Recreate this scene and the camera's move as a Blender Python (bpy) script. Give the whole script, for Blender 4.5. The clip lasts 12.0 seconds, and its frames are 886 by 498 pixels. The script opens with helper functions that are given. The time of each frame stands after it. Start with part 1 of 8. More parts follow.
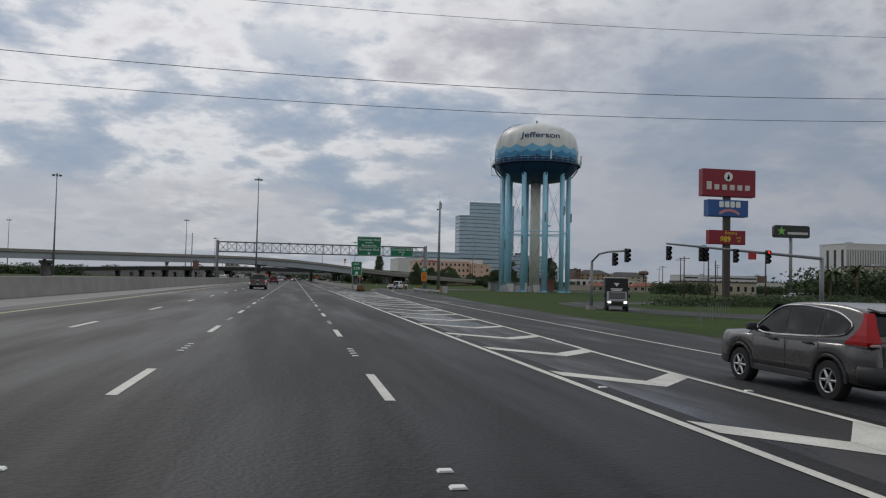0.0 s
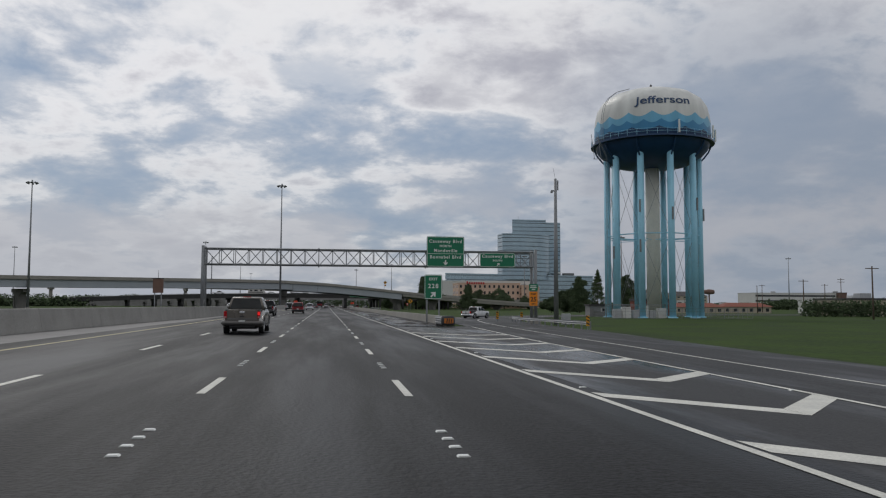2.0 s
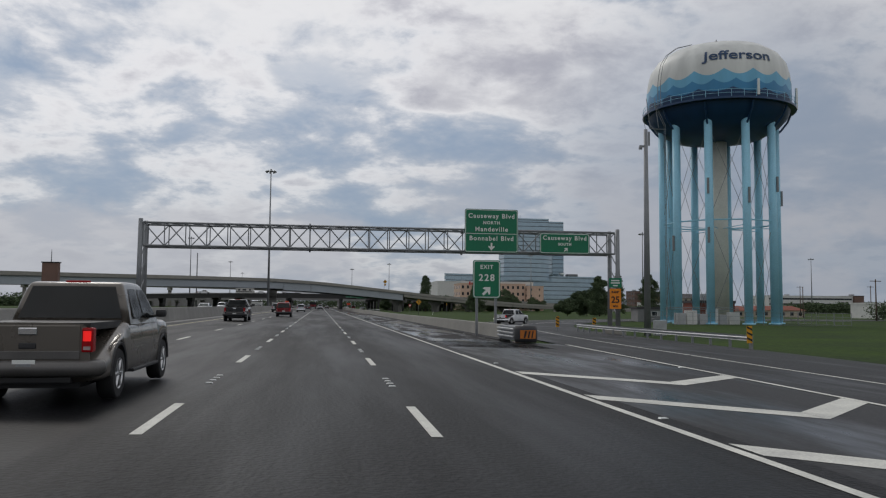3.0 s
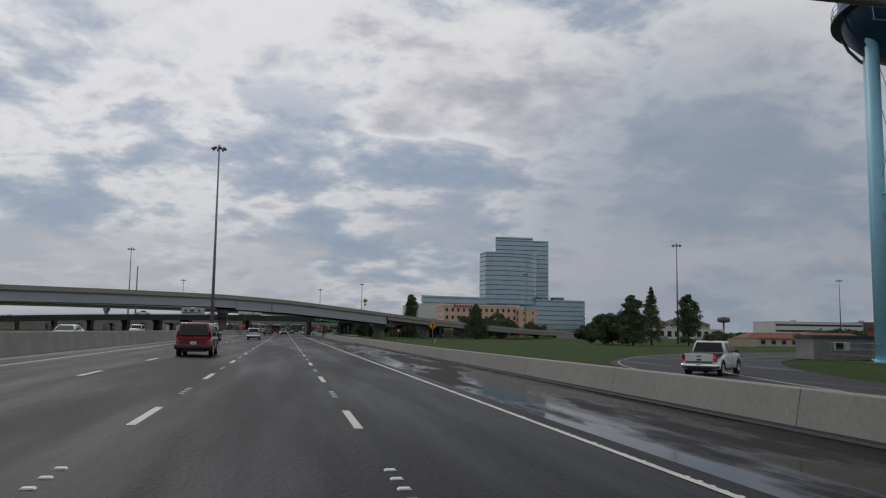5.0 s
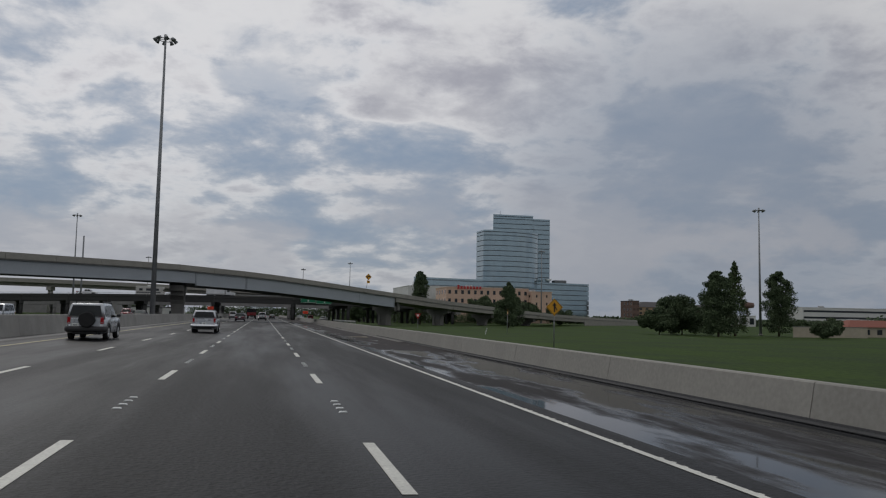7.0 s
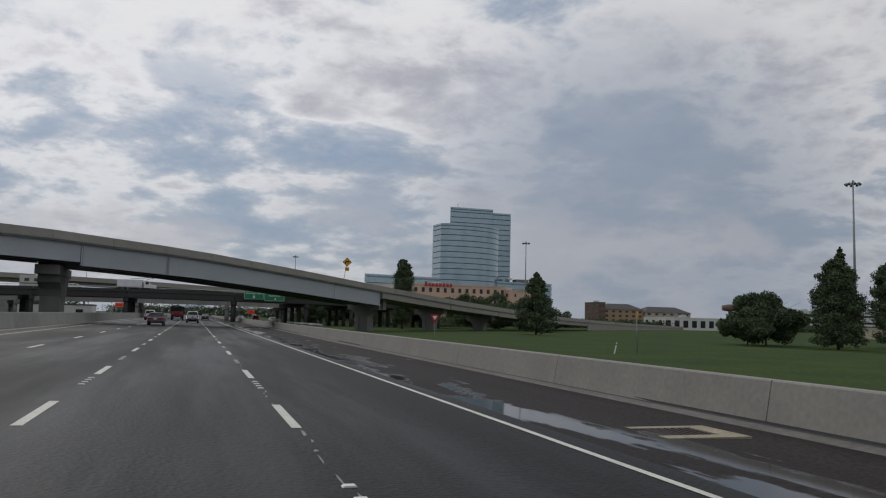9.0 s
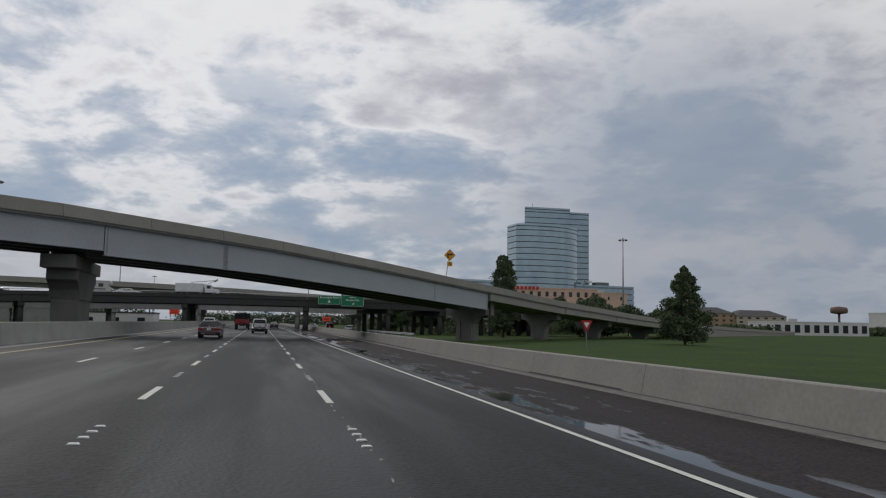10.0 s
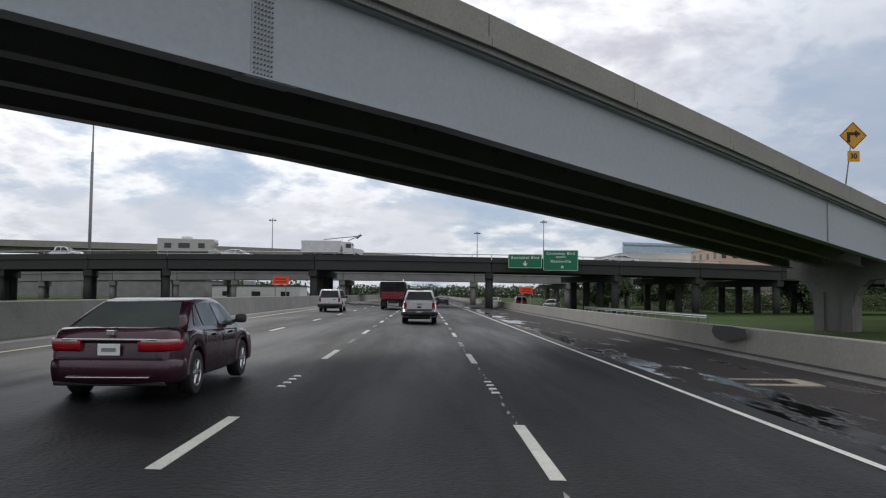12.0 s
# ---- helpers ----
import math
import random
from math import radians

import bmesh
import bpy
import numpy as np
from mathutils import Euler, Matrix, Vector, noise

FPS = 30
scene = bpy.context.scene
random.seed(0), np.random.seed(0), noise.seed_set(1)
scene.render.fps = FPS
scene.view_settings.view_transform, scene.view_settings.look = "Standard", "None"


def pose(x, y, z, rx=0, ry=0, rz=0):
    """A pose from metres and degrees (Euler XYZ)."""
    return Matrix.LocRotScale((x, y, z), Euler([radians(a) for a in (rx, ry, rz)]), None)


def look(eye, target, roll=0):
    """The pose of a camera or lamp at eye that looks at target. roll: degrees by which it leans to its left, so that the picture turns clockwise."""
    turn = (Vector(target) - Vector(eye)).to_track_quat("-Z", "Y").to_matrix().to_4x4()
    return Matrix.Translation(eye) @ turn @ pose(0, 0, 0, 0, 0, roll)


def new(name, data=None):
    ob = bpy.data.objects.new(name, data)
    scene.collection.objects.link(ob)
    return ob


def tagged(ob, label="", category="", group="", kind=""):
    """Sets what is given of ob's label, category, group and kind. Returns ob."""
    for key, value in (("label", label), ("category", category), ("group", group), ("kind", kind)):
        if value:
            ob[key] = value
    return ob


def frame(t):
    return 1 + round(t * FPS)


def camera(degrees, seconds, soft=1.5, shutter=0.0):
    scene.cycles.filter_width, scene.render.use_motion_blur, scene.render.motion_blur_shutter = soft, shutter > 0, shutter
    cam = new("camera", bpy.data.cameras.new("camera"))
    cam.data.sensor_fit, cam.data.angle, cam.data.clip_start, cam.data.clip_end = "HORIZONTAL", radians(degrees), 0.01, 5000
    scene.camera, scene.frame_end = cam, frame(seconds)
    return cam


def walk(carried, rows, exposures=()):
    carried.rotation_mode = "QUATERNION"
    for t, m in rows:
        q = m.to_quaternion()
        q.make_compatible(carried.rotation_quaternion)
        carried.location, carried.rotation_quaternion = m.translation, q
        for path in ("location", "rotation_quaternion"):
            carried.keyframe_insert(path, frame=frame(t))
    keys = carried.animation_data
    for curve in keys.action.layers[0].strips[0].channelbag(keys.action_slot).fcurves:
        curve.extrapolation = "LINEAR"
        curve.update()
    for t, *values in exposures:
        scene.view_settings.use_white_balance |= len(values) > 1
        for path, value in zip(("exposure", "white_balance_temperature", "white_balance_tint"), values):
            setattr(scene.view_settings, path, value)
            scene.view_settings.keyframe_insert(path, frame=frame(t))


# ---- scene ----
cam = camera(58.2, 12.0, 1.2)
PATH = [
    (0, (0.470, -11.042, 1.634), (0.8352, -9.0775, 1.7140), 1.29),
    (0.5, (0.477, 3.259, 1.608), (0.8257, 5.2254, 1.7155), 1.28),
    (1, (0.423, 17.516, 1.609), (0.7543, 19.4846, 1.7289), 0.88),
    (1.5, (0.369, 31.878, 1.611), (0.6709, 33.8497, 1.7542), 0.37),
    (2, (0.322, 46.451, 1.612), (0.6106, 48.4251, 1.7514), 0.17),
    (2.5, (0.344, 61.055, 1.642), (0.6512, 63.0284, 1.7478), 0.46),
    (2.7, (0.318, 66.713, 1.612), (0.6140, 68.6874, 1.7295), 0.46),
    (4.3, (0.482, 112.634, 1.630), (0.8466, 114.5891, 1.8399), 0.94),
    (4.5, (0.492, 118.405, 1.608), (0.8553, 120.3608, 1.8127), 0.97),
    (5, (0.542, 132.588, 1.606), (0.9259, 134.5397, 1.8125), 0.75),
    (5.5, (0.543, 146.978, 1.631), (0.9282, 148.9288, 1.8434), 0.53),
    (6, (0.479, 161.292, 1.608), (0.8777, 163.2421, 1.8019), 0.86),
    (6.5, (0.473, 175.105, 1.608), (0.8660, 177.0566, 1.7970), 0.69),
    (7, (0.424, 188.452, 1.623), (0.8595, 190.3965, 1.7924), 1.03),
    (7.2, (0.414, 193.996, 1.610), (0.8724, 195.9376, 1.7484), 0.87),
    (8.8, (0.361, 238.413, 1.611), (0.9328, 240.3208, 1.7891), 1.07),
    (9, (0.311, 244.191, 1.580), (0.9027, 246.0929, 1.7557), 1.41),
    (9.5, (0.338, 258.797, 1.571), (0.9207, 260.7016, 1.7491), 1.50),
    (10, (0.377, 273.071, 1.611), (0.8173, 275.0129, 1.7982), 0.97),
    (10.5, (0.424, 287.617, 1.616), (0.7465, 289.5843, 1.7778), 1.14),
    (11, (0.531, 302.094, 1.607), (0.7295, 304.0807, 1.7267), 0.75),
    (11.5, (0.560, 316.622, 1.649), (0.6587, 318.6161, 1.7699), 0.07),
    (12, (0.605, 331.107, 1.643), (0.6491, 333.1033, 1.7560), 0.45),
]
walk(cam, [(t, look(eye, target, roll)) for t, eye, target, roll in PATH],
     exposures=[(0.0, -0.22), (2.5, -0.20), (4.5, -0.28), (7.0, -0.44), (9.0, -0.25), (10.5, -0.22), (11.2, -0.14), (11.6, 0.04), (12.0, 0.34)])

# ---- world and light ----


def ramp_pos(node, stops):
    el = node.color_ramp.elements
    while len(el) < len(stops):
        el.new(0.5)
    for e, (p, c) in zip(el, stops):
        e.position, e.color = p, (*c, 1)


world = bpy.data.worlds.new("overcast_sky")
scene.world = world
world.use_nodes = True


def build_sky():
    nt = world.node_tree
    nt.nodes.clear()
    N, L = nt.nodes.new, nt.links.new
    out, bg = N("ShaderNodeOutputWorld"), N("ShaderNodeBackground")
    L(bg.outputs[0], out.inputs[0])
    sky = N("ShaderNodeTexSky")
    sky.sky_type, sky.sun_disc = "NISHITA", False
    sky.sun_elevation, sky.sun_rotation = radians(41), radians(-17)
    tint = N("ShaderNodeMix")
    tint.data_type, tint.blend_type, tint.inputs[0].default_value = "RGBA", "MULTIPLY", 1.0
    L(sky.outputs[0], tint.inputs[6])
    tint.inputs[7].default_value = (0.10, 0.10, 0.10, 1)
    co, sep = N("ShaderNodeTexCoord"), N("ShaderNodeSeparateXYZ")
    L(co.outputs["Generated"], sep.inputs[0])

    def math_node(op, a, b=None):
        n = N("ShaderNodeMath")
        n.operation = op
        for k, v in enumerate((a, b)):
            if v is None:
                continue
            if isinstance(v, (int, float)):
                n.inputs[k].default_value = v
            else:
                L(v, n.inputs[k])
        return n.outputs[0]

    # the cloud deck lies in a flat layer, so it draws together towards the horizon
    up = math_node("MAXIMUM", sep.outputs[2], 0.0)
    den = math_node("ADD", up, 0.26)
    px, py = math_node("DIVIDE", sep.outputs[0], den), math_node("DIVIDE", sep.outputs[1], den)
    vec = N("ShaderNodeCombineXYZ")
    L(px, vec.inputs[0]), L(py, vec.inputs[1])
    vec.inputs[2].default_value = SKY_SEED

    def clouds(scale, detail, rough, dist, low, high):
        n = N("ShaderNodeTexNoise")
        n.inputs["Scale"].default_value, n.inputs["Detail"].default_value = scale, detail
        n.inputs["Roughness"].default_value, n.inputs["Distortion"].default_value = rough, dist
        L(vec.outputs[0], n.inputs["Vector"])
        r = N("ShaderNodeMapRange")
        r.interpolation_type = "SMOOTHSTEP"
        r.inputs[1].default_value, r.inputs[2].default_value = low, high
        L(n.outputs[0], r.inputs[0])
        return r.outputs[0]

    def mix(fac, a, b):
        n = N("ShaderNodeMix")
        n.data_type = "RGBA"
        for k, v in ((0, fac), (6, a), (7, b)):
            if isinstance(v, tuple):
                n.inputs[k].default_value = (*v, 1)
            elif isinstance(v, float):
                n.inputs[k].default_value = v
            else:
                L(v, n.inputs[k])
        return n.outputs[2]

    def fbm(scale, detail, rough, dist):
        n = N("ShaderNodeTexNoise")
        n.inputs["Scale"].default_value, n.inputs["Detail"].default_value = scale, detail
        n.inputs["Roughness"].default_value, n.inputs["Distortion"].default_value = rough, dist
        L(vec.outputs[0], n.inputs["Vector"])
        return n.outputs[0]

    # thickness of the deck: broad banks, ragged heaps and fine tufts
    thick = math_node("ADD", math_node("ADD", math_node("MULTIPLY", fbm(1.1, 3, 0.5, 0.3), 0.38), math_node("MULTIPLY", fbm(3.2, 12, 0.56, 0.2), 0.48)), math_node("MULTIPLY", fbm(11.0, 8, 0.60, 0.2), 0.14))
    lift = N("ShaderNodeMapRange")
    lift.inputs[1].default_value, lift.inputs[2].default_value = 0.37, 0.63
    L(thick, lift.inputs[0])
    deck = N("ShaderNodeValToRGB")
    deck.color_ramp.interpolation = "B_SPLINE"
    ramp_pos(deck, ((0.0, (0.245, 0.335, 0.475)), (0.26, (0.325, 0.40, 0.515)), (0.42, (0.49, 0.525, 0.595)), (0.56, (0.91, 0.90, 0.905)), (0.68, (0.75, 0.74, 0.765)), (0.84, (0.51, 0.505, 0.55)), (1.0, (0.44, 0.435, 0.485))))
    L(lift.outputs[0], deck.inputs[0])
    puffs = mix(0.10, deck.outputs[0], tint.outputs[2])
    # towards the hidden sun the deck is thinner and whiter
    high = N("ShaderNodeMapRange")
    high.interpolation_type = "SMOOTHSTEP"
    high.inputs[1].default_value, high.inputs[2].default_value = 0.16, 0.42
    L(sep.outputs[2], high.inputs[0])
    fine = clouds(4.6, 10, 0.60, 0.25, 0.38, 0.60)
    bright = mix(math_node("MULTIPLY", high.outputs[0], fine), puffs, (0.84, 0.84, 0.86))
    # a smooth grey-blue rain veil hangs in the north-east
    rain, rain_r = N("ShaderNodeVectorMath"), N("ShaderNodeMapRange")
    rain.operation = "DOT_PRODUCT"
    rain.inputs[1].default_value = RAIN_WAY
    L(co.outputs["Generated"], rain.inputs[0]), L(rain.outputs["Value"], rain_r.inputs[0])
    rain_r.interpolation_type = "SMOOTHSTEP"
    rain_r.inputs[1].default_value, rain_r.inputs[2].default_value, rain_r.inputs[4].default_value = 0.945, 0.995, 0.75
    bright = mix(rain_r.outputs[0], bright, (0.34, 0.395, 0.49))
    haze = N("ShaderNodeMapRange")
    haze.inputs[1].default_value, haze.inputs[2].default_value = 0.0, 0.22
    haze.inputs[3].default_value, haze.inputs[4].default_value = 0.55, 0.0
    L(up, haze.inputs[0])
    # heaped clouds standing low over the horizon
    heap, hm, hr = N("ShaderNodeTexNoise"), N("ShaderNodeMapping"), N("ShaderNodeMapRange")
    hm.inputs["Scale"].default_value, hm.inputs["Location"].default_value = (5.0, 5.0, 11.0), (0.3, 1.7, 0.2)
    L(co.outputs["Generated"], hm.inputs[0]), L(hm.outputs[0], heap.inputs["Vector"])
    heap.inputs["Scale"].default_value, heap.inputs["Detail"].default_value, heap.inputs["Roughness"].default_value = 1.0, 8, 0.55
    hr.interpolation_type = "SMOOTHSTEP"
    hr.inputs[1].default_value, hr.inputs[2].default_value = 0.46, 0.58
    L(heap.outputs[0], hr.inputs[0])
    band = N("ShaderNodeMapRange")
    band.interpolation_type = "SMOOTHSTEP"
    band.inputs[1].default_value, band.inputs[2].default_value, band.inputs[3].default_value, band.inputs[4].default_value = 0.07, 0.21, 0.72, 0.0
    L(up, band.inputs[0])
    low = mix(math_node("MULTIPLY", hr.outputs[0], band.outputs[0]), bright, (0.59, 0.58, 0.61))
    hazed = mix(haze.outputs[0], low, (0.345, 0.402, 0.485))
    # cloud is brightest round the hidden sun and duller away from it
    dot = N("ShaderNodeVectorMath")
    dot.operation = "DOT_PRODUCT"
    dot.inputs[1].default_value = SUN_WAY
    L(co.outputs["Generated"], dot.inputs[0])
    glow_r = N("ShaderNodeMapRange")
    glow_r.interpolation_type = "SMOOTHSTEP"
    glow_r.inputs[1].default_value, glow_r.inputs[2].default_value = 0.45, 1.0
    glow_r.inputs[3].default_value, glow_r.inputs[4].default_value = 0.88, 1.10
    L(dot.outputs["Value"], glow_r.inputs[0])
    final = N("ShaderNodeVectorMath")
    final.operation = "SCALE"
    L(hazed, final.inputs[0]), L(glow_r.outputs[0], final.inputs["Scale"])
    L(final.outputs[0], bg.inputs[0])
    bg.inputs[1].default_value = 1.0


SKY_SEED = 7.3
SUN_WAY = Vector((-0.22, 0.72, 0.66)).normalized()
RAIN_WAY = Vector((0.50, 0.86, 0.10)).normalized()
build_sky()
sun = new("sun", bpy.data.lights.new("sun", "SUN"))
sun.data.energy, sun.data.angle, sun.data.color = 0.6, radians(14), (1.0, 0.96, 0.9)
sun.matrix_world = look(SUN_WAY * 300, (0, 0, 0))

# ---- materials ----


def material(name, base, rough=0.7, metal=0.0, vary=0.12, scale=3.0, fine=40.0, bump=0.0, spec=0.5, alt=None, rand=0.0):
    """A surface with broad stains, fine grain and relief; sizes in 1/m."""
    m = bpy.data.materials.new(name)
    m.use_nodes = True
    nt = m.node_tree
    N, L = nt.nodes.new, nt.links.new
    b = nt.nodes["Principled BSDF"]
    b.inputs["Metallic"].default_value, b.inputs["Specular IOR Level"].default_value = metal, spec
    co = N("ShaderNodeTexCoord")
    big, small = N("ShaderNodeTexNoise"), N("ShaderNodeTexNoise")
    for n, s, d in ((big, scale, 5), (small, fine, 3)):
        n.inputs["Scale"].default_value, n.inputs["Detail"].default_value = s, d
        L(co.outputs["Object"], n.inputs["Vector"])
    add = N("ShaderNodeMath")
    add.operation = "ADD"
    L(big.outputs[0], add.inputs[0]), L(small.outputs[0], add.inputs[1])
    last = add.outputs[0]
    if rand:
        info, mul, plus = N("ShaderNodeObjectInfo"), N("ShaderNodeMath"), N("ShaderNodeMath")
        mul.operation, mul.inputs[1].default_value = "MULTIPLY", rand
        L(info.outputs["Random"], mul.inputs[0])
        L(mul.outputs[0], plus.inputs[0]), L(last, plus.inputs[1])
        last = plus.outputs[0]
    r = N("ShaderNodeMapRange")
    r.inputs[1].default_value, r.inputs[2].default_value = 0.65, 1.35 + rand
    L(last, r.inputs[0])
    mx = N("ShaderNodeMix")
    mx.data_type = "RGBA"
    lo = tuple(max(0.0, c * (1 - vary)) for c in base)
    hi = alt or tuple(min(1.0, c * (1 + vary)) for c in base)
    mx.inputs[6].default_value, mx.inputs[7].default_value = (*lo, 1), (*hi, 1)
    L(r.outputs[0], mx.inputs[0]), L(mx.outputs[2], b.inputs["Base Color"])
    rr = N("ShaderNodeMapRange")
    rr.inputs[1].default_value, rr.inputs[2].default_value = 0.3, 0.7
    rr.inputs[3].default_value, rr.inputs[4].default_value = max(0.02, rough - 0.08), min(1.0, rough + 0.08)
    L(big.outputs[0], rr.inputs[0]), L(rr.outputs[0], b.inputs["Roughness"])
    if bump:
        bp = N("ShaderNodeBump")
        bp.inputs["Strength"].default_value, bp.inputs["Distance"].default_value = min(1.0, bump), 0.02
        L(small.outputs[0], bp.inputs["Height"]), L(bp.outputs[0], b.inputs["Normal"])
    return m


def wet_asphalt(name, dry, wet, low, high, scale, rough_dry, rough_wet, stretch=0.25, film=0.06, tracks=False, spec=0.5, edge=None):
    """Asphalt with damp or standing water in long patches along the road."""
    m = bpy.data.materials.new(name)
    m.use_nodes = True
    nt = m.node_tree
    N, L = nt.nodes.new, nt.links.new
    b = nt.nodes["Principled BSDF"]
    co, mp = N("ShaderNodeTexCoord"), N("ShaderNodeMapping")
    mp.inputs["Scale"].default_value = (1, stretch, 1)
    L(co.outputs["Object"], mp.inputs[0])
    pool, grain, stain = N("ShaderNodeTexNoise"), N("ShaderNodeTexNoise"), N("ShaderNodeTexNoise")
    for n, s, d, v in ((pool, scale, 6, mp.outputs[0]), (grain, 15, 8, co.outputs["Object"]), (stain, 0.9, 6, mp.outputs[0])):
        n.inputs["Scale"].default_value, n.inputs["Detail"].default_value = s, d
        L(v, n.inputs["Vector"])
    pool.inputs["Detail"].default_value, pool.inputs["Roughness"].default_value = 10, 0.60
    mask = N("ShaderNodeMapRange")
    mask.interpolation_type = "SMOOTHSTEP"
    mask.inputs[1].default_value, mask.inputs[2].default_value = low, high
    if edge:
        # water gathers towards one side of the sheet
        ex, er, sb = N("ShaderNodeSeparateXYZ"), N("ShaderNodeMapRange"), N("ShaderNodeMath")
        L(co.outputs["Object"], ex.inputs[0]), L(ex.outputs[0], er.inputs[0])
        er.inputs[1].default_value, er.inputs[2].default_value, er.inputs[3].default_value, er.inputs[4].default_value = edge[0], edge[1], 0.0, 0.16
        sb.operation = "SUBTRACT"
        L(pool.outputs[0], sb.inputs[0]), L(er.outputs[0], sb.inputs[1]), L(sb.outputs[0], mask.inputs[0])
    else:
        L(pool.outputs[0], mask.inputs[0])
    g = N("ShaderNodeMapRange")
    g.inputs[1].default_value, g.inputs[2].default_value, g.inputs[3].default_value, g.inputs[4].default_value = 0.38, 0.62, 0.15 if tracks else 0.45, 1.9 if tracks else 1.55
    L(grain.outputs[0], g.inputs[0])
    st = N("ShaderNodeMapRange")
    st.inputs[1].default_value, st.inputs[2].default_value, st.inputs[3].default_value, st.inputs[4].default_value = 0.3, 0.7, 0.8, 1.2
    L(stain.outputs[0], st.inputs[0])
    mul = N("ShaderNodeMath")
    mul.operation = "MULTIPLY"
    L(g.outputs[0], mul.inputs[0]), L(st.outputs[0], mul.inputs[1])
    b.inputs["Specular IOR Level"].default_value = spec
    if tracks:
        # tyres have worn two darker bands into each lane
        sx, w1, w2, w3 = N("ShaderNodeSeparateXYZ"), N("ShaderNodeMath"), N("ShaderNodeMath"), N("ShaderNodeMapRange")
        L(co.outputs["Object"], sx.inputs[0])
        w1.operation, w1.inputs[1].default_value = "MULTIPLY", 2 * math.pi / 1.83
        w2.operation = "COSINE"
        L(sx.outputs[0], w1.inputs[0]), L(w1.outputs[0], w2.inputs[0]), L(w2.outputs[0], w3.inputs[0])
        w3.inputs[1].default_value, w3.inputs[2].default_value, w3.inputs[3].default_value, w3.inputs[4].default_value = -1, 1, 0.86, 1.12
        m2 = N("ShaderNodeMath")
        m2.operation = "MULTIPLY"
        L(mul.outputs[0], m2.inputs[0]), L(w3.outputs[0], m2.inputs[1])
        mul = m2
    c1, c2 = N("ShaderNodeMix"), N("ShaderNodeVectorMath")
    c1.data_type = "RGBA"
    c1.inputs[6].default_value, c1.inputs[7].default_value = (*dry, 1), (*wet, 1)
    L(mask.outputs[0], c1.inputs[0])
    c2.operation = "SCALE"
    L(c1.outputs[2], c2.inputs[0]), L(mul.outputs[0], c2.inputs["Scale"])
    L(c2.outputs[0], b.inputs["Base Color"])
    r = N("ShaderNodeMapRange")
    r.inputs[3].default_value, r.inputs[4].default_value = rough_dry, rough_wet
    L(mask.outputs[0], r.inputs[0]), L(r.outputs[0], b.inputs["Roughness"])
    bp, inv = N("ShaderNodeBump"), N("ShaderNodeMapRange")
    inv.inputs[3].default_value, inv.inputs[4].default_value = 1.0 if tracks else 0.5, film
    L(mask.outputs[0], inv.inputs[0]), L(inv.outputs[0], bp.inputs["Strength"])
    bp.inputs["Distance"].default_value = 0.022 if tracks else 0.012
    L(grain.outputs[0], bp.inputs["Height"]), L(bp.outputs[0], b.inputs["Normal"])
    return m


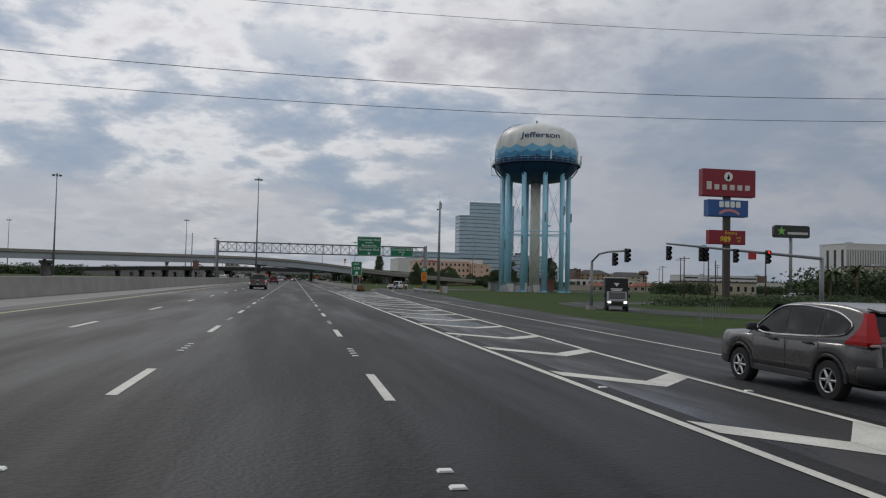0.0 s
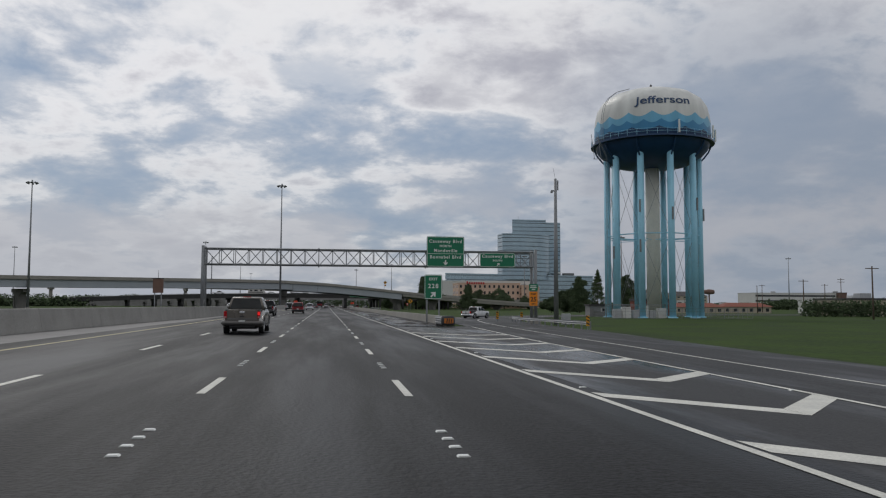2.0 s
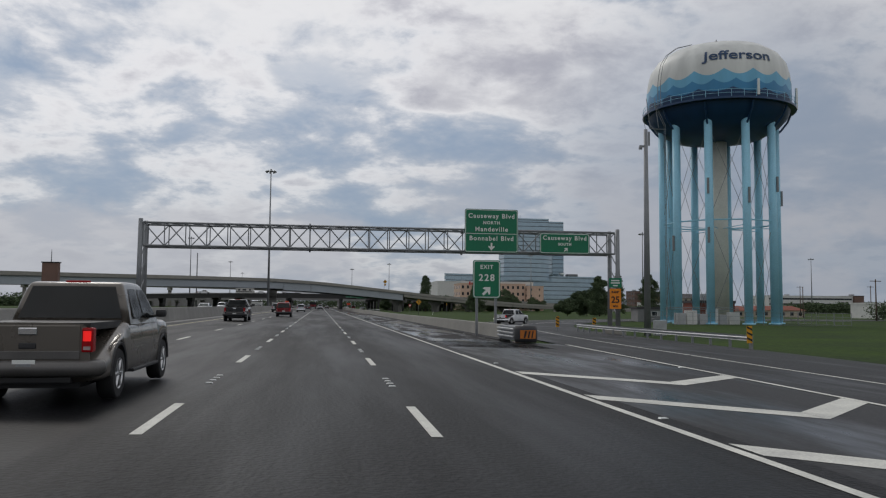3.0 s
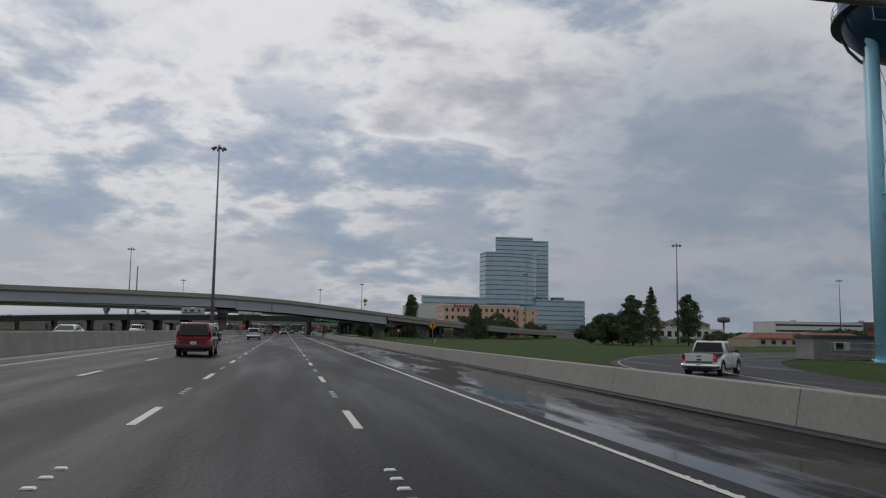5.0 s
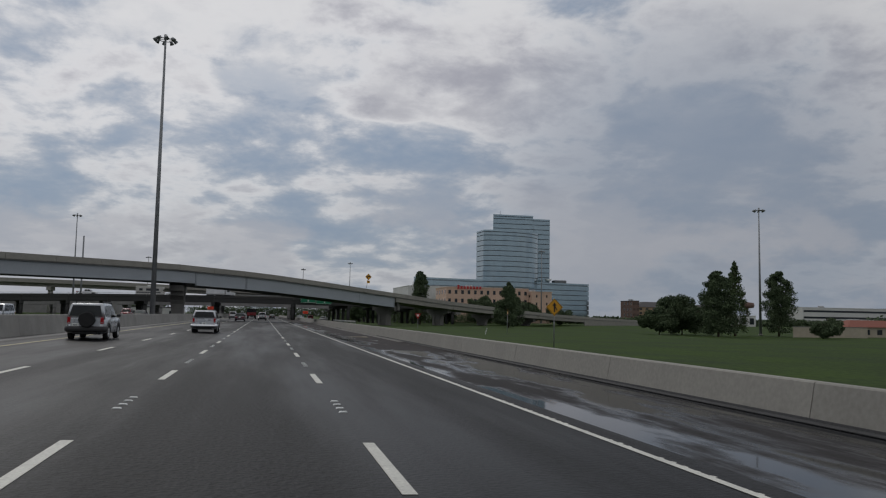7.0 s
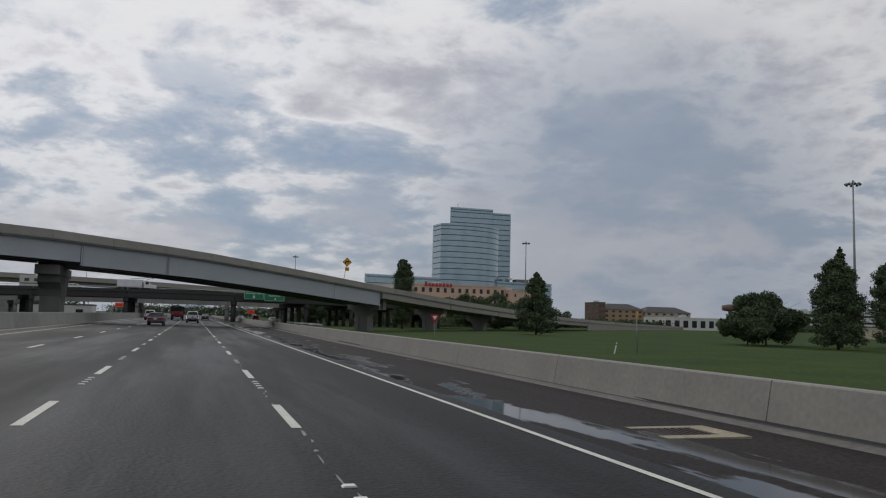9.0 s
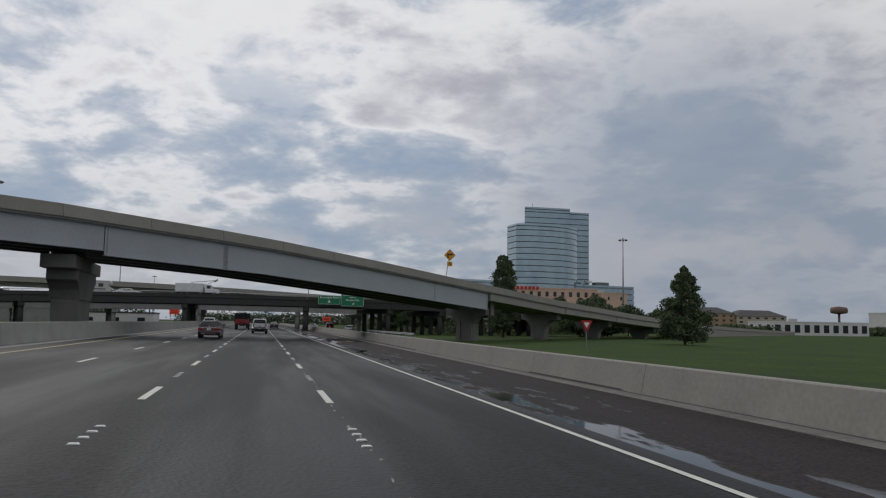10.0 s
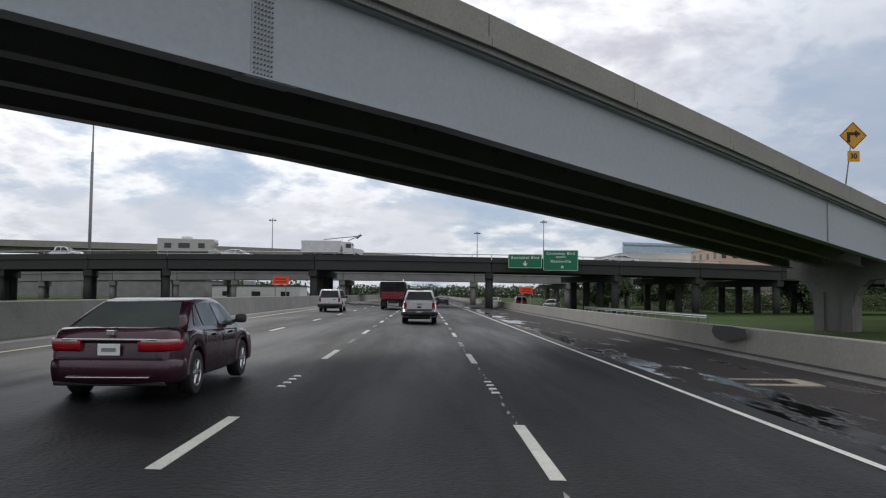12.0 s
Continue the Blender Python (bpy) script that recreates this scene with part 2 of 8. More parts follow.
M = {
    "asphalt": wet_asphalt("damp_asphalt", (0.0088, 0.0090, 0.0100), (0.0035, 0.0037, 0.0045), 0.36, 0.66, 0.35, 0.64, 0.44, 0.08, 0.5, True, 0.175),
    "shoulder": wet_asphalt("flooded_shoulder", (0.017, 0.0145, 0.0142), (0.009, 0.010, 0.012), 0.43, 0.54, 0.40, 0.75, 0.06, 0.20, 0.02, spec=0.17),
    "edge_puddles": wet_asphalt("shoulder_edge_puddles", (0.022, 0.0175, 0.017), (0.006, 0.006, 0.007), 0.455, 0.50, 0.80, 0.78, 0.06, 0.20, 0.03, spec=0.17, edge=(6.3, 8.2)),
    "gore_asphalt": wet_asphalt("wet_gore_asphalt", (0.017, 0.0165, 0.017), (0.008, 0.009, 0.011), 0.40, 0.62, 0.30, 0.62, 0.24, 0.2, 0.12, spec=0.28),
    "overpass_concrete": material("very_dark_concrete", (0.045, 0.045, 0.044), 0.9, vary=0.35, scale=0.4, fine=12, bump=0.3, rand=0.2),
    "ramp_asphalt": wet_asphalt("ramp_asphalt", (0.026, 0.027, 0.029), (0.012, 0.0125, 0.014), 0.45, 0.75, 0.5, 0.7, 0.4, 0.2, 0.2, spec=0.25),
    "grass": material("grass", (0.020, 0.046, 0.008), 0.9, vary=0.5, scale=0.14, fine=2.6, bump=0.8, alt=(0.056, 0.094, 0.016), spec=0.1),
    "concrete": material("weathered_concrete", (0.278, 0.268, 0.24), 0.85, vary=0.22, scale=0.7, fine=9, bump=0.05, rand=0.25),
    "concrete_dark": material("stained_concrete", (0.23, 0.225, 0.22), 0.88, vary=0.35, scale=0.5, fine=14, bump=0.3, rand=0.2),
    "median_concrete": material("grimy_median_concrete", (0.24, 0.235, 0.222), 0.88, vary=0.36, scale=0.8, fine=18, bump=0.25, rand=0.2),
    "pier_concrete": material("grimy_pier_concrete", (0.17, 0.165, 0.155), 0.88, vary=0.36, scale=0.5, fine=14, bump=0.25, rand=0.1),
    "steel_grey": material("painted_girder_steel", (0.33, 0.36, 0.39), 0.5, vary=0.10, scale=0.3, fine=6, rand=0.05),
    # shade under the flyover deck is put into this darker base colour
    "steel_dark": material("shaded_inner_girder_steel", (0.15, 0.155, 0.16), 0.6, vary=0.2, scale=0.5),
    "galv": material("galvanised_steel", (0.42, 0.43, 0.44), 0.45, 0.6, vary=0.2, scale=2, fine=20),
    "galv_dull": material("dull_galvanised_steel", (0.23, 0.24, 0.25), 0.55, 0.3, vary=0.2, scale=1.5, fine=15),
    "white_line": material("worn_road_paint", (0.58, 0.575, 0.52), 0.6, vary=0.3, scale=1.5, fine=25, bump=0.2, rand=0.1),
    "yellow_line": material("worn_yellow_paint", (0.45, 0.40, 0.22), 0.6, vary=0.3, scale=1.5, fine=25),
    "sign_green": material("green_sign_sheeting", (0.003, 0.17, 0.082), 0.5, vary=0.1, scale=1, fine=6),
    "sign_white": material("white_sign_sheeting", (0.75, 0.77, 0.74), 0.35, vary=0.05),
    "ramp_orange": material("orange_yellow_sheeting", (0.80, 0.25, 0.01), 0.4, vary=0.08),
    "sign_yellow": material("yellow_sign_sheeting", (0.66, 0.31, 0.01), 0.4, vary=0.1),
    "sign_orange": material("orange_sign_sheeting", (0.92, 0.075, 0.025), 0.4, vary=0.08),
    "black": material("black_paint", (0.012, 0.012, 0.013), 0.5, vary=0.2),
    "rubber": material("tyre_rubber", (0.016, 0.016, 0.017), 0.85, vary=0.2, fine=60),
    "dark_plastic": material("dark_plastic", (0.03, 0.03, 0.032), 0.6, vary=0.2),
    "alloy": material("alloy_rim", (0.55, 0.56, 0.57), 0.3, 0.8, vary=0.15),
    "chrome": material("chrome", (0.75, 0.76, 0.77), 0.12, 1.0, vary=0.05),
    "tower_blue": material("sky_blue_paint", (0.32, 0.63, 0.79), 0.5, vary=0.12, scale=0.4, fine=5, rand=0.05),
    "tower_navy": material("navy_paint", (0.012, 0.05, 0.13), 0.4, vary=0.2, scale=0.4, fine=5),
    "tower_cream": material("cream_paint", (0.64, 0.64, 0.57), 0.6, vary=0.12, scale=0.4, fine=5),
    "rust": material("rusty_brick", (0.20, 0.06, 0.04), 0.8, vary=0.3),
    "leaf": material("dark_foliage", (0.050, 0.082, 0.040), 0.75, vary=0.4, scale=0.5, fine=5, alt=(0.135, 0.180, 0.095), spec=0.2),
    "leaf_light": material("light_foliage", (0.07, 0.105, 0.045), 0.75, vary=0.4, scale=0.5, fine=5, alt=(0.12, 0.165, 0.075), spec=0.2),
    "bark": material("bark", (0.10, 0.075, 0.055), 0.9, vary=0.3, scale=3, fine=20, bump=0.5),
}


def glass(name, tint, rough=0.03, metal=0.0, spec=0.45):
    m = material(name, tint, rough + 0.08, metal, vary=0.15, scale=0.3, fine=2, spec=spec)
    return m


M["car_glass"] = glass("dark_car_glass", (0.020, 0.024, 0.025), 0.0, spec=0.7)
# pale base colour stands in for daylight through and on the windows; cabins are solid
M["clear_glass"] = glass("daylit_car_glass", (0.15, 0.172, 0.165), 0.0, spec=0.8)
M["office_glass"] = material("mirror_facade_glass", (0.30, 0.38, 0.42), 0.12, 0.75, vary=0.12, scale=0.05, fine=0.3)
M["office_band"] = material("facade_spandrel", (0.05, 0.06, 0.07), 0.4, vary=0.2, scale=0.1)
M["tail_red"] = material("red_lamp_lens", (0.34, 0.005, 0.009), 0.22, vary=0.15, spec=0.3)
M["pale_lens"] = material("clear_lamp_lens", (0.42, 0.34, 0.33), 0.2, vary=0.1)
M["lamp_red"] = material("bright_red_lens", (0.34, 0.006, 0.014), 0.12, vary=0.12)


def glow(name, color, strength):
    m = bpy.data.materials.new(name)
    m.use_nodes = True
    b = m.node_tree.nodes["Principled BSDF"]
    b.inputs["Base Color"].default_value = (*color, 1)
    b.inputs["Emission Color"].default_value = (*color, 1)
    b.inputs["Emission Strength"].default_value = strength
    return m


M["brake_glow"] = glow("lit_brake_lamp", (0.80, 0.012, 0.010), 0.75)
M["head_glow"] = glow("lit_headlamp", (1.0, 0.98, 0.9), 3.0)
M["signal_red"] = glow("lit_signal_red", (1.0, 0.04, 0.03), 1.5)


def paint(name, base, metal=0.35, rough=0.28):
    m = material(name, base, rough, metal, vary=0.06, scale=1.2, fine=90)
    m.node_tree.nodes["Principled BSDF"].inputs["Coat Weight"].default_value = 0.6
    m.node_tree.nodes["Principled BSDF"].inputs["Coat Roughness"].default_value = 0.06
    return m

# ---- geometry helpers ----


def finish(name, bm, mat):
    me = bpy.data.meshes.new(name)
    bmesh.ops.recalc_face_normals(bm, faces=bm.faces)
    bm.to_mesh(me)
    bm.free()
    for m in mat if isinstance(mat, (list, tuple)) else [mat]:
        me.materials.append(m)
    return me


def part(name, bm, mat, parent, label="", kind=""):
    """Links a bmesh, or a ready mesh, as one part under a thing."""
    ob = new(name, finish(name, bm, mat) if isinstance(bm, bmesh.types.BMesh) else bm)
    ob.parent = parent
    return tagged(ob, label, kind=kind)


def thing(name, loc, label, category, group="", kind="", rz=0.0):
    ob = new(name)
    ob.matrix_basis = pose(*loc, 0, 0, rz)
    ob.empty_display_size = 0.2
    return tagged(ob, label, category, group, kind)


def solid(name, bm, mat, label, category, kind="structure", group=""):
    return tagged(new(name, finish(name, bm, mat)), label, category, group, kind)


def box(bm, x0, x1, y0, y1, z0, z1, mi=0, bevel=0.0):
    g = bmesh.ops.create_cube(bm, size=1.0, matrix=Matrix.Translation(((x0 + x1) / 2, (y0 + y1) / 2, (z0 + z1) / 2)) @ Matrix.Diagonal((x1 - x0, y1 - y0, z1 - z0, 1)))
    fs = {f for v in g["verts"] for f in v.link_faces}
    for f in fs:
        f.material_index = mi
    if bevel:
        es = list({e for v in g["verts"] for e in v.link_edges})
        bmesh.ops.bevel(bm, geom=es, offset=bevel, segments=2, affect="EDGES", profile=0.6)
    return bm


def rod(bm, a, b, r0, r1=None, n=8, caps=True, mi=0):
    a, b = Vector(a), Vector(b)
    d = b - a
    if d.length < 1e-6:
        return bm
    m = Matrix.Translation((a + b) / 2) @ d.to_track_quat("Z", "Y").to_matrix().to_4x4()
    g = bmesh.ops.create_cone(bm, cap_ends=caps, segments=n, radius1=r0, radius2=r0 if r1 is None else r1, depth=d.length, matrix=m)
    for v in g["verts"]:
        for f in v.link_faces:
            f.material_index = mi
            f.smooth = n > 6 and len(f.verts) == 4
    return bm


def sweep(bm, prof, path, closed=True, mi=0):
    """Carries a profile of (across, up) along a path of (x, y, z); across points to the right of the way."""
    rings = []
    for i, p in enumerate(path):
        a, b = Vector(path[max(0, i - 1)]), Vector(path[min(len(path) - 1, i + 1)])
        t = (b - a)
        t.z = 0
        t.normalize()
        right = Vector((t.y, -t.x, 0))
        rings.append([bm.verts.new(Vector(p) + right * u + Vector((0, 0, w))) for u, w in prof])
    n = len(prof)
    for r, s in zip(rings, rings[1:]):
        for k in range(n if closed else n - 1):
            f = bm.faces.new((r[k], r[(k + 1) % n], s[(k + 1) % n], s[k]))
            f.material_index = mi
    if closed:
        bm.faces.new(rings[0]).material_index = mi
        bm.faces.new(rings[-1][::-1]).material_index = mi
    return bm


def prism(bm, pts, lo, hi, axis="x", mi=0):
    """A side outline pts of two coordinates, drawn out along an axis from lo to hi."""
    def put(u, v, w):
        return {"x": (w, u, v), "y": (u, w, v), "z": (u, v, w)}[axis]
    a, b = [bm.verts.new(put(u, v, lo)) for u, v in pts], [bm.verts.new(put(u, v, hi)) for u, v in pts]
    fs = [bm.faces.new(a), bm.faces.new(b[::-1])]
    for k in range(len(pts)):
        fs.append(bm.faces.new((a[k], b[k], b[(k + 1) % len(pts)], a[(k + 1) % len(pts)])))
    for f in fs:
        f.material_index = mi
    return bm


def lathe(bm, prof, n=48, mi=0, smooth=True):
    rings = []
    for r, z in prof:
        rings.append([bm.verts.new((r * math.cos(2 * math.pi * k / n), r * math.sin(2 * math.pi * k / n), z)) for k in range(n)])
    for a, b in zip(rings, rings[1:]):
        for k in range(n):
            f = bm.faces.new((a[k], a[(k + 1) % n], b[(k + 1) % n], b[k]))
            f.smooth, f.material_index = smooth, mi
    bm.faces.new(rings[0]), bm.faces.new(rings[-1])
    return bm


def new_bm():
    return bmesh.new()


def lettering(name, text, size, mat, parent, m, align="CENTER", spread=1.0, depth=0.006, bold=0.0, label=""):
    """Raised letters in the built-in font, turned to a mesh."""
    cu = bpy.data.curves.new(name, "FONT")
    cu.body, cu.size, cu.align_x, cu.align_y, cu.extrude, cu.space_character, cu.offset = text, size, align, "CENTER", depth, spread, bold
    tmp = bpy.data.objects.new(name, cu)
    scene.collection.objects.link(tmp)
    bpy.context.view_layer.update()
    me = bpy.data.meshes.new_from_object(tmp)
    bpy.data.objects.remove(tmp)
    bpy.data.curves.remove(cu)
    me.materials.clear()
    me.materials.append(mat)
    ob = part(name, me, mat, parent, label)
    ob.matrix_basis = m
    return ob


def gz(x):
    """Height of the pavement: the carriageway falls to the right, then the land is level."""
    return -0.025 * max(-14.0, min(30.0, x))


def dip(x, y):
    """The land beyond the loop ramp lies a little lower."""
    k = [max(0.0, min(1.0, v)) for v in ((x - 60) / 30, (300 - x) / 100, (y - 280) / 40, (460 - y) / 60)]
    return 0.9 * k[0] * k[1] * k[2] * k[3]


# ---- ground and roads ----


def strip(bm, rows, lift):
    """A paved sheet from rows of (y, x_left, x_right)."""
    last = None
    for y, xa, xb in rows:
        xs = [xa + (xb - xa) * k / 6 for k in range(7)]
        cur = [bm.verts.new((x, y, gz(x) + lift)) for x in xs]
        if last:
            for k in range(6):
                bm.faces.new((last[k], last[k + 1], cur[k + 1], cur[k]))
        last = cur
    return bm


def build_ground():
    bm = new_bm()
    xs = [-4000, -900, -300, -120, -60, -30, -14, -6, 2, 10, 18, 24, 30, 45, 60, 90, 130, 200, 300, 600, 1200, 4000]
    ys = [-1500, -400, -120, -60, 0, 40, 80, 120, 160, 200, 240, 280, 320, 360, 400, 460, 560, 700, 1000, 1600, 4500]
    grid = [[bm.verts.new((x, y, gz(x) - 0.05 - dip(x, y))) for x in xs] for y in ys]
    for a, b in zip(grid, grid[1:]):
        for k in range(len(xs) - 1):
            bm.faces.new((a[k], a[k + 1], b[k + 1], b[k]))
    solid("ground", bm, M["grass"], "mown green grass verge and open land", "ground")


build_ground()
YS = [-70 + 30 * k for k in range(36)]
road = solid("road", strip(new_bm(), [(y, -10.4, 5.9) for y in YS], 0), M["asphalt"], "damp dark asphalt carriageway with four lanes", "road")
shoulder = solid("road_shoulder", strip(new_bm(), [(y, 5.9, 10.9 if y < 200 else 11.7) for y in YS if 100 < y < 235], 0), M["shoulder"], "asphalt hard shoulder with standing puddles", "road shoulder")
solid("road_shoulder", strip(new_bm(), [(y, 5.9, 11.7) for y in YS if y >= 230], 0), M["edge_puddles"], "brownish asphalt hard shoulder with dark wet patches and puddles", "road shoulder")
solid("road_shoulder", strip(new_bm(), [(y, -14.0, -10.4) for y in YS], 0), M["concrete_dark"], "narrow stained inner shoulder", "road shoulder")
solid("road_opposite", strip(new_bm(), [(y, -38.0, -14.0) for y in YS], 0), M["asphalt"], "opposing asphalt carriageway beyond the median barrier", "road")
gore = solid("road_gore", strip(new_bm(), [(y, 5.9, xb) for y, xb in ((-70, 9.6), (0, 9.6), (30, 10.6), (60, 11.8), (90, 12.6), (116, 13.8))], 0), M["gore_asphalt"], "damp asphalt gore between lane and exit ramp", "road")


def smooth_path(pts, step=4.0):
    """A rounded way through the given points."""
    out = []
    P = [Vector(p) for p in pts]
    for i in range(len(P) - 1):
        p0, p1, p2, p3 = P[max(0, i - 1)], P[i], P[i + 1], P[min(len(P) - 1, i + 2)]
        n = max(1, int((p2 - p1).length / step))
        for k in range(n):
            t = k / n
            out.append(0.5 * ((2 * p1) + (p2 - p0) * t + (2 * p0 - 5 * p1 + 4 * p2 - p3) * t * t + (3 * p1 - p0 - 3 * p2 + p3) * t ** 3))
    out.append(P[-1])
    return out


RAMP_LEFT = smooth_path([(8.6, -70, 0), (8.6, -2, 0), (9.2, 20, 0), (10.6, 62, 0), (11.4, 90, 0), (12.6, 115, 0), (14.6, 140, 0), (18.5, 168, 0), (27.5, 196, 0), (43, 219, 0), (66, 234, 0), (100, 242, 0), (170, 246, 0), (330, 252, 0)])
RAMP_RIGHT = smooth_path([(17.0, -70, 0), (17.2, -2, 0), (17.6, 20, 0), (19.0, 62, 0), (21.0, 90, 0), (23.2, 110, 0), (24.6, 135, 0), (28.5, 160, 0), (37, 185, 0), (51, 205, 0), (72, 218, 0), (102, 226, 0), (170, 230, 0), (330, 236, 0)])


def resample(path, n):
    d = [0.0]
    for a, b in zip(path, path[1:]):
        d.append(d[-1] + (b - a).length)
    out = []
    for k in range(n):
        s = d[-1] * k / (n - 1)
        i = max(j for j in range(len(d)) if d[j] <= s + 1e-6)
        i = min(i, len(d) - 2)
        out.append(path[i].lerp(path[i + 1], (s - d[i]) / max(1e-6, d[i + 1] - d[i])))
    return out


def ribbon(bm, left, right, n, lift, cols=5, t0=0.0, t1=1.0):
    A, B = resample(left, n), resample(right, n)
    last = None
    for a, b in list(zip(A, B))[int(t0 * (n - 1)):int(t1 * (n - 1)) + 1]:
        cur = []
        for k in range(cols + 1):
            p = a.lerp(b, k / cols)
            cur.append(bm.verts.new((p.x, p.y, gz(p.x) + lift)))
        if last:
            for k in range(cols):
                bm.faces.new((last[k], last[k + 1], cur[k + 1], cur[k]))
        last = cur
    return bm


ramp = solid("exit_ramp", ribbon(new_bm(), RAMP_LEFT, RAMP_RIGHT, 140, 0.004), M["ramp_asphalt"], "grey damp asphalt exit ramp curving away through grass", "road")


def paint_line(name, left_pts, width, mat, parent, lift=0.008):
    bm = new_bm()
    last = None
    for i, p in enumerate(left_pts):
        a, b = left_pts[max(0, i - 1)], left_pts[min(len(left_pts) - 1, i + 1)]
        t = (b - a)
        t.z = 0
        t.normalize()
        r = Vector((t.y, -t.x, 0)) * width / 2
        q0, q1 = p - r, p + r
        cur = (bm.verts.new((q0.x, q0.y, gz(q0.x) + lift)), bm.verts.new((q1.x, q1.y, gz(q1.x) + lift)))
        if last:
            bm.faces.new((last[0], last[1], cur[1], cur[0]))
        last = cur
    return part(name, bm, mat, parent)


def straight(x, y0, y1, step=15.0):
    n = max(1, int((y1 - y0) / step))
    return [Vector((x, y0 + (y1 - y0) * k / n, 0)) for k in range(n + 1)]


paint_line("edge_line", straight(5.42, -70, 104), 0.17, M["white_line"], road)
paint_line("edge_line", straight(5.40, 104.0, 900), 0.125, M["white_line"], road)
paint_line("edge_line", straight(-9.1, -70, 900), 0.15, M["yellow_line"], road)
RL = [p + Vector((0.0, 0, 0)) for p in smooth_path([(8.1, -70, 0), (8.25, -2, 0), (9.1, 20, 0), (10.6, 62, 0), (11.2, 85, 0), (11.9, 98, 0), (12.9, 115, 0)])]
paint_line("edge_line", RL, 0.17, M["white_line"], ramp, 0.012)
RR = smooth_path([(12.6, -70, 0), (12.5, 0, 0), (12.9, 25, 0), (13.9, 65, 0), (14.9, 85, 0), (15.6, 100, 0), (17.0, 122, 0), (18.8, 140, 0), (22.6, 162, 0), (30, 184, 0), (45, 206, 0), (68, 223, 0), (102, 230, 0)])
paint_line("edge_line", RR, 0.15, M["white_line"], ramp, 0.012)
paint_line("edge_line", [p + Vector((0.5, -0.5, 0)) for p in RAMP_LEFT if p.y > 135], 0.13, M["yellow_line"], ramp, 0.012)


def mark_dash(bm, x, y0, y1, w):
    prism(bm, [(x - w, y0), (x + w, y0), (x + w, y1), (x - w, y1)], 0.0, 0.006, "z")


def build_dashes():
    bm = new_bm()
    mark_dash(bm, 0, 0, 3.05, 0.075)
    dash = finish("lane_dash", bm, M["white_line"])
    bm = new_bm()
    prism(bm, [(-0.075, 0), (0.075, 0), (0.055, 0.018), (-0.055, 0.018)], -0.05, 0.05, "y")
    dot = finish("raised_marker", bm, M["sign_white"])
    for x in (-5.49, -1.83, 1.83):
        for k in range(-5, 62):
            y = 12.19 * k - (2.9 if k >= 22 else -0.9 if 14 < k < 19 else 0)
            o = new("lane_dash", dash)
            o.parent, o.location = road, (x, y, gz(x) + 0.003)
            o.rotation_euler = (0, radians(1.43), 0)
            if -2 <= k < 40 and x > -5:
                for j in range(4):
                    o = new("raised_marker", dot)
                    o.parent, o.location = road, (x, y + 6.4 + 0.57 * j, gz(x) + 0.002)
    for k in range(-3, 9):
        for x, off in ((5.75, 2.0), (8.5 + 0.034 * 12.19 * k, 2.0)):
            o = new("raised_marker", dot)
            o.parent, o.location = road, (x, 12.19 * k + off, gz(x) + 0.004)


def build_seam():
    """Old paint and filler left along the lane joint, broken into ragged bits."""
    rng = random.Random(21)
    bm = new_bm()
    y = 236.0
    while y < 372:
        n = rng.uniform(0.15, 0.7)
        x = 1.83 + rng.uniform(-0.05, 0.05)
        w = rng.uniform(0.012, 0.035)
        pts = [(x - w, y), (x + w * rng.uniform(0.2, 1), y + n * 0.2), (x + w, y + n * 0.7), (x + w * 0.3, y + n), (x - w * rng.uniform(0.1, 1), y + n * 0.6)]
        bm.faces.new([bm.verts.new((px, py, gz(px) + 0.005)) for px, py in pts])
        y += n + rng.uniform(0.02, 0.5 if y > 300 else 1.1)
    part("worn_seam", bm, M["old_paint"], road, "ragged remains of old paint", kind="stuff")


def build_teeth():
    """Edge paint that has crept over the rumble grooves."""
    rng = random.Random(5)
    bm = new_bm()
    y = 128.0
    while y < 238:
        w = rng.uniform(0.015, 0.055)
        x = 5.462
        bm.faces.new([bm.verts.new((px, py, gz(px) + 0.008)) for px, py in ((x, y), (x + w, y + 0.03), (x + w * 0.8, y + 0.10), (x, y + 0.13))])
        y += 0.30 if rng.random() < 0.8 else 0.9
    part("paint_teeth", bm, M["white_line"], road, "ragged paint over rumble grooves", kind="stuff")


build_teeth()
M["old_paint"] = material("old_worn_paint", (0.26, 0.26, 0.25), 0.8, vary=0.4, scale=6, fine=40)
build_seam()


def rl_x(y):
    for a, b in zip(RL, RL[1:]):
        if a.y <= y <= b.y:
            return a.lerp(b, (y - a.y) / (b.y - a.y)).x
    return RL[-1].x if y > 0 else RL[0].x


def build_chevrons():
    for k in range(19):
        y = -7.4 + 5.75 * k
        xr = rl_x(y) - 0.05
        xe = 5.6 + (xr - 5.6) * 0.55
        drop = 2.4 * min(1.0, (xe - 5.6) / 2.6)
        bm = new_bm()
        w = 0.42
        # one long arm from the lane line and one short arm back to the ramp line
        for a, b in (((5.6, y), (xe, y - drop)), ((xe, y - drop), (xr, y + 0.15))):
            v = [bm.verts.new((px, py + s * w, gz(px) + 0.006 + (0.002 if b[0] == xr else 0))) for (px, py), s in ((a, -1), (b, -1), (b, 1), (a, 1))]
            bm.faces.new(v)
        part("gore_chevron", bm, M["white_line"], gore)


build_dashes()
build_chevrons()

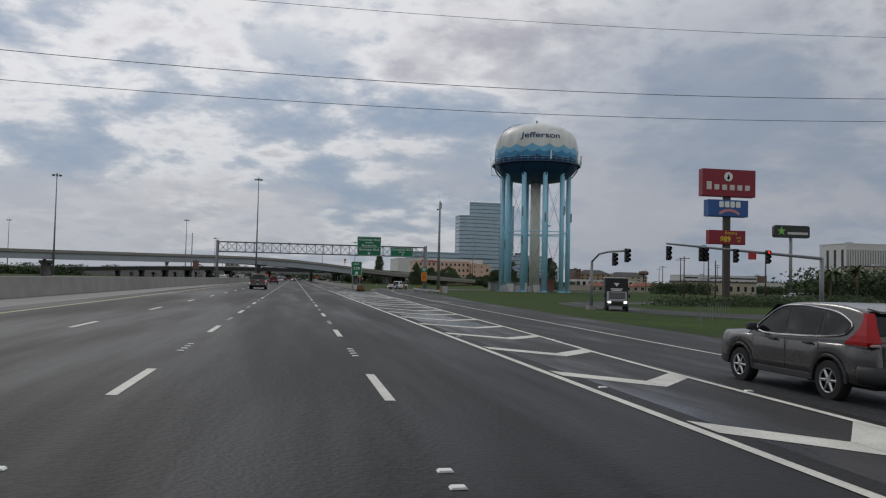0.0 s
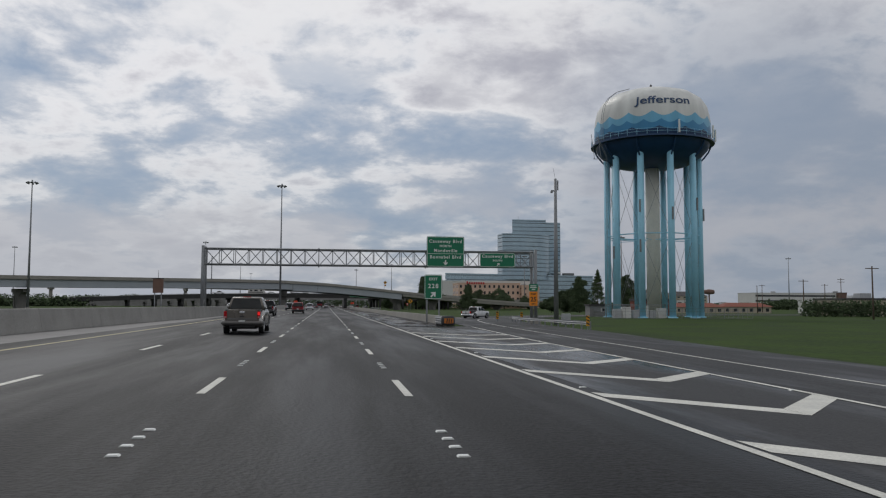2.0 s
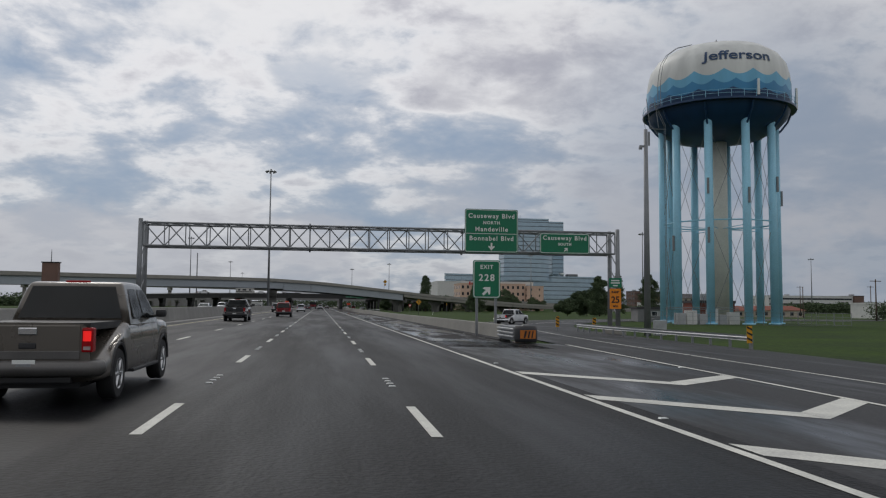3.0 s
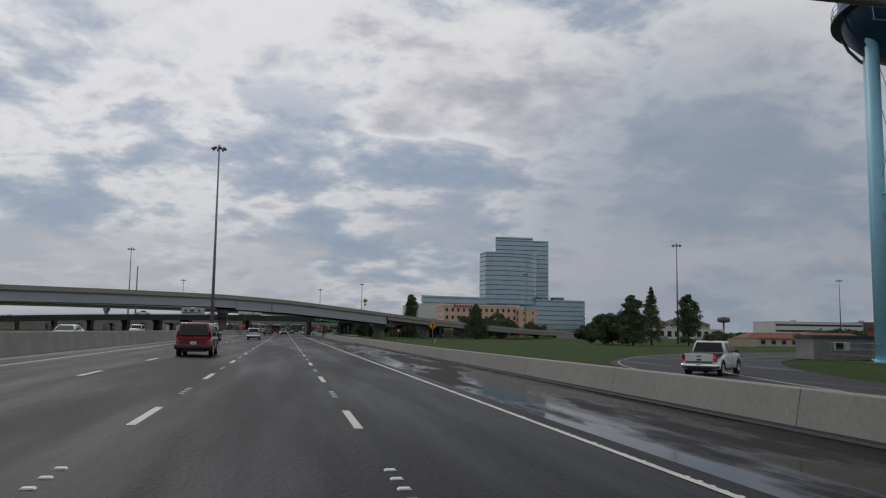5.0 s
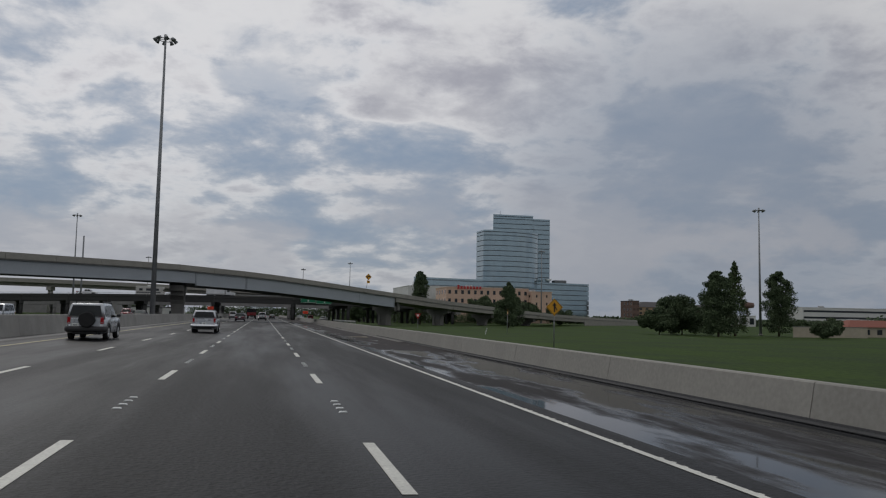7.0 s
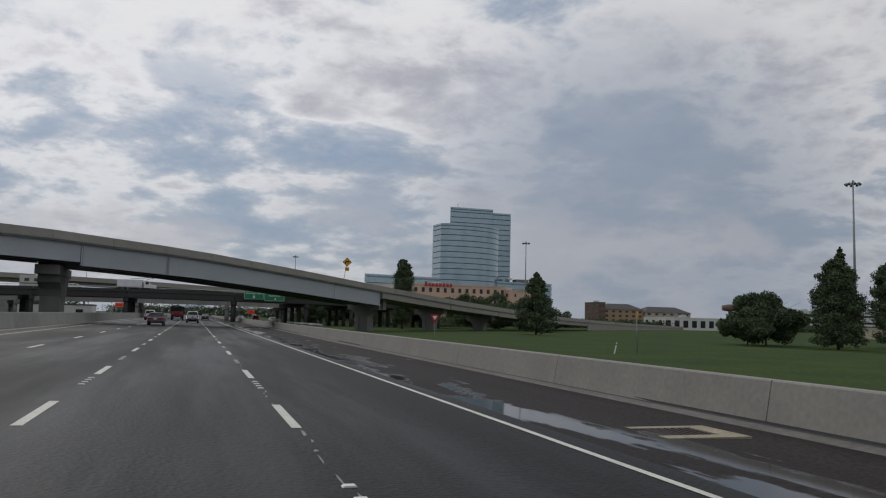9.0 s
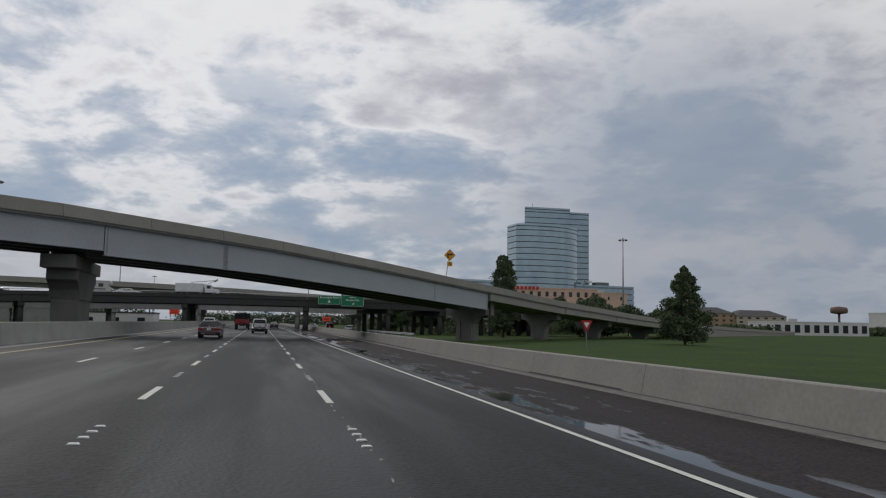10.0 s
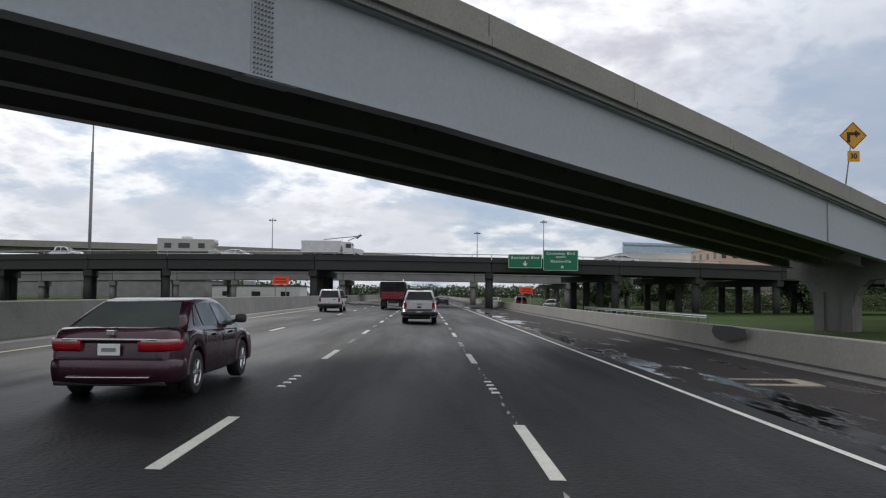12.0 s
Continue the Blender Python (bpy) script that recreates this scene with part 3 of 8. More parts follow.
# ---- barriers ----
BAR = [(10.75, 119.5), (10.85, 180), (10.9, 300), (11.2, 340), (11.6, 400), (11.6, 760)]
JERSEY = [(-0.28, 0), (0.28, 0), (0.28, 0.07), (0.13, 0.85), (0.10, 0.88), (-0.10, 0.88), (-0.13, 0.85), (-0.28, 0.07)]
TALL = [(-0.34, 0), (0.34, 0), (0.34, 0.06), (0.15, 1.04), (0.12, 1.07), (-0.12, 1.07), (-0.15, 1.04), (-0.34, 0.06)]


def barrier(name, prof, pts, seg, label, mat="concrete"):
    b = thing(name, (0, 0, 0), label, "barrier", kind="structure")
    path = smooth_path(pts, 1.0)
    d = sum((q - p).length for p, q in zip(path, path[1:]))
    n = max(2, int(d / seg))
    P = resample(path, n + 1)
    for a, c in zip(P, P[1:]):
        u = (c - a).normalized() * 0.012
        bm = sweep(new_bm(), prof, [a + u, c - u])
        part("barrier_segment", bm, M[mat], b)
    return b


M["tar_stain"] = material("tar_stain", (0.05, 0.05, 0.052), 0.8, vary=0.4, scale=2, fine=20)
SINK = [(119.5, 0.02), (150, 0.03), (178, 0.09), (204, 0.09), (240, 0.02), (300, 0.0), (760, 0.0)]
BAR_TOP = [(float(np.interp(y, [b for _, b in BAR], [a for a, _ in BAR])), y, d) for y, d in SINK] + [(11.2, 340, 0.0), (11.6, 400, 0.0)]
wall_r = barrier("barrier_right", JERSEY, [(x, y, gz(x) - d) for x, y, d in sorted(BAR_TOP, key=lambda p: p[1])], 9.1, "pale weathered concrete barrier along the shoulder with dark joints")
barrier("barrier_left", TALL, [(-13.4, -70, gz(-13.4)), (-13.0, 60, gz(-13)), (-12.3, 110, gz(-12.3)), (-11.5, 150, gz(-11.5)), (-11.3, 420, gz(-11.3)), (-11.3, 760, gz(-11.3))], 9.1, "tall weathered concrete median barrier", "median_concrete")
bm = new_bm()
for a, b in ((((0.0, 0.62), (0.4, 0.50), (0.9, 0.47), (1.4, 0.37), (2.2, 0.36), (2.8, 0.45), (3.2, 0.64), (3.15, 0.86), (1.4, 0.885), (0.2, 0.84)), 357.0),):
    bm.faces.new([bm.verts.new((11.31 - 0.28 + 0.15 * (h - 0.07) / 0.83 - 0.006, b + u, gz(11.31) + h)) for u, h in a])
part("stain", bm, M["tar_stain"], wall_r, "dark tar stain on the barrier face")
M["gutter"] = material("stained_gutter_concrete", (0.15, 0.142, 0.13), 0.85, vary=0.4, scale=0.4, fine=6)
solid("trim_dirt_line", sweep(new_bm(), [(-0.42, 0.035), (-0.292, 0.060), (-0.284, 0.105), (-0.268, 0.11), (-0.268, 0.03), (-0.42, 0.02)], [(x, y, gz(x)) for x, y in BAR]), M["tar_stain"], "black line of grit along the barrier foot", "trim")
solid("barrier_footing", sweep(new_bm(), [(-1.08, 0.006), (-0.29, 0.05), (-0.29, -0.02), (-1.08, -0.02)], [(10.88, 246, gz(10.88)), (10.9, 300, gz(10.9))] + [(x, y, gz(x)) for x, y in BAR if y > 300]), M["gutter"], "stained concrete gutter at the barrier foot", "gutter")

# ---- water tower ----


def wave_paint():
    """White dome over two scalloped blue waves and a navy bowl, laid out by height and angle."""
    m = bpy.data.materials.new("tank_wave_paint")
    m.use_nodes = True
    nt = m.node_tree
    N, L = nt.nodes.new, nt.links.new
    b = nt.nodes["Principled BSDF"]
    b.inputs["Roughness"].default_value = 0.42
    co, sep = N("ShaderNodeTexCoord"), N("ShaderNodeSeparateXYZ")
    L(co.outputs["Object"], sep.inputs[0])

    def mth(op, a, c=None, d=None):
        n = N("ShaderNodeMath")
        n.operation = op
        for k, v in enumerate((a, c, d)):
            if isinstance(v, (int, float)):
                n.inputs[k].default_value = v
            elif v is not None:
                L(v, n.inputs[k])
        return n.outputs[0]
    ang = mth("ARCTAN2", sep.outputs[1], sep.outputs[0])
    last = None
    for z0, amp, count, phase, col in ((37.55, 0.95, 16, 0.0, (0.15, 0.45, 0.66)), (36.25, 0.7, 22, 1.1, (0.04, 0.24, 0.46)), (35.0, 0.6, 14, 0.4, (0.010, 0.045, 0.12))):
        # scallops: crests come to points
        s = mth("ABSOLUTE", mth("SINE", mth("ADD", mth("MULTIPLY", ang, count / 2), phase)))
        edge = mth("SUBTRACT", z0 + amp, mth("MULTIPLY", s, amp))
        fac = mth("LESS_THAN", sep.outputs[2], edge)
        mx = N("ShaderNodeMix")
        mx.data_type = "RGBA"
        L(fac, mx.inputs[0])
        if last is None:
            mx.inputs[6].default_value = (0.66, 0.67, 0.64, 1)
        else:
            L(last, mx.inputs[6])
        mx.inputs[7].default_value = (*col, 1)
        last = mx.outputs[2]
    n = N("ShaderNodeTexNoise")
    n.inputs["Scale"].default_value, n.inputs["Detail"].default_value = 0.6, 6
    mp = N("ShaderNodeMapping")
    mp.inputs["Scale"].default_value = (1, 1, 0.15)
    L(co.outputs["Object"], mp.inputs[0]), L(mp.outputs[0], n.inputs["Vector"])
    r = N("ShaderNodeMapRange")
    r.inputs[1].default_value, r.inputs[2].default_value, r.inputs[3].default_value, r.inputs[4].default_value = 0.3, 0.7, 0.84, 1.08
    L(n.outputs[0], r.inputs[0])
    sc = N("ShaderNodeVectorMath")
    sc.operation = "SCALE"
    L(last, sc.inputs[0]), L(r.outputs[0], sc.inputs["Scale"]), L(sc.outputs[0], b.inputs["Base Color"])
    return m


def water_tower():
    g = -0.8
    T = thing("water_tower", (63.9, 195.1, g), "water tower with white and blue wave-painted tank on light blue columns", "water tower")
    prof = [(1.8, 29.3), (4.0, 29.45), (7.0, 29.95), (9.3, 31.2), (10.6, 32.6), (11.15, 34.1), (11.2, 35.5), (11.2, 37.6), (11.0, 39.2), (10.6, 40.9), (9.6, 42.4), (7.8, 43.7), (5.0, 44.6), (2.2, 45.0), (0.3, 45.1)]
    tank = part("tank", lathe(new_bm(), prof, 72), wave_paint(), T, "white tank with blue waves and navy bowl")
    bm = rod(new_bm(), (0, 0, 45.0), (0, 0, 46.5), 0.12, 0.05)
    rod(bm, (0, 0, 45.9), (0, 0, 46.2), 0.25, 0.25)
    part("finial", bm, M["black"], tank)
    # walkway and rail
    bm = lathe(new_bm(), [(10.9, 33.7), (11.9, 33.7), (11.9, 34.0), (10.9, 34.0)], 60, smooth=False)
    part("walkway", bm, M["tower_navy"], T)
    bm = new_bm()
    for k in range(40):
        a, c = 2 * math.pi * k / 40, 2 * math.pi * (k + 1) / 40
        p, q = (11.8 * math.cos(a), 11.8 * math.sin(a)), (11.8 * math.cos(c), 11.8 * math.sin(c))
        rod(bm, (*p, 34.0), (*p, 35.1), 0.035, n=5)
        for z in (34.55, 35.1):
            rod(bm, (*p, z), (*q, z), 0.03, n=5)
    part("guard_rail", bm, M["tower_blue"], T)
    bm = new_bm()
    rod(bm, (0, 0, 0), (0, 0, 30.0), 1.35, n=28)
    part("riser", bm, M["tower_cream"], T, "cream central riser pipe")
    R, n = 8.8, 10
    legs = [(R * math.cos(2 * math.pi * (k + 0.47) / n), R * math.sin(2 * math.pi * (k + 0.47) / n)) for k in range(n)]
    bm = new_bm()
    rod(bm, (0, 0, 0), (0, 0, 31.4), 0.62, n=16)
    rod(bm, (0, 0, 0), (0, 0, 0.25), 0.95, n=16)
    leg = finish("leg", bm, M["tower_blue"])
    for x, y in legs:
        part("leg", leg, None, T).location = (x, y, 0)
    for k in range(n):
        (x0, y0), (x1, y1) = legs[k], legs[(k + 1) % n]
        bm = new_bm()
        for z in (15.9,):
            rod(bm, (x0, y0, z), (x1, y1, z), 0.11, n=6)
        part("strut", bm, M["tower_blue"], T)
        bm = new_bm()
        for za, zb in ((0.5, 15.8), (16.0, 30.5)):
            rod(bm, (x0, y0, za), (x1, y1, zb), 0.035, n=5)
            rod(bm, (x1, y1, za), (x0, y0, zb), 0.035, n=5)
        part("tie_rod", bm, M["galv_dull"], T)
        bm = rod(new_bm(), (x0, y0, 15.2), (1.3 * x0 / R, 1.3 * y0 / R, 15.2), 0.06, n=6)
        part("spoke_rod", bm, M["tower_blue"], T)
    # ribs carry each column up the bowl to the walkway
    for x, y in legs:
        a = math.atan2(y, x)
        bm = new_bm()
        prev = None
        for r, z in ((8.9, 30.2), (9.75, 31.0), (10.75, 32.3), (11.3, 33.6)):
            q = (r * math.cos(a), r * math.sin(a), z)
            if prev:
                rod(bm, prev, q, 0.16, n=6)
            prev = q
        part("bowl_rib", bm, M["tower_navy"], T)
    # hooped ladder over the shoulder of the dome
    bm = new_bm()
    la = math.atan2(-1.0, -0.30) - 1.05
    prev = None
    for r, z in ((11.5, 34.2), (11.5, 37.6), (11.3, 39.3), (10.9, 41.0), (9.9, 42.6), (8.0, 44.0), (5.1, 44.95)):
        for off in (-0.03, 0.03):
            q = Vector((r * math.cos(la + off), r * math.sin(la + off), z))
            if prev:
                rod(bm, prev[off], q, 0.05, n=5)
        prev = {o: Vector((r * math.cos(la + o), r * math.sin(la + o), z)) for o in (-0.03, 0.03)}
    part("dome_ladder", bm, M["galv_dull"], T)
    # ladder with its cage running up to the walkway
    lx, ly = -10.6, -3.2
    bm = new_bm()
    for s in (-0.25, 0.25):
        rod(bm, (lx, ly + s, 1), (lx, ly + s, 31), 0.03, n=5)
        rod(bm, (lx, ly + s, 31), (lx - 1.9, ly + s - 0.3, 34.5), 0.05, n=5)
    for k in range(60):
        rod(bm, (lx, ly - 0.25, 1 + k * 0.5), (lx, ly + 0.25, 1 + k * 0.5), 0.018, n=4)
    part("ladder", bm, M["galv_dull"], T)
    bm = new_bm()
    for p in ((-1.2, -0.4), (-2.3, 0.2)):
        rod(bm, (lx + p[0], ly + p[1], 30.5), (lx + p[0] - 0.6, ly + p[1], 35.2), 0.05, n=5)
    rod(bm, (lx - 2.6, ly, 30.4), (lx + 0.2, ly, 30.4), 0.06, n=5)
    part("ladder_cage", bm, M["galv_dull"], T)
    # antenna panels clamped to legs and rail
    for k, z in ((6, 21), (7, 19.5), (8, 21.5), (5, 12.5), (6, 13.5), (9, 20)):
        x, y = legs[k]
        s = 1.09
        bm = box(new_bm(), x * s - 0.15, x * s + 0.15, y * s - 0.12, y * s + 0.12, z - 1.2, z + 1.2, bevel=0.03)
        rod(bm, (x, y, z), (x * s, y * s, z), 0.05, n=5)
        part("antenna_panel", bm, M["galv_dull"], T)
    for a in (-1.05, -0.25, 0.1):
        x, y = 12.0 * math.cos(a - 0.5), 12.0 * math.sin(a - 0.5)
        part("antenna_panel", box(new_bm(), x - 0.15, x + 0.15, y - 0.15, y + 0.15, 34.2, 36.6, bevel=0.03), M["sign_white"], T)
    # the name, wrapped round the tank so that it faces the road
    cu = bpy.data.curves.new("name_letters", "FONT")
    cu.body, cu.size, cu.align_x, cu.extrude, cu.offset = "Jefferson", 2.62, "CENTER", 0.02, 0.035
    tmp = new("name_letters", cu)
    bpy.context.view_layer.update()
    me = bpy.data.meshes.new_from_object(tmp)
    bpy.data.objects.remove(tmp)
    face = math.atan2(20 - 195.1, 0.3 - 63.9) + 0.165
    zs = [(11.25, 37.6), (11.05, 39.2), (10.65, 40.9), (9.65, 42.4), (7.9, 43.7)]

    def rad(z):
        for (r0, z0), (r1, z1) in zip(zs, zs[1:]):
            if z <= z1:
                return r0 + (r1 - r0) * (z - z0) / (z1 - z0)
        return 7.0
    bm = new_bm()
    bm.from_mesh(me)
    bmesh.ops.triangulate(bm, faces=bm.faces)
    bmesh.ops.subdivide_edges(bm, edges=[e for e in bm.edges if e.calc_length() > 0.6], cuts=2)
    for v in bm.verts:
        z = 39.95 + v.co.y * 0.80
        a = face + v.co.x / 9.6
        r = rad(z) + 0.03 + v.co.z
        v.co = (r * math.cos(a), r * math.sin(a), z)
    part("name_letters", bm, M["tower_navy"], T, "dark blue painted name")
    return T


water_tower()

# ---- sign gantry ----


def gantry():
    y0, y1, zb, zt = 139.75, 141.65, 6.15, 7.95
    xa, xb = -13.4, 25.0
    g = thing("sign_gantry", (0, 0, 0), "grey steel truss sign gantry across the highway", "sign gantry")
    for y in (y0, y1):
        for z in (zb, zt):
            part("chord", rod(new_bm(), (xa, y, z), (xb, y, z), 0.085, n=10), M["galv_dull"], g)
    n = 24
    dx = (xb - xa) / n
    up = finish("upright", rod(new_bm(), (0, 0, zb), (0, 0, zt), 0.045, n=6), M["galv_dull"])
    cross = finish("cross_bar", rod(new_bm(), (0, y0, 0), (0, y1, 0), 0.04, n=6), M["galv_dull"])
    d1 = finish("diagonal", rod(new_bm(), (0, 0, zb), (dx, 0, zt), 0.045, n=6), M["galv_dull"])
    d2 = finish("diagonal", rod(new_bm(), (0, 0, zt), (dx, 0, zb), 0.045, n=6), M["galv_dull"])
    h1 = finish("brace", rod(new_bm(), (0, y0, 0), (dx, y1, 0), 0.04, n=6), M["galv_dull"])
    for k in range(n + 1):
        for y in (y0, y1):
            part("upright", up, None, g).location = (xa + k * dx, y, 0)
        for z in (zb, zt):
            part("cross_bar", cross, None, g).location = (xa + k * dx, 0, z)
        if k < n:
            for y in (y0, y1):
                part("diagonal", d1 if (k % 2) == (y == y0) else d2, None, g).location = (xa + k * dx, y, 0)
            for z in (zb, zt):
                part("brace", h1, None, g).location = (xa + k * dx, 0, z)
    for x in (-0.6, 12.1):
        for y in (y0, y1):
            for z in (zb, zt):
                part("flange", rod(new_bm(), (x - 0.07, y, z), (x + 0.07, y, z), 0.2, n=12), M["galv_dull"], g)
    for x in (xa - 0.2, xb + 0.25):
        for y in (y0, y1):
            part("post", rod(new_bm(), (x, y, gz(x)), (x, y, zt + 0.3), 0.21, 0.17, n=14), M["galv_dull"], g)
        bm = new_bm()
        for k in range(5):
            z = 0.8 + k * 1.4
            rod(bm, (x, y0, z), (x, y1, z + 1.4), 0.05, n=6)
        part("post_lacing", bm, M["galv_dull"], g)
        part("footing", box(new_bm(), x - 0.5, x + 0.5, y0 - 0.6, y1 + 0.6, gz(x) - 0.3, gz(x) + 0.35, bevel=0.04), M["concrete"], g)
    return g


def face(x, y, z):
    return pose(x, y, z, 90, 0, 0)


def rounded_rect(bm, x0, x1, z0, z1, r, y0, y1, mi=0):
    pts = []
    for cx, cz, a in ((x1 - r, z1 - r, 0), (x0 + r, z1 - r, 90), (x0 + r, z0 + r, 180), (x1 - r, z0 + r, 270)):
        for k in range(5):
            t = radians(a + 22.5 * k)
            pts.append((cx + r * math.cos(t), cz + r * math.sin(t)))
    return prism(bm, pts, y0, y1, "y", mi)


def guide_sign(label, x0, x1, z0, z1, y, lines, arrows, border=0.05, posts=(), rule=None, name="guide_sign", back=0.2, group=""):
    cx = (x0 + x1) / 2
    s = thing(name, (cx, y, 0 if not posts else gz(cx)), label, "road sign", group)
    oz = 0 if not posts else gz(cx)
    w = (x1 - x0) / 2
    z0, z1 = z0 - oz, z1 - oz
    part("panel", rounded_rect(new_bm(), -w, w, z0, z1, 0.16, 0.0, 0.045), M["sign_green"], s)
    rim = rounded_rect(new_bm(), -w + 0.04, w - 0.04, z0 + 0.04, z1 - 0.04, 0.15, -0.005, -0.002)
    part("border", rim, M["sign_white"], s)
    part("field", rounded_rect(new_bm(), -w + 0.04 + border, w - 0.04 - border, z0 + 0.04 + border, z1 - 0.04 - border, 0.12, -0.010, -0.006), M["sign_green"], s)
    for text, dx, z, size in lines:
        lettering("letters", text, size * 0.84, M["sign_white"], s, face(dx, -0.014, z - oz), spread=1.24, depth=0.002, bold=0.011)
    if rule:
        part("rule", box(new_bm(), -w + 0.05, w - 0.05, -0.014, -0.011, rule - oz - 0.02, rule - oz + 0.02), M["sign_white"], s)
    for dx, z, a, size in arrows:
        pts = [(-0.12, 0.5), (0.12, 0.5), (0.12, 0.0), (0.42, 0.12), (0.42, -0.06), (0.0, -0.5), (-0.42, -0.06), (-0.42, 0.12), (-0.12, 0.0)]
        c, t = math.cos(radians(a)), math.sin(radians(a))
        part("arrow", prism(new_bm(), [(dx + size * (u * c - v * t), z - oz + size * (u * t + v * c)) for u, v in pts], -0.014, -0.011, "y"), M["sign_white"], s)
    bm = new_bm()
    for k in range(3):
        xx = -w * 0.7 + k * w * 0.7
        box(bm, xx - 0.04, xx + 0.04, 0.05, 0.05 + back, z0 + 0.1, z1 - 0.1)
    part("stringer", bm, M["galv_dull"], s)
    for dx in posts:
        part("post", box(new_bm(), dx - 0.08, dx + 0.08, 0.05, 0.21, -0.1, z1 - 0.1, bevel=0.015), M["galv_dull"], s)
    return s


gantry()
guide_sign("green overhead sign for Causeway Blvd north and Bonnabel Blvd", 11.98, 16.47, 6.07, 9.66, 139.45,
           [("Causeway Blvd", 0, 9.08, 0.62), ("NORTH", 0, 8.52, 0.42), ("Mandeville", 0, 7.98, 0.62), ("Bonnabel Blvd", 0, 7.22, 0.62)], [(0, 6.55, 0, 0.62)], rule=7.62)
guide_sign("green overhead sign for Causeway Blvd south", 18.35, 22.66, 6.08, 7.79, 139.45,
           [("Causeway Blvd", 0, 7.38, 0.60), ("SOUTH", 0, 6.86, 0.36)], [(0.1, 6.42, 135, 0.42)])
guide_sign("green exit 228 sign on two steel posts", 10.0, 11.8, 2.15, 4.6, 125.5,
           [("EXIT", 0, 4.15, 0.42), ("228", 0, 3.45, 0.72)], [(0.0, 2.62, 135, 0.7)], posts=(-0.62, 0.62), name="exit_sign")

# ---- flyover ----
# the near face of the flyover runs at 45 degrees across the highway and climbs to the left
FLY = [(-260, 6.2), (-200, 7.2), (-140, 8.2), (-90, 9.0), (-55, 9.6), (-35, 10.0), (-15, 10.2), (0, 9.75), (13, 8.85), (30, 7.5), (50, 5.95), (76, 4.4), (100, 3.2), (125, 2.5), (147, 2.0), (200, 1.2), (270, 0.5)]


def fly_z(x):
    if x <= FLY[0][0]:
        return FLY[0][1]
    for (x0, z0), (x1, z1) in zip(FLY, FLY[1:]):
        if x <= x1:
            t = (x - x0) / (x1 - x0)
            return z0 + (z1 - z0) * t - 0.15
    return FLY[-1][1]


def fly_pt(x, off=0.0, dz=0.0):
    """A point over the near face line; off goes across the deck, away from the camera."""
    y = 350.5 + x
    s = math.sqrt(0.5)
    return Vector((x - off * s, y + off * s, fly_z(x) + dz))


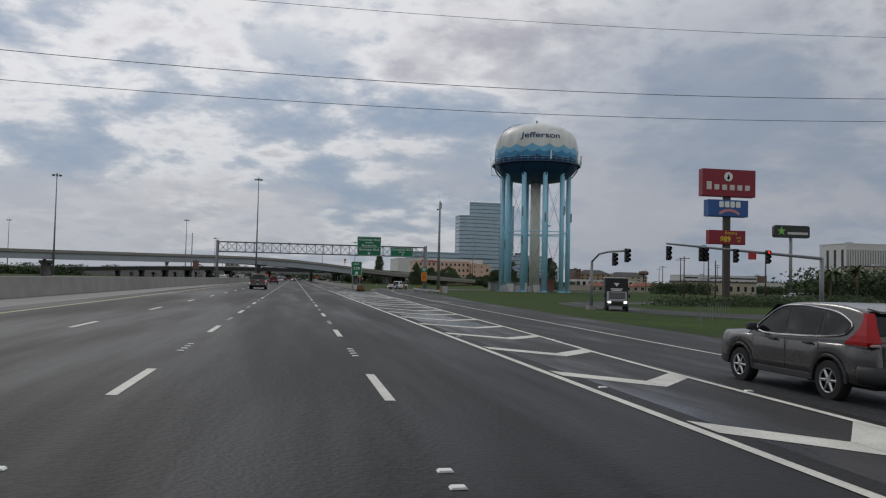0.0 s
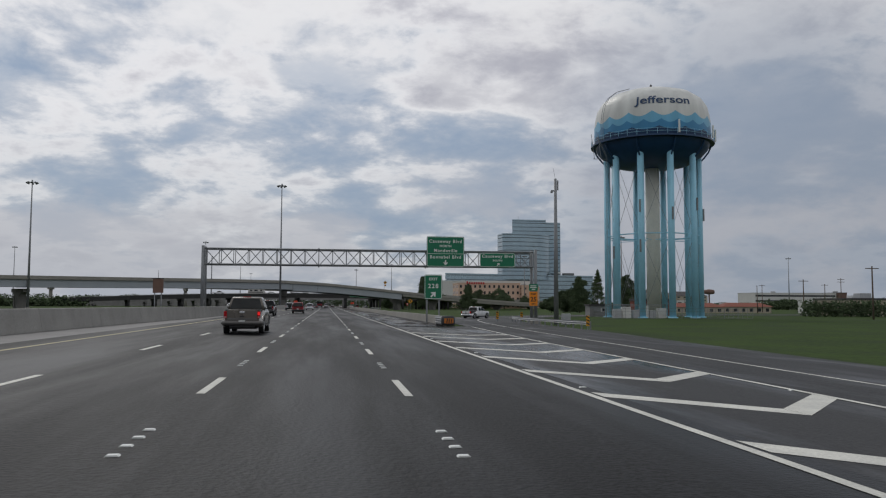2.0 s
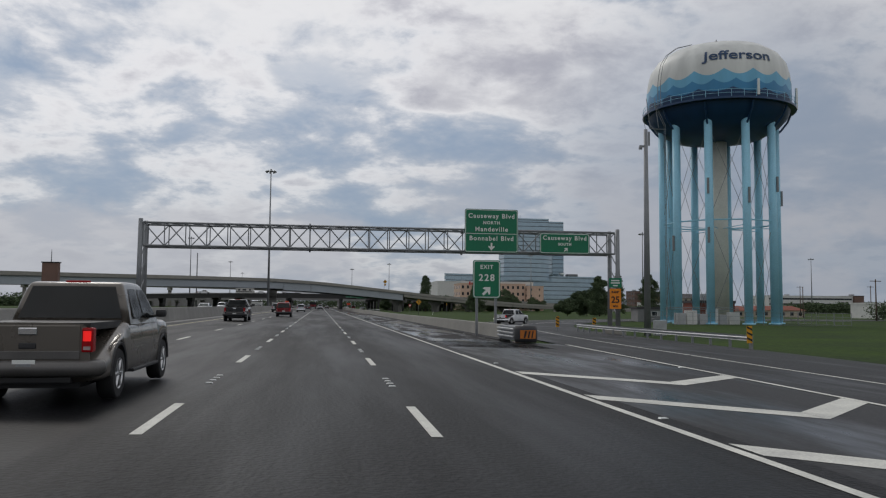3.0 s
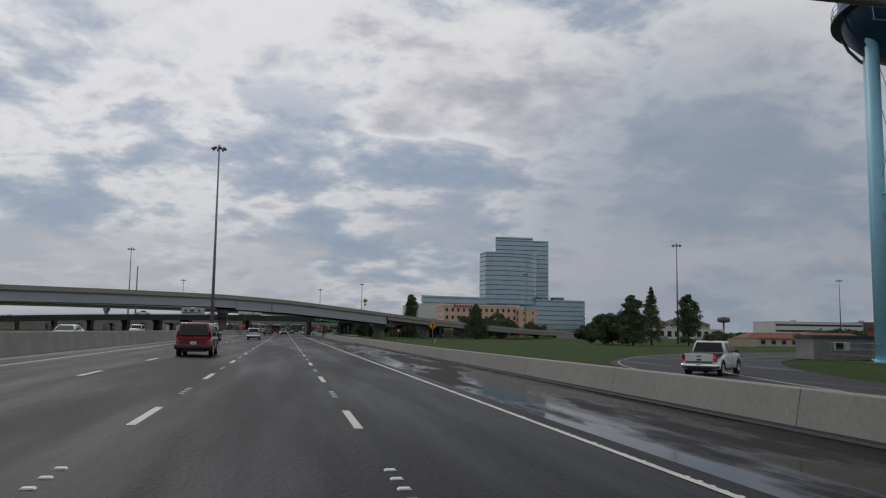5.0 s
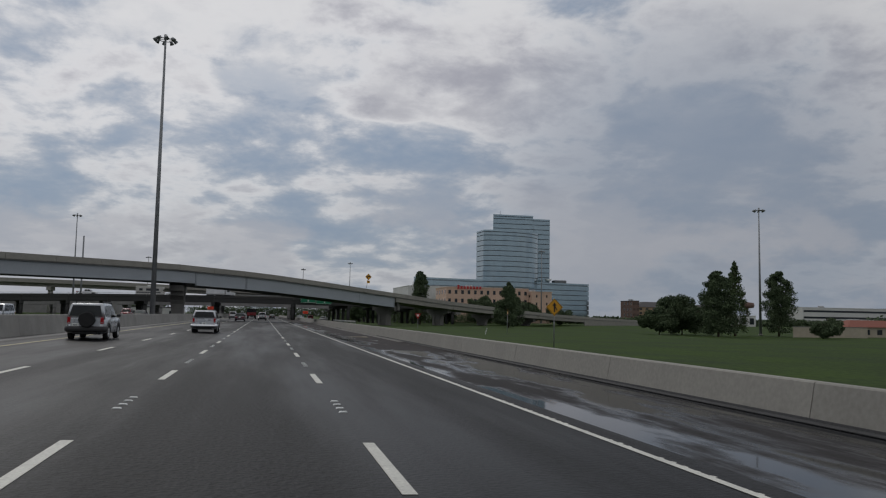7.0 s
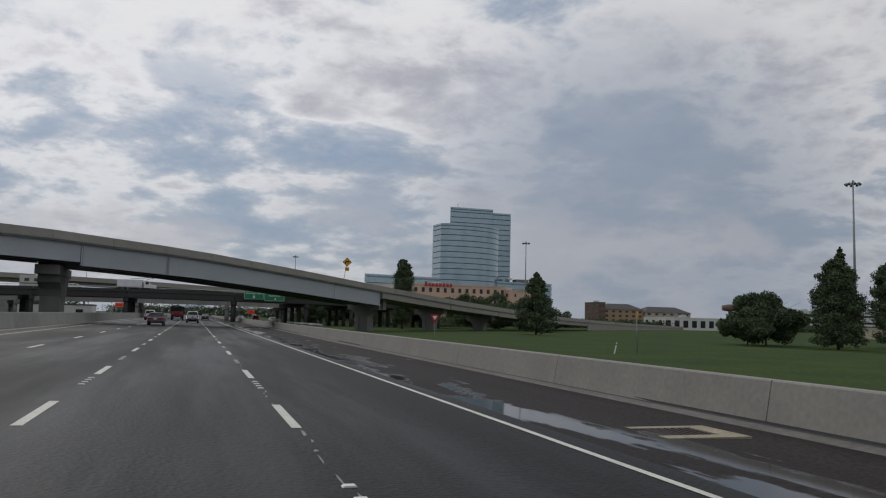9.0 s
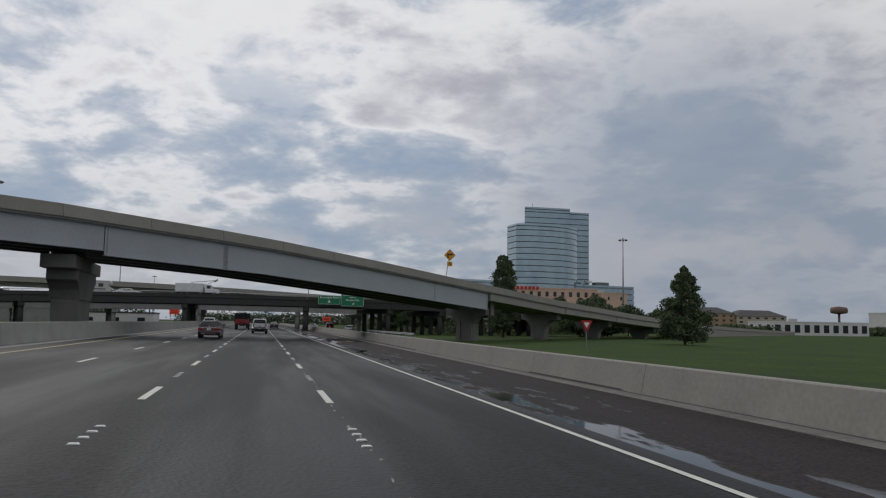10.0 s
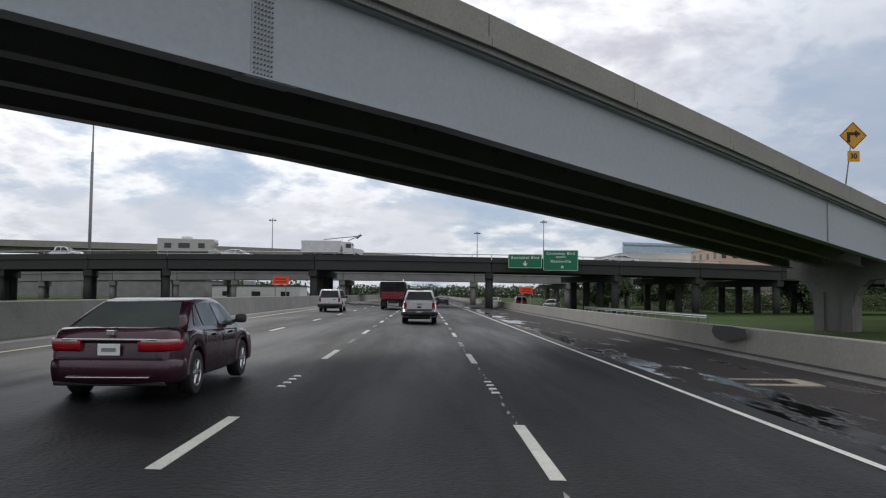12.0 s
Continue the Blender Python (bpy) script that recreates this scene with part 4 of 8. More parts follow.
def flyover():
    f = thing("flyover", (0, 0, 0), "curving highway flyover with grey steel girders and pale concrete parapet", "flyover", kind="structure")
    W = 8.0
    xs = [-261.7 + 5.5 * k for k in range(96)]
    for a, b in zip(xs, xs[1:]):
        pa, pb = fly_pt(a), fly_pt(b)
        u = (pb - pa) * 0.0025
        part("parapet_panel", sweep(new_bm(), [(-0.02, 0), (0.22, 0), (0.30, -0.75), (0.32, -0.95), (-0.14, -0.95), (-0.14, -0.70), (-0.02, -0.70)][::-1], [pb - u, pa + u]), M["concrete"], f)
    for a, b in zip(xs[::6], xs[6::6]):
        part("parapet_panel", sweep(new_bm(), [(-0.1, 0), (0.12, 0), (0.12, -0.95), (-0.1, -0.95)], [fly_pt(b, W), fly_pt((a + b) / 2, W), fly_pt(a, W)]), M["concrete"], f)
    path = [fly_pt(x) for x in xs[::-1]]
    part("deck", sweep(new_bm(), [(0.0, -0.80), (W, -0.80), (W, -1.12), (0.0, -1.12)], path), M["concrete_dark"], f)
    # steel girders over the highway, concrete beams beyond the piers
    for off in (0.35, 2.75, 5.1, 7.5):
        for x0, x1, depth, mat, nm in ((-260, -78, 1.9, "steel_grey", "girder"), (-78, -11.53, 2.0, "steel_grey", "girder"), (-11.47, 32.2, 2.36, "steel_grey", "girder"), (32.5, 51.4, 1.0, "concrete", "beam"), (51.6, 69, 0.95, "concrete", "beam"), (69.2, 89.5, 0.95, "concrete", "beam"), (89.7, 118, 0.9, "concrete", "beam")):
            n = max(2, int((x1 - x0) / 6))
            pp = [fly_pt(x1 + (x0 - x1) * k / n, off) for k in range(n + 1)]
            # inner girders take the steel darkened to stand for underside shade
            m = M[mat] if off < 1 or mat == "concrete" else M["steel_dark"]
            d0 = -1.13
            ip = [(-0.22, d0), (0.22, d0), (0.22, d0 - 0.04), (0.02, d0 - 0.05), (0.02, d0 - depth + 0.05), (0.24, d0 - depth + 0.04), (0.24, d0 - depth), (-0.24, d0 - depth), (-0.24, d0 - depth + 0.04), (-0.02, d0 - depth + 0.05), (-0.02, d0 - 0.05), (-0.22, d0 - 0.04)]
            if mat == "concrete":
                ip = [(-0.25, d0), (0.25, d0), (0.25, d0 - depth), (-0.25, d0 - depth)]
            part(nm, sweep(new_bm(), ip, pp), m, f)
    # bearing stiffeners and the bolted splice on the outer girder
    for x in (-11.3, 22.3, 31.9):
        p = fly_pt(x, 0.30, -1.15)
        q = fly_pt(x, 0.30, -3.44)
        part("stiffener", rod(new_bm(), p, q, 0.035, n=4), M["steel_grey"], f)
    bm = new_bm()
    s = math.sqrt(0.5)
    for i in range(6):
        for j in range(20):
            p = fly_pt(-2.86 + 0.062 * i, 0.30, -1.32 - 0.108 * j)
            rod(bm, p, p + Vector((s, -s, 0)) * 0.035, 0.022, n=5)
    part("bolts", bm, M["steel_dark"], f, kind="stuff")
    pl = [fly_pt(-2.91, 0.33), fly_pt(-2.50, 0.33)]
    part("splice_plate", sweep(new_bm(), [(-0.012, -1.25), (0.012, -1.25), (0.012, -3.42), (-0.012, -3.42)], pl[::-1]), M["steel_grey"], f)
    part("flange_splice", sweep(new_bm(), [(-0.2, -3.49), (0.26, -3.49), (0.26, -3.53), (-0.2, -3.53)], [fly_pt(-2.15, 0.35), fly_pt(-3.1, 0.35)]), M["steel_grey"], f)
    bm = new_bm()
    for k in range(17):
        x = -14 + 2.7 * k
        for o in (0.4, 2.8, 5.15):
            rod(bm, fly_pt(x, o, -1.4), fly_pt(x, o + 2.3, -3.0), 0.06, n=4)
            rod(bm, fly_pt(x, o, -3.0), fly_pt(x, o + 2.3, -1.4), 0.06, n=4)
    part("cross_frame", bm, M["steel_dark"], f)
    # piers: hammerhead caps on broad columns
    for x, col in ((33.8, 1.25), (51.5, 1.1), (69.1, 1.0), (89.6, 0.9), (-78, 1.5), (-140, 1.5)):
        top = -1.13 - (2.36 if x < 31 else 1.0 if x > 40 else 2.0)
        c0, c1 = fly_pt(x, -0.5), fly_pt(x, W + 0.5)
        ztop = fly_z(x) + top
        cap = thing_part("pier", f)
        hw = 0.85
        zc = ztop - 1.1
        a, b = Vector((c0.x, c0.y, ztop)), Vector((c1.x, c1.y, ztop))
        n = (b - a).normalized()
        t = Vector((-n.y, n.x, 0))
        bm = new_bm()
        lo = [(1.9, 0), (8.7, 0), (8.7, -0.95), (7.9, -1.05), (7.3, -1.55), (6.95, -2.2), (6.85, -3.0), (4.15, -3.0), (4.05, -2.2), (3.7, -1.55), (3.1, -1.05), (1.9, -0.95)]
        A = [bm.verts.new(a + n * u + t * hw + Vector((0, 0, w))) for u, w in lo]
        B = [bm.verts.new(a + n * u - t * hw + Vector((0, 0, w))) for u, w in lo]
        bm.faces.new(A), bm.faces.new(B[::-1])
        for k in range(12):
            bm.faces.new((A[k], B[k], B[(k + 1) % 12], A[(k + 1) % 12]))
        part("pier_cap", bm, M["pier_concrete"], cap)
        if x == 33.8:
            # the cap steps up where the shallower beams begin
            bm = new_bm()
            lo_v, hi_v = [[bm.verts.new(a + n * u + Vector((1, 1, 0)) * (math.sqrt(0.5) * v) + Vector((0, 0, w))) for u, v in ((1.6, 0.1), (9.0, 0.1), (9.0, 1.15), (1.6, 1.15))] for w in (-0.95, 0.98)]
            bm.faces.new(lo_v), bm.faces.new(hi_v[::-1])
            for k in range(4):
                bm.faces.new((lo_v[k], lo_v[(k + 1) % 4], hi_v[(k + 1) % 4], hi_v[k]))
            part("pier_cap", bm, M["pier_concrete"], cap)
        mid = a + n * 5.5
        bm = new_bm()
        gx = gz(mid.x) - 0.4
        pts = []
        for u, v in ((-1, -1), (1, -1), (1, 1), (-1, 1)):
            pts.append(mid + n * (u * 1.36) + t * (v * col * 0.7))
        lo_v = [bm.verts.new((p.x, p.y, gx)) for p in pts]
        hi_v = [bm.verts.new((p.x, p.y, ztop - 1.5)) for p in pts]
        bm.faces.new(lo_v), bm.faces.new(hi_v[::-1])
        for k in range(4):
            bm.faces.new((lo_v[k], lo_v[(k + 1) % 4], hi_v[(k + 1) % 4], hi_v[k]))
        bmesh.ops.bevel(bm, geom=[e for e in bm.edges if abs(e.verts[0].co.z - e.verts[1].co.z) > 1], offset=0.35, segments=3, affect="EDGES", profile=0.5)
        part("pier_column", bm, M["pier_concrete"], cap)
        # raised pilasters stand on both faces of the column
        for u0, u1 in ((-1.3, -0.6), (0.6, 1.3)):
            q = [mid + n * u + t * (v * (col * 0.7 + 0.16)) for u, v in ((u0, -1), (u1, -1), (u1, 1), (u0, 1))]
            bm = new_bm()
            lo_v = [bm.verts.new((p.x, p.y, gx)) for p in q]
            hi_v = [bm.verts.new((p.x, p.y, ztop - 1.9)) for p in q]
            bm.faces.new(lo_v), bm.faces.new(hi_v[::-1])
            for k in range(4):
                bm.faces.new((lo_v[k], lo_v[(k + 1) % 4], hi_v[(k + 1) % 4], hi_v[k]))
            part("pilaster", bm, M["pier_concrete"], cap)
    # the median pier is set along the highway: stepped hammerhead on a broad wall-like column
    cap = thing_part("pier", f)
    ztop = fly_z(-11.5) - 3.5
    for nm, x0, x1, prof in (("pier_cap", -16.1, -13.62, [(338.5, 0), (352.4, 0), (352.4, -1.05), (338.5, -1.05)]),
                             ("pier_step", -16.0, -13.72, [(340.5, -1.05), (350.6, -1.05), (350.6, -1.85), (349.7, -2.1), (349.0, -2.6), (348.5, -3.4), (342.4, -3.4), (342.0, -2.6), (341.3, -2.1), (340.5, -1.85)]),
                             ("pier_column", -15.9, -13.82, [(342.4, -3.4), (348.5, -3.4), (348.3, -ztop + gz(-15) - 0.4), (342.6, -ztop + gz(-15) - 0.4)])):
        bm = new_bm()
        A, B = [[bm.verts.new((xx - 0.05 * (v - 338.5), v, ztop + w)) for v, w in prof] for xx in (x0, x1)]
        bm.faces.new(A), bm.faces.new(B[::-1])
        for k in range(len(prof)):
            bm.faces.new((A[k], B[k], B[(k + 1) % len(prof)], A[(k + 1) % len(prof)]))
        bmesh.ops.bevel(bm, geom=bm.edges[:], offset=0.04, segments=1, affect="EDGES")
        part(nm, bm, M["pier_concrete"], cap)
    # retaining wall where the ramp comes down
    wall = [fly_pt(x, 0.0) for x in (118, 135, 160, 190, 225, 260)]
    part("retaining_wall", sweep(new_bm(), [(0, -0.9), (0.3, -0.9), (0.3, -4.5), (0, -4.5)], wall[::-1]), M["concrete"], f)
    return f


def thing_part(name, parent):
    o = new(name)
    o.parent = parent
    return o


flyover()

# ---- cross overpass behind it ----


OVER = {"y": 437.0, "z": 0.0}


def over_pt(x, off=0.0, z=0.0):
    return Vector((x, OVER["y"] + 0.05 * x + off, z))


def over_top(x):
    return 6.95 + OVER["z"] - 0.00022 * (x + 12) ** 2


def overpass(label, W, mat_key):
    o = thing("overpass", (0, 0, 0), label, "overpass", kind="structure")
    spans = [-190, -165, -140, -115, -90, -78, -66, -54, -43, -33, -14, 9.5, 26.9, 38.2, 49.7, 61, 72.5]
    for a, b in zip(spans, spans[1:]):
        pts = [over_pt(x, 0, over_top(x)) for x in (b - 0.05, (a + b) / 2, a + 0.05)]
        part("fascia_beam", sweep(new_bm(), [(0.0, -0.55), (0.4, -0.55), (0.4, -2.2), (0.15, -2.2), (0.15, -1.0), (0.0, -0.95)], pts), M[mat_key], o)
        part("deck_span", sweep(new_bm(), [(0.1, -0.6), (W, -0.6), (W, -1.0), (0.1, -1.0)], pts), M[mat_key], o)
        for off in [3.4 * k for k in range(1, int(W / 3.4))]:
            part("beam", sweep(new_bm(), [(off, -1.0), (off + 0.4, -1.0), (off + 0.4, -2.2), (off, -2.2)], pts), M[mat_key], o)
        part("parapet_panel", sweep(new_bm(), [(0.05, -0.25), (0.3, -0.25), (0.3, -0.6), (0.05, -0.6)], pts), M[mat_key], o)
        bm = new_bm()
        n = int((b - a) / 2.4)
        for k in range(n + 1):
            x = a + (b - a) * k / n
            rod(bm, over_pt(x, 0.15, over_top(x) - 0.3), over_pt(x, 0.15, over_top(x) + 0.12), 0.05, n=5)
        rod(bm, over_pt(a, 0.15, over_top(a) + 0.12), over_pt(b, 0.15, over_top(b) + 0.12), 0.05, n=6)
        part("hand_rail", bm, M["galv"], o)
        rail2 = [p + Vector((0, W - 0.2, 0)) for p in pts]
        part("parapet_panel", sweep(new_bm(), [(0, 0.1), (0.2, 0.1), (0.2, -0.6), (0, -0.6)], rail2), M["concrete"], o)
    for x in spans[1:-1]:
        inner = -20 < x < 15
        x -= 0.3 if inner else 0.0
        bent = thing_part("bent", o)
        z = over_top(x) - 2.2
        p = over_pt(x)
        # the bents stand askew to the deck, those at the carriageway along it
        bent.matrix_basis = pose(p.x, p.y, 0, 0, 0, -4 if inner else 19)
        part("bent_cap", box(new_bm(), -0.55, 0.55, 0.3, W + 0.4, z - 0.9, z, bevel=0.05), M[mat_key], bent)
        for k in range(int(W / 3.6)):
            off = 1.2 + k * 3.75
            part("column", rod(new_bm(), (0, off, gz(p.x) - 0.4), (0, off, z - 0.85), 0.5, n=14), M[mat_key], bent)
    return o


overpass("dark concrete overpass crossing the highway on rows of columns", 15.0, "overpass_concrete")
OVER["y"], OVER["z"] = 474.0, -0.75
overpass("second pale concrete overpass running behind the first", 11.0, "concrete_dark")
OVER["y"], OVER["z"] = 437.0, 0.0
# second, higher and paler viaduct climbing behind


def viaduct():
    v = thing("viaduct", (0, 0, 0), "pale concrete viaduct ramp rising behind the overpass", "viaduct", kind="structure")
    P = [(-420, 470, 11.0), (-330, 482, 12.4), (-240, 495, 13.3), (-150, 508, 13.6), (-80, 518, 13.2), (-20, 526, 11.9), (40, 534, 9.3), (100, 544, 6.2), (150, 556, 3.5)]
    path = smooth_path(P, 12.0)[::-1]
    part("deck", sweep(new_bm(), [(0, 0.0), (0.3, 0.0), (0.3, -1.0), (8.5, -1.0), (8.5, 0), (8.8, 0), (8.8, -1.5), (6.8, -1.6), (6.6, -2.8), (2.2, -2.8), (2.0, -1.6), (0, -1.5)], path), M["concrete"], v)
    for x, y, z in P[:-2]:
        pier = thing_part("pier", v)
        part("pier_cap", box(new_bm(), x - 0.8, x + 0.8, y + 1, y + 8, z - 4.2, z - 2.8, bevel=0.08), M["concrete"], pier)
        part("pier_column", rod(new_bm(), (x, y + 4.4, -0.8), (x, y + 4.4, z - 4.1), 0.95, n=16), M["concrete"], pier)
    return v


viaduct()
guide_sign("green overhead sign for Bonnabel Blvd on the overpass", 11.6, 16.1, 5.15, 7.0, 436.4, [("Bonnabel Blvd", 0, 6.55, 0.62)], [(0, 5.75, 0, 0.7)])
guide_sign("green overhead sign for Causeway Blvd north on the overpass", 16.25, 20.95, 4.85, 7.6, 436.5, [("Causeway Blvd", 0, 7.15, 0.60), ("NORTH", 0, 6.65, 0.38), ("Mandeville", 0, 6.1, 0.60)], [(0.2, 5.35, 135, 0.5)])

# ---- office tower ----


def floors_block(name, outline, z0, z1, step, parent, band=0.8):
    """A glass block with a dark recessed strip under each floor."""
    blk = thing_part(name, parent)
    z = z0
    while z < z1 - 0.1:
        top = min(z1, z + step)
        part("glass_storey", prism(new_bm(), outline, z, top - band, "z"), M["office_glass"], blk)
        cx = sum(p[0] for p in outline) / len(outline)
        cy = sum(p[1] for p in outline) / len(outline)
        inner = [(cx + (x - cx) * 0.985, cy + (y - cy) * 0.985) for x, y in outline]
        part("floor_strip", prism(new_bm(), inner, top - band, top, "z"), M["office_band"], blk)
        z = top
    part("roof", prism(new_bm(), outline, z1, z1 + 1.2, "z"), M["office_glass"], blk)
    return blk


def office():
    o = thing("office_tower", (0, 0, -0.8), "blue-green glass office tower with stepped curved front and low wings", "office building")
    floors_block("tall_block", [(179.2, 803), (213.2, 803), (213.2, 806), (213.2, 836), (190.5, 836)], 28, 84.6, 3.9, o, 0.55)
    floors_block("side_block", [(213.5, 803.5), (227.8, 803.5), (227.8, 834), (213.5, 834)], 28, 82.2, 3.9, o, 0.55)
    # the front bows out and swings back towards its far end
    arc = [(160.4, 784), (161.6, 768)]
    for k in range(1, 19):
        t = math.pi / 2 * k / 18
        arc.append((161.6 + 53.4 * math.sin(t), 766.5 + 34.5 * (1 - math.cos(t)) - 5.0 * math.sin(2 * t)))
    arc += [(214.5, 802.6), (170.5, 802.6)]
    floors_block("curved_block", arc, 26, 67.6, 3.9, o, 0.55)
    floors_block("low_wing", [(105.5, 752), (160, 767.6), (216, 783.5), (258.5, 795), (258.5, 803), (122, 803)], 2, 29.6, 3.9, o, 0.55)
    part("roof_plant", box(new_bm(), 228, 238, 792, 799, 30.8, 33.2, bevel=0.3), M["steel_dark"], o)
    part("roof_dish", lathe(new_bm(), [(0.1, 32), (2.2, 32.6), (3.0, 34.0), (2.9, 34.0), (2.0, 32.8), (0.1, 32.2)], 16), M["sign_white"], o).location = (223, 794, 0)
    part("antenna_mast", rod(new_bm(), (186, 806, 84), (186, 806, 89), 0.15, n=6), M["galv_dull"], o)
    return o


office()

# ---- masts, poles and signs ----


def high_mast(x, y, top, heads=8):
    g = gz(x) - dip(x, y) - 0.05
    m = thing("high_mast_light", (x, y, g), "tall tapered steel high mast light with a ring of lamps", "street lamp", "high mast lights")
    h = top - g
    part("pole", rod(new_bm(), (0, 0, 0), (0, 0, h - 0.5), 0.36, 0.13, n=12), M["galv_dull"], m)
    part("base_flange", rod(new_bm(), (0, 0, 0), (0, 0, 0.3), 0.6, n=12), M["concrete"], m)
    bm = new_bm()
    for k in range(20):
        a, b = 2 * math.pi * k / 20, 2 * math.pi * (k + 1) / 20
        rod(bm, (0.9 * math.cos(a), 0.9 * math.sin(a), h - 0.7), (0.9 * math.cos(b), 0.9 * math.sin(b), h - 0.7), 0.06, n=5)
    for k in range(4):
        a = math.pi * k / 2
        rod(bm, (0, 0, h - 0.6), (0.9 * math.cos(a), 0.9 * math.sin(a), h - 0.7), 0.05, n=5)
    rod(bm, (0, 0, h - 0.7), (0, 0, h), 0.22, n=8)
    part("lamp_ring", bm, M["galv_dull"], m)
    bm = new_bm()
    rod(bm, (0, 0, 0), (0.25, 0, -0.1), 0.07, n=6)
    rod(bm, (0.2, 0, 0.05), (0.55, 0, -0.35), 0.16, 0.3, n=10)
    lamp = finish("lamp", bm, M["galv_dull"])
    for k in range(heads):
        a = 2 * math.pi * (k + 0.3) / heads
        o = part("lamp", lamp, None, m)
        o.matrix_basis = pose(0.9 * math.cos(a), 0.9 * math.sin(a), h - 0.6, 0, 0, math.degrees(a))
    return m


for x, y, top in ((-78.2, 272.2, 34.7), (-14.0, 301.1, 39.6), (124.0, 369.1, 31.0), (-63.8, 485.0, 35.2), (50.4, 665, 33.1), (121.4, 526, 32.2), (-78, 900, 34), (-184.6, 554, 36.0), (271.6, 484, 30.2), (-64.9, 672.3, 33.4), (24, 690, 30)):
    high_mast(x, y, top)

# slender camera and radio pole beside the water tower
def mono_pole():
    m = thing("radio_monopole", (27.6, 139.1, gz(27.6) - 0.05), "grey steel monopole with small antennas at the top", "pole")
    part("pole", rod(new_bm(), (0, 0, 0), (0, 0, 17.6), 0.30, 0.16, n=14), M["galv_dull"], m)
    part("lightning_rod", rod(new_bm(), (0, 0, 17.5), (-0.25, 0, 18.9), 0.02, n=5), M["galv_dull"], m)
    part("antenna_panel", box(new_bm(), 0.22, 0.36, -0.06, 0.06, 16.2, 17.4), M["galv_dull"], m)
    bm = box(new_bm(), -0.55, 0.1, -0.1, 0.1, 16.05, 16.2)
    box(bm, -0.6, -0.35, -0.12, 0.12, 15.85, 16.1, bevel=0.03)
    part("camera_arm", bm, M["galv_dull"], m)
    part("cabinet", box(new_bm(), 0.9, 1.9, 0.4, 1.0, 0, 1.3, bevel=0.04), M["galv"], m, "grey cabinet")


mono_pole()
s = thing("utility_pole", (-58.8, 473.0, 0.3), "plain grey steel pole behind the flyover", "pole")
part("pole", rod(new_bm(), (0, 0, 0), (0, 0, 26.1), 0.32, 0.24, n=10), M["galv_dull"], s)


def diamond_sign(name, x, y, zc, half, label, symbol, mat="sign_yellow", plaque=None, foot=None, lean=0.0):
    base = gz(x) - 0.05 if foot is None else foot
    s = thing(name, (x, y, base), label, "road sign")
    z = zc - base
    part("panel", prism(new_bm(), [(0, z - half), (half, z), (0, z + half), (-half, z)], -0.02, 0.01, "y"), M[mat], s)
    k = half * 0.92
    bm = new_bm()
    for i in range(4):
        pts = [(0, z - k), (k, z), (0, z + k), (-k, z)]
        (a, b), (c, d) = pts[i], pts[(i + 1) % 4]
        rod(bm, (a, -0.024, b), (c, -0.024, d), 0.014, n=4)
    part("border", bm, M["black"], s)
    for pts in symbol:
        part("symbol", prism(new_bm(), [(u * half, z + v * half) for u, v in pts], -0.028, -0.023, "y"), M["black"], s)
    if plaque:
        w, h, text = plaque
        part("plaque", rounded_rect(new_bm(), -w, w, z - half - 0.08 - 2 * h, z - half - 0.08, 0.04, -0.02, 0.01), M[mat], s)
        if text:
            lettering("letters", text, h * 1.3, M["black"], s, face(0, -0.024, z - half - 0.08 - h), depth=0.002, bold=0.01)
    part("post", rod(new_bm(), (lean, 0.05, 0), (0, 0.05, z + half * 0.4), 0.04, n=8), M["galv_dull"], s)
    return s


TURN = [[(-0.45, -0.5), (-0.22, -0.5), (-0.22, 0.02), (0.18, 0.02), (0.18, 0.24), (-0.45, 0.24)], [(0.15, -0.14), (0.55, 0.13), (0.15, 0.40)]]
MERGE = [[(-0.09, -0.55), (0.09, -0.55), (0.09, 0.2), (-0.09, 0.2)], [(-0.26, 0.15), (0.26, 0.15), (0.0, 0.55)], [(0.09, -0.1), (0.3, -0.4), (0.36, -0.28), (0.09, 0.12)]]
p = fly_pt(24.2, -0.1)
diamond_sign("curve_warning_sign", p.x, p.y - 0.3, 10.6, 0.78, "yellow diamond sign with a bent arrow on the flyover parapet", TURN, plaque=(0.34, 0.30, "30"), foot=fly_z(23.4) - 0.75, lean=-0.55)
diamond_sign("merge_sign", 20.9, 242.8, 2.45, 0.64, "yellow diamond merge arrow sign on a steel post", MERGE)
w = diamond_sign("warning_sign", 36.7, 304.6, 2.2, 0.55, "small yellow diamond sign turned edge-on in the grass", [], lean=-0.3)
w.rotation_euler.z = radians(68)


def yield_sign():
    s = thing("yield_sign", (30.3, 343.4, gz(30) - 0.05), "red and white triangular yield sign on a post", "road sign")
    z = 2.5
    part("panel", prism(new_bm(), [(0, z - 0.65), (0.6, z + 0.45), (-0.6, z + 0.45)], -0.02, 0.01, "y"), M["stop_red"], s)
    part("field", prism(new_bm(), [(0, z - 0.25), (0.30, z + 0.26), (-0.30, z + 0.26)], -0.028, -0.022, "y"), M["sign_white"], s)
    part("post", rod(new_bm(), (0, 0.04, 0), (0, 0.04, z), 0.04, n=6), M["galv_dull"], s)


M["stop_red"] = material("red_sign_sheeting", (0.45, 0.02, 0.025), 0.4, vary=0.1)
yield_sign()


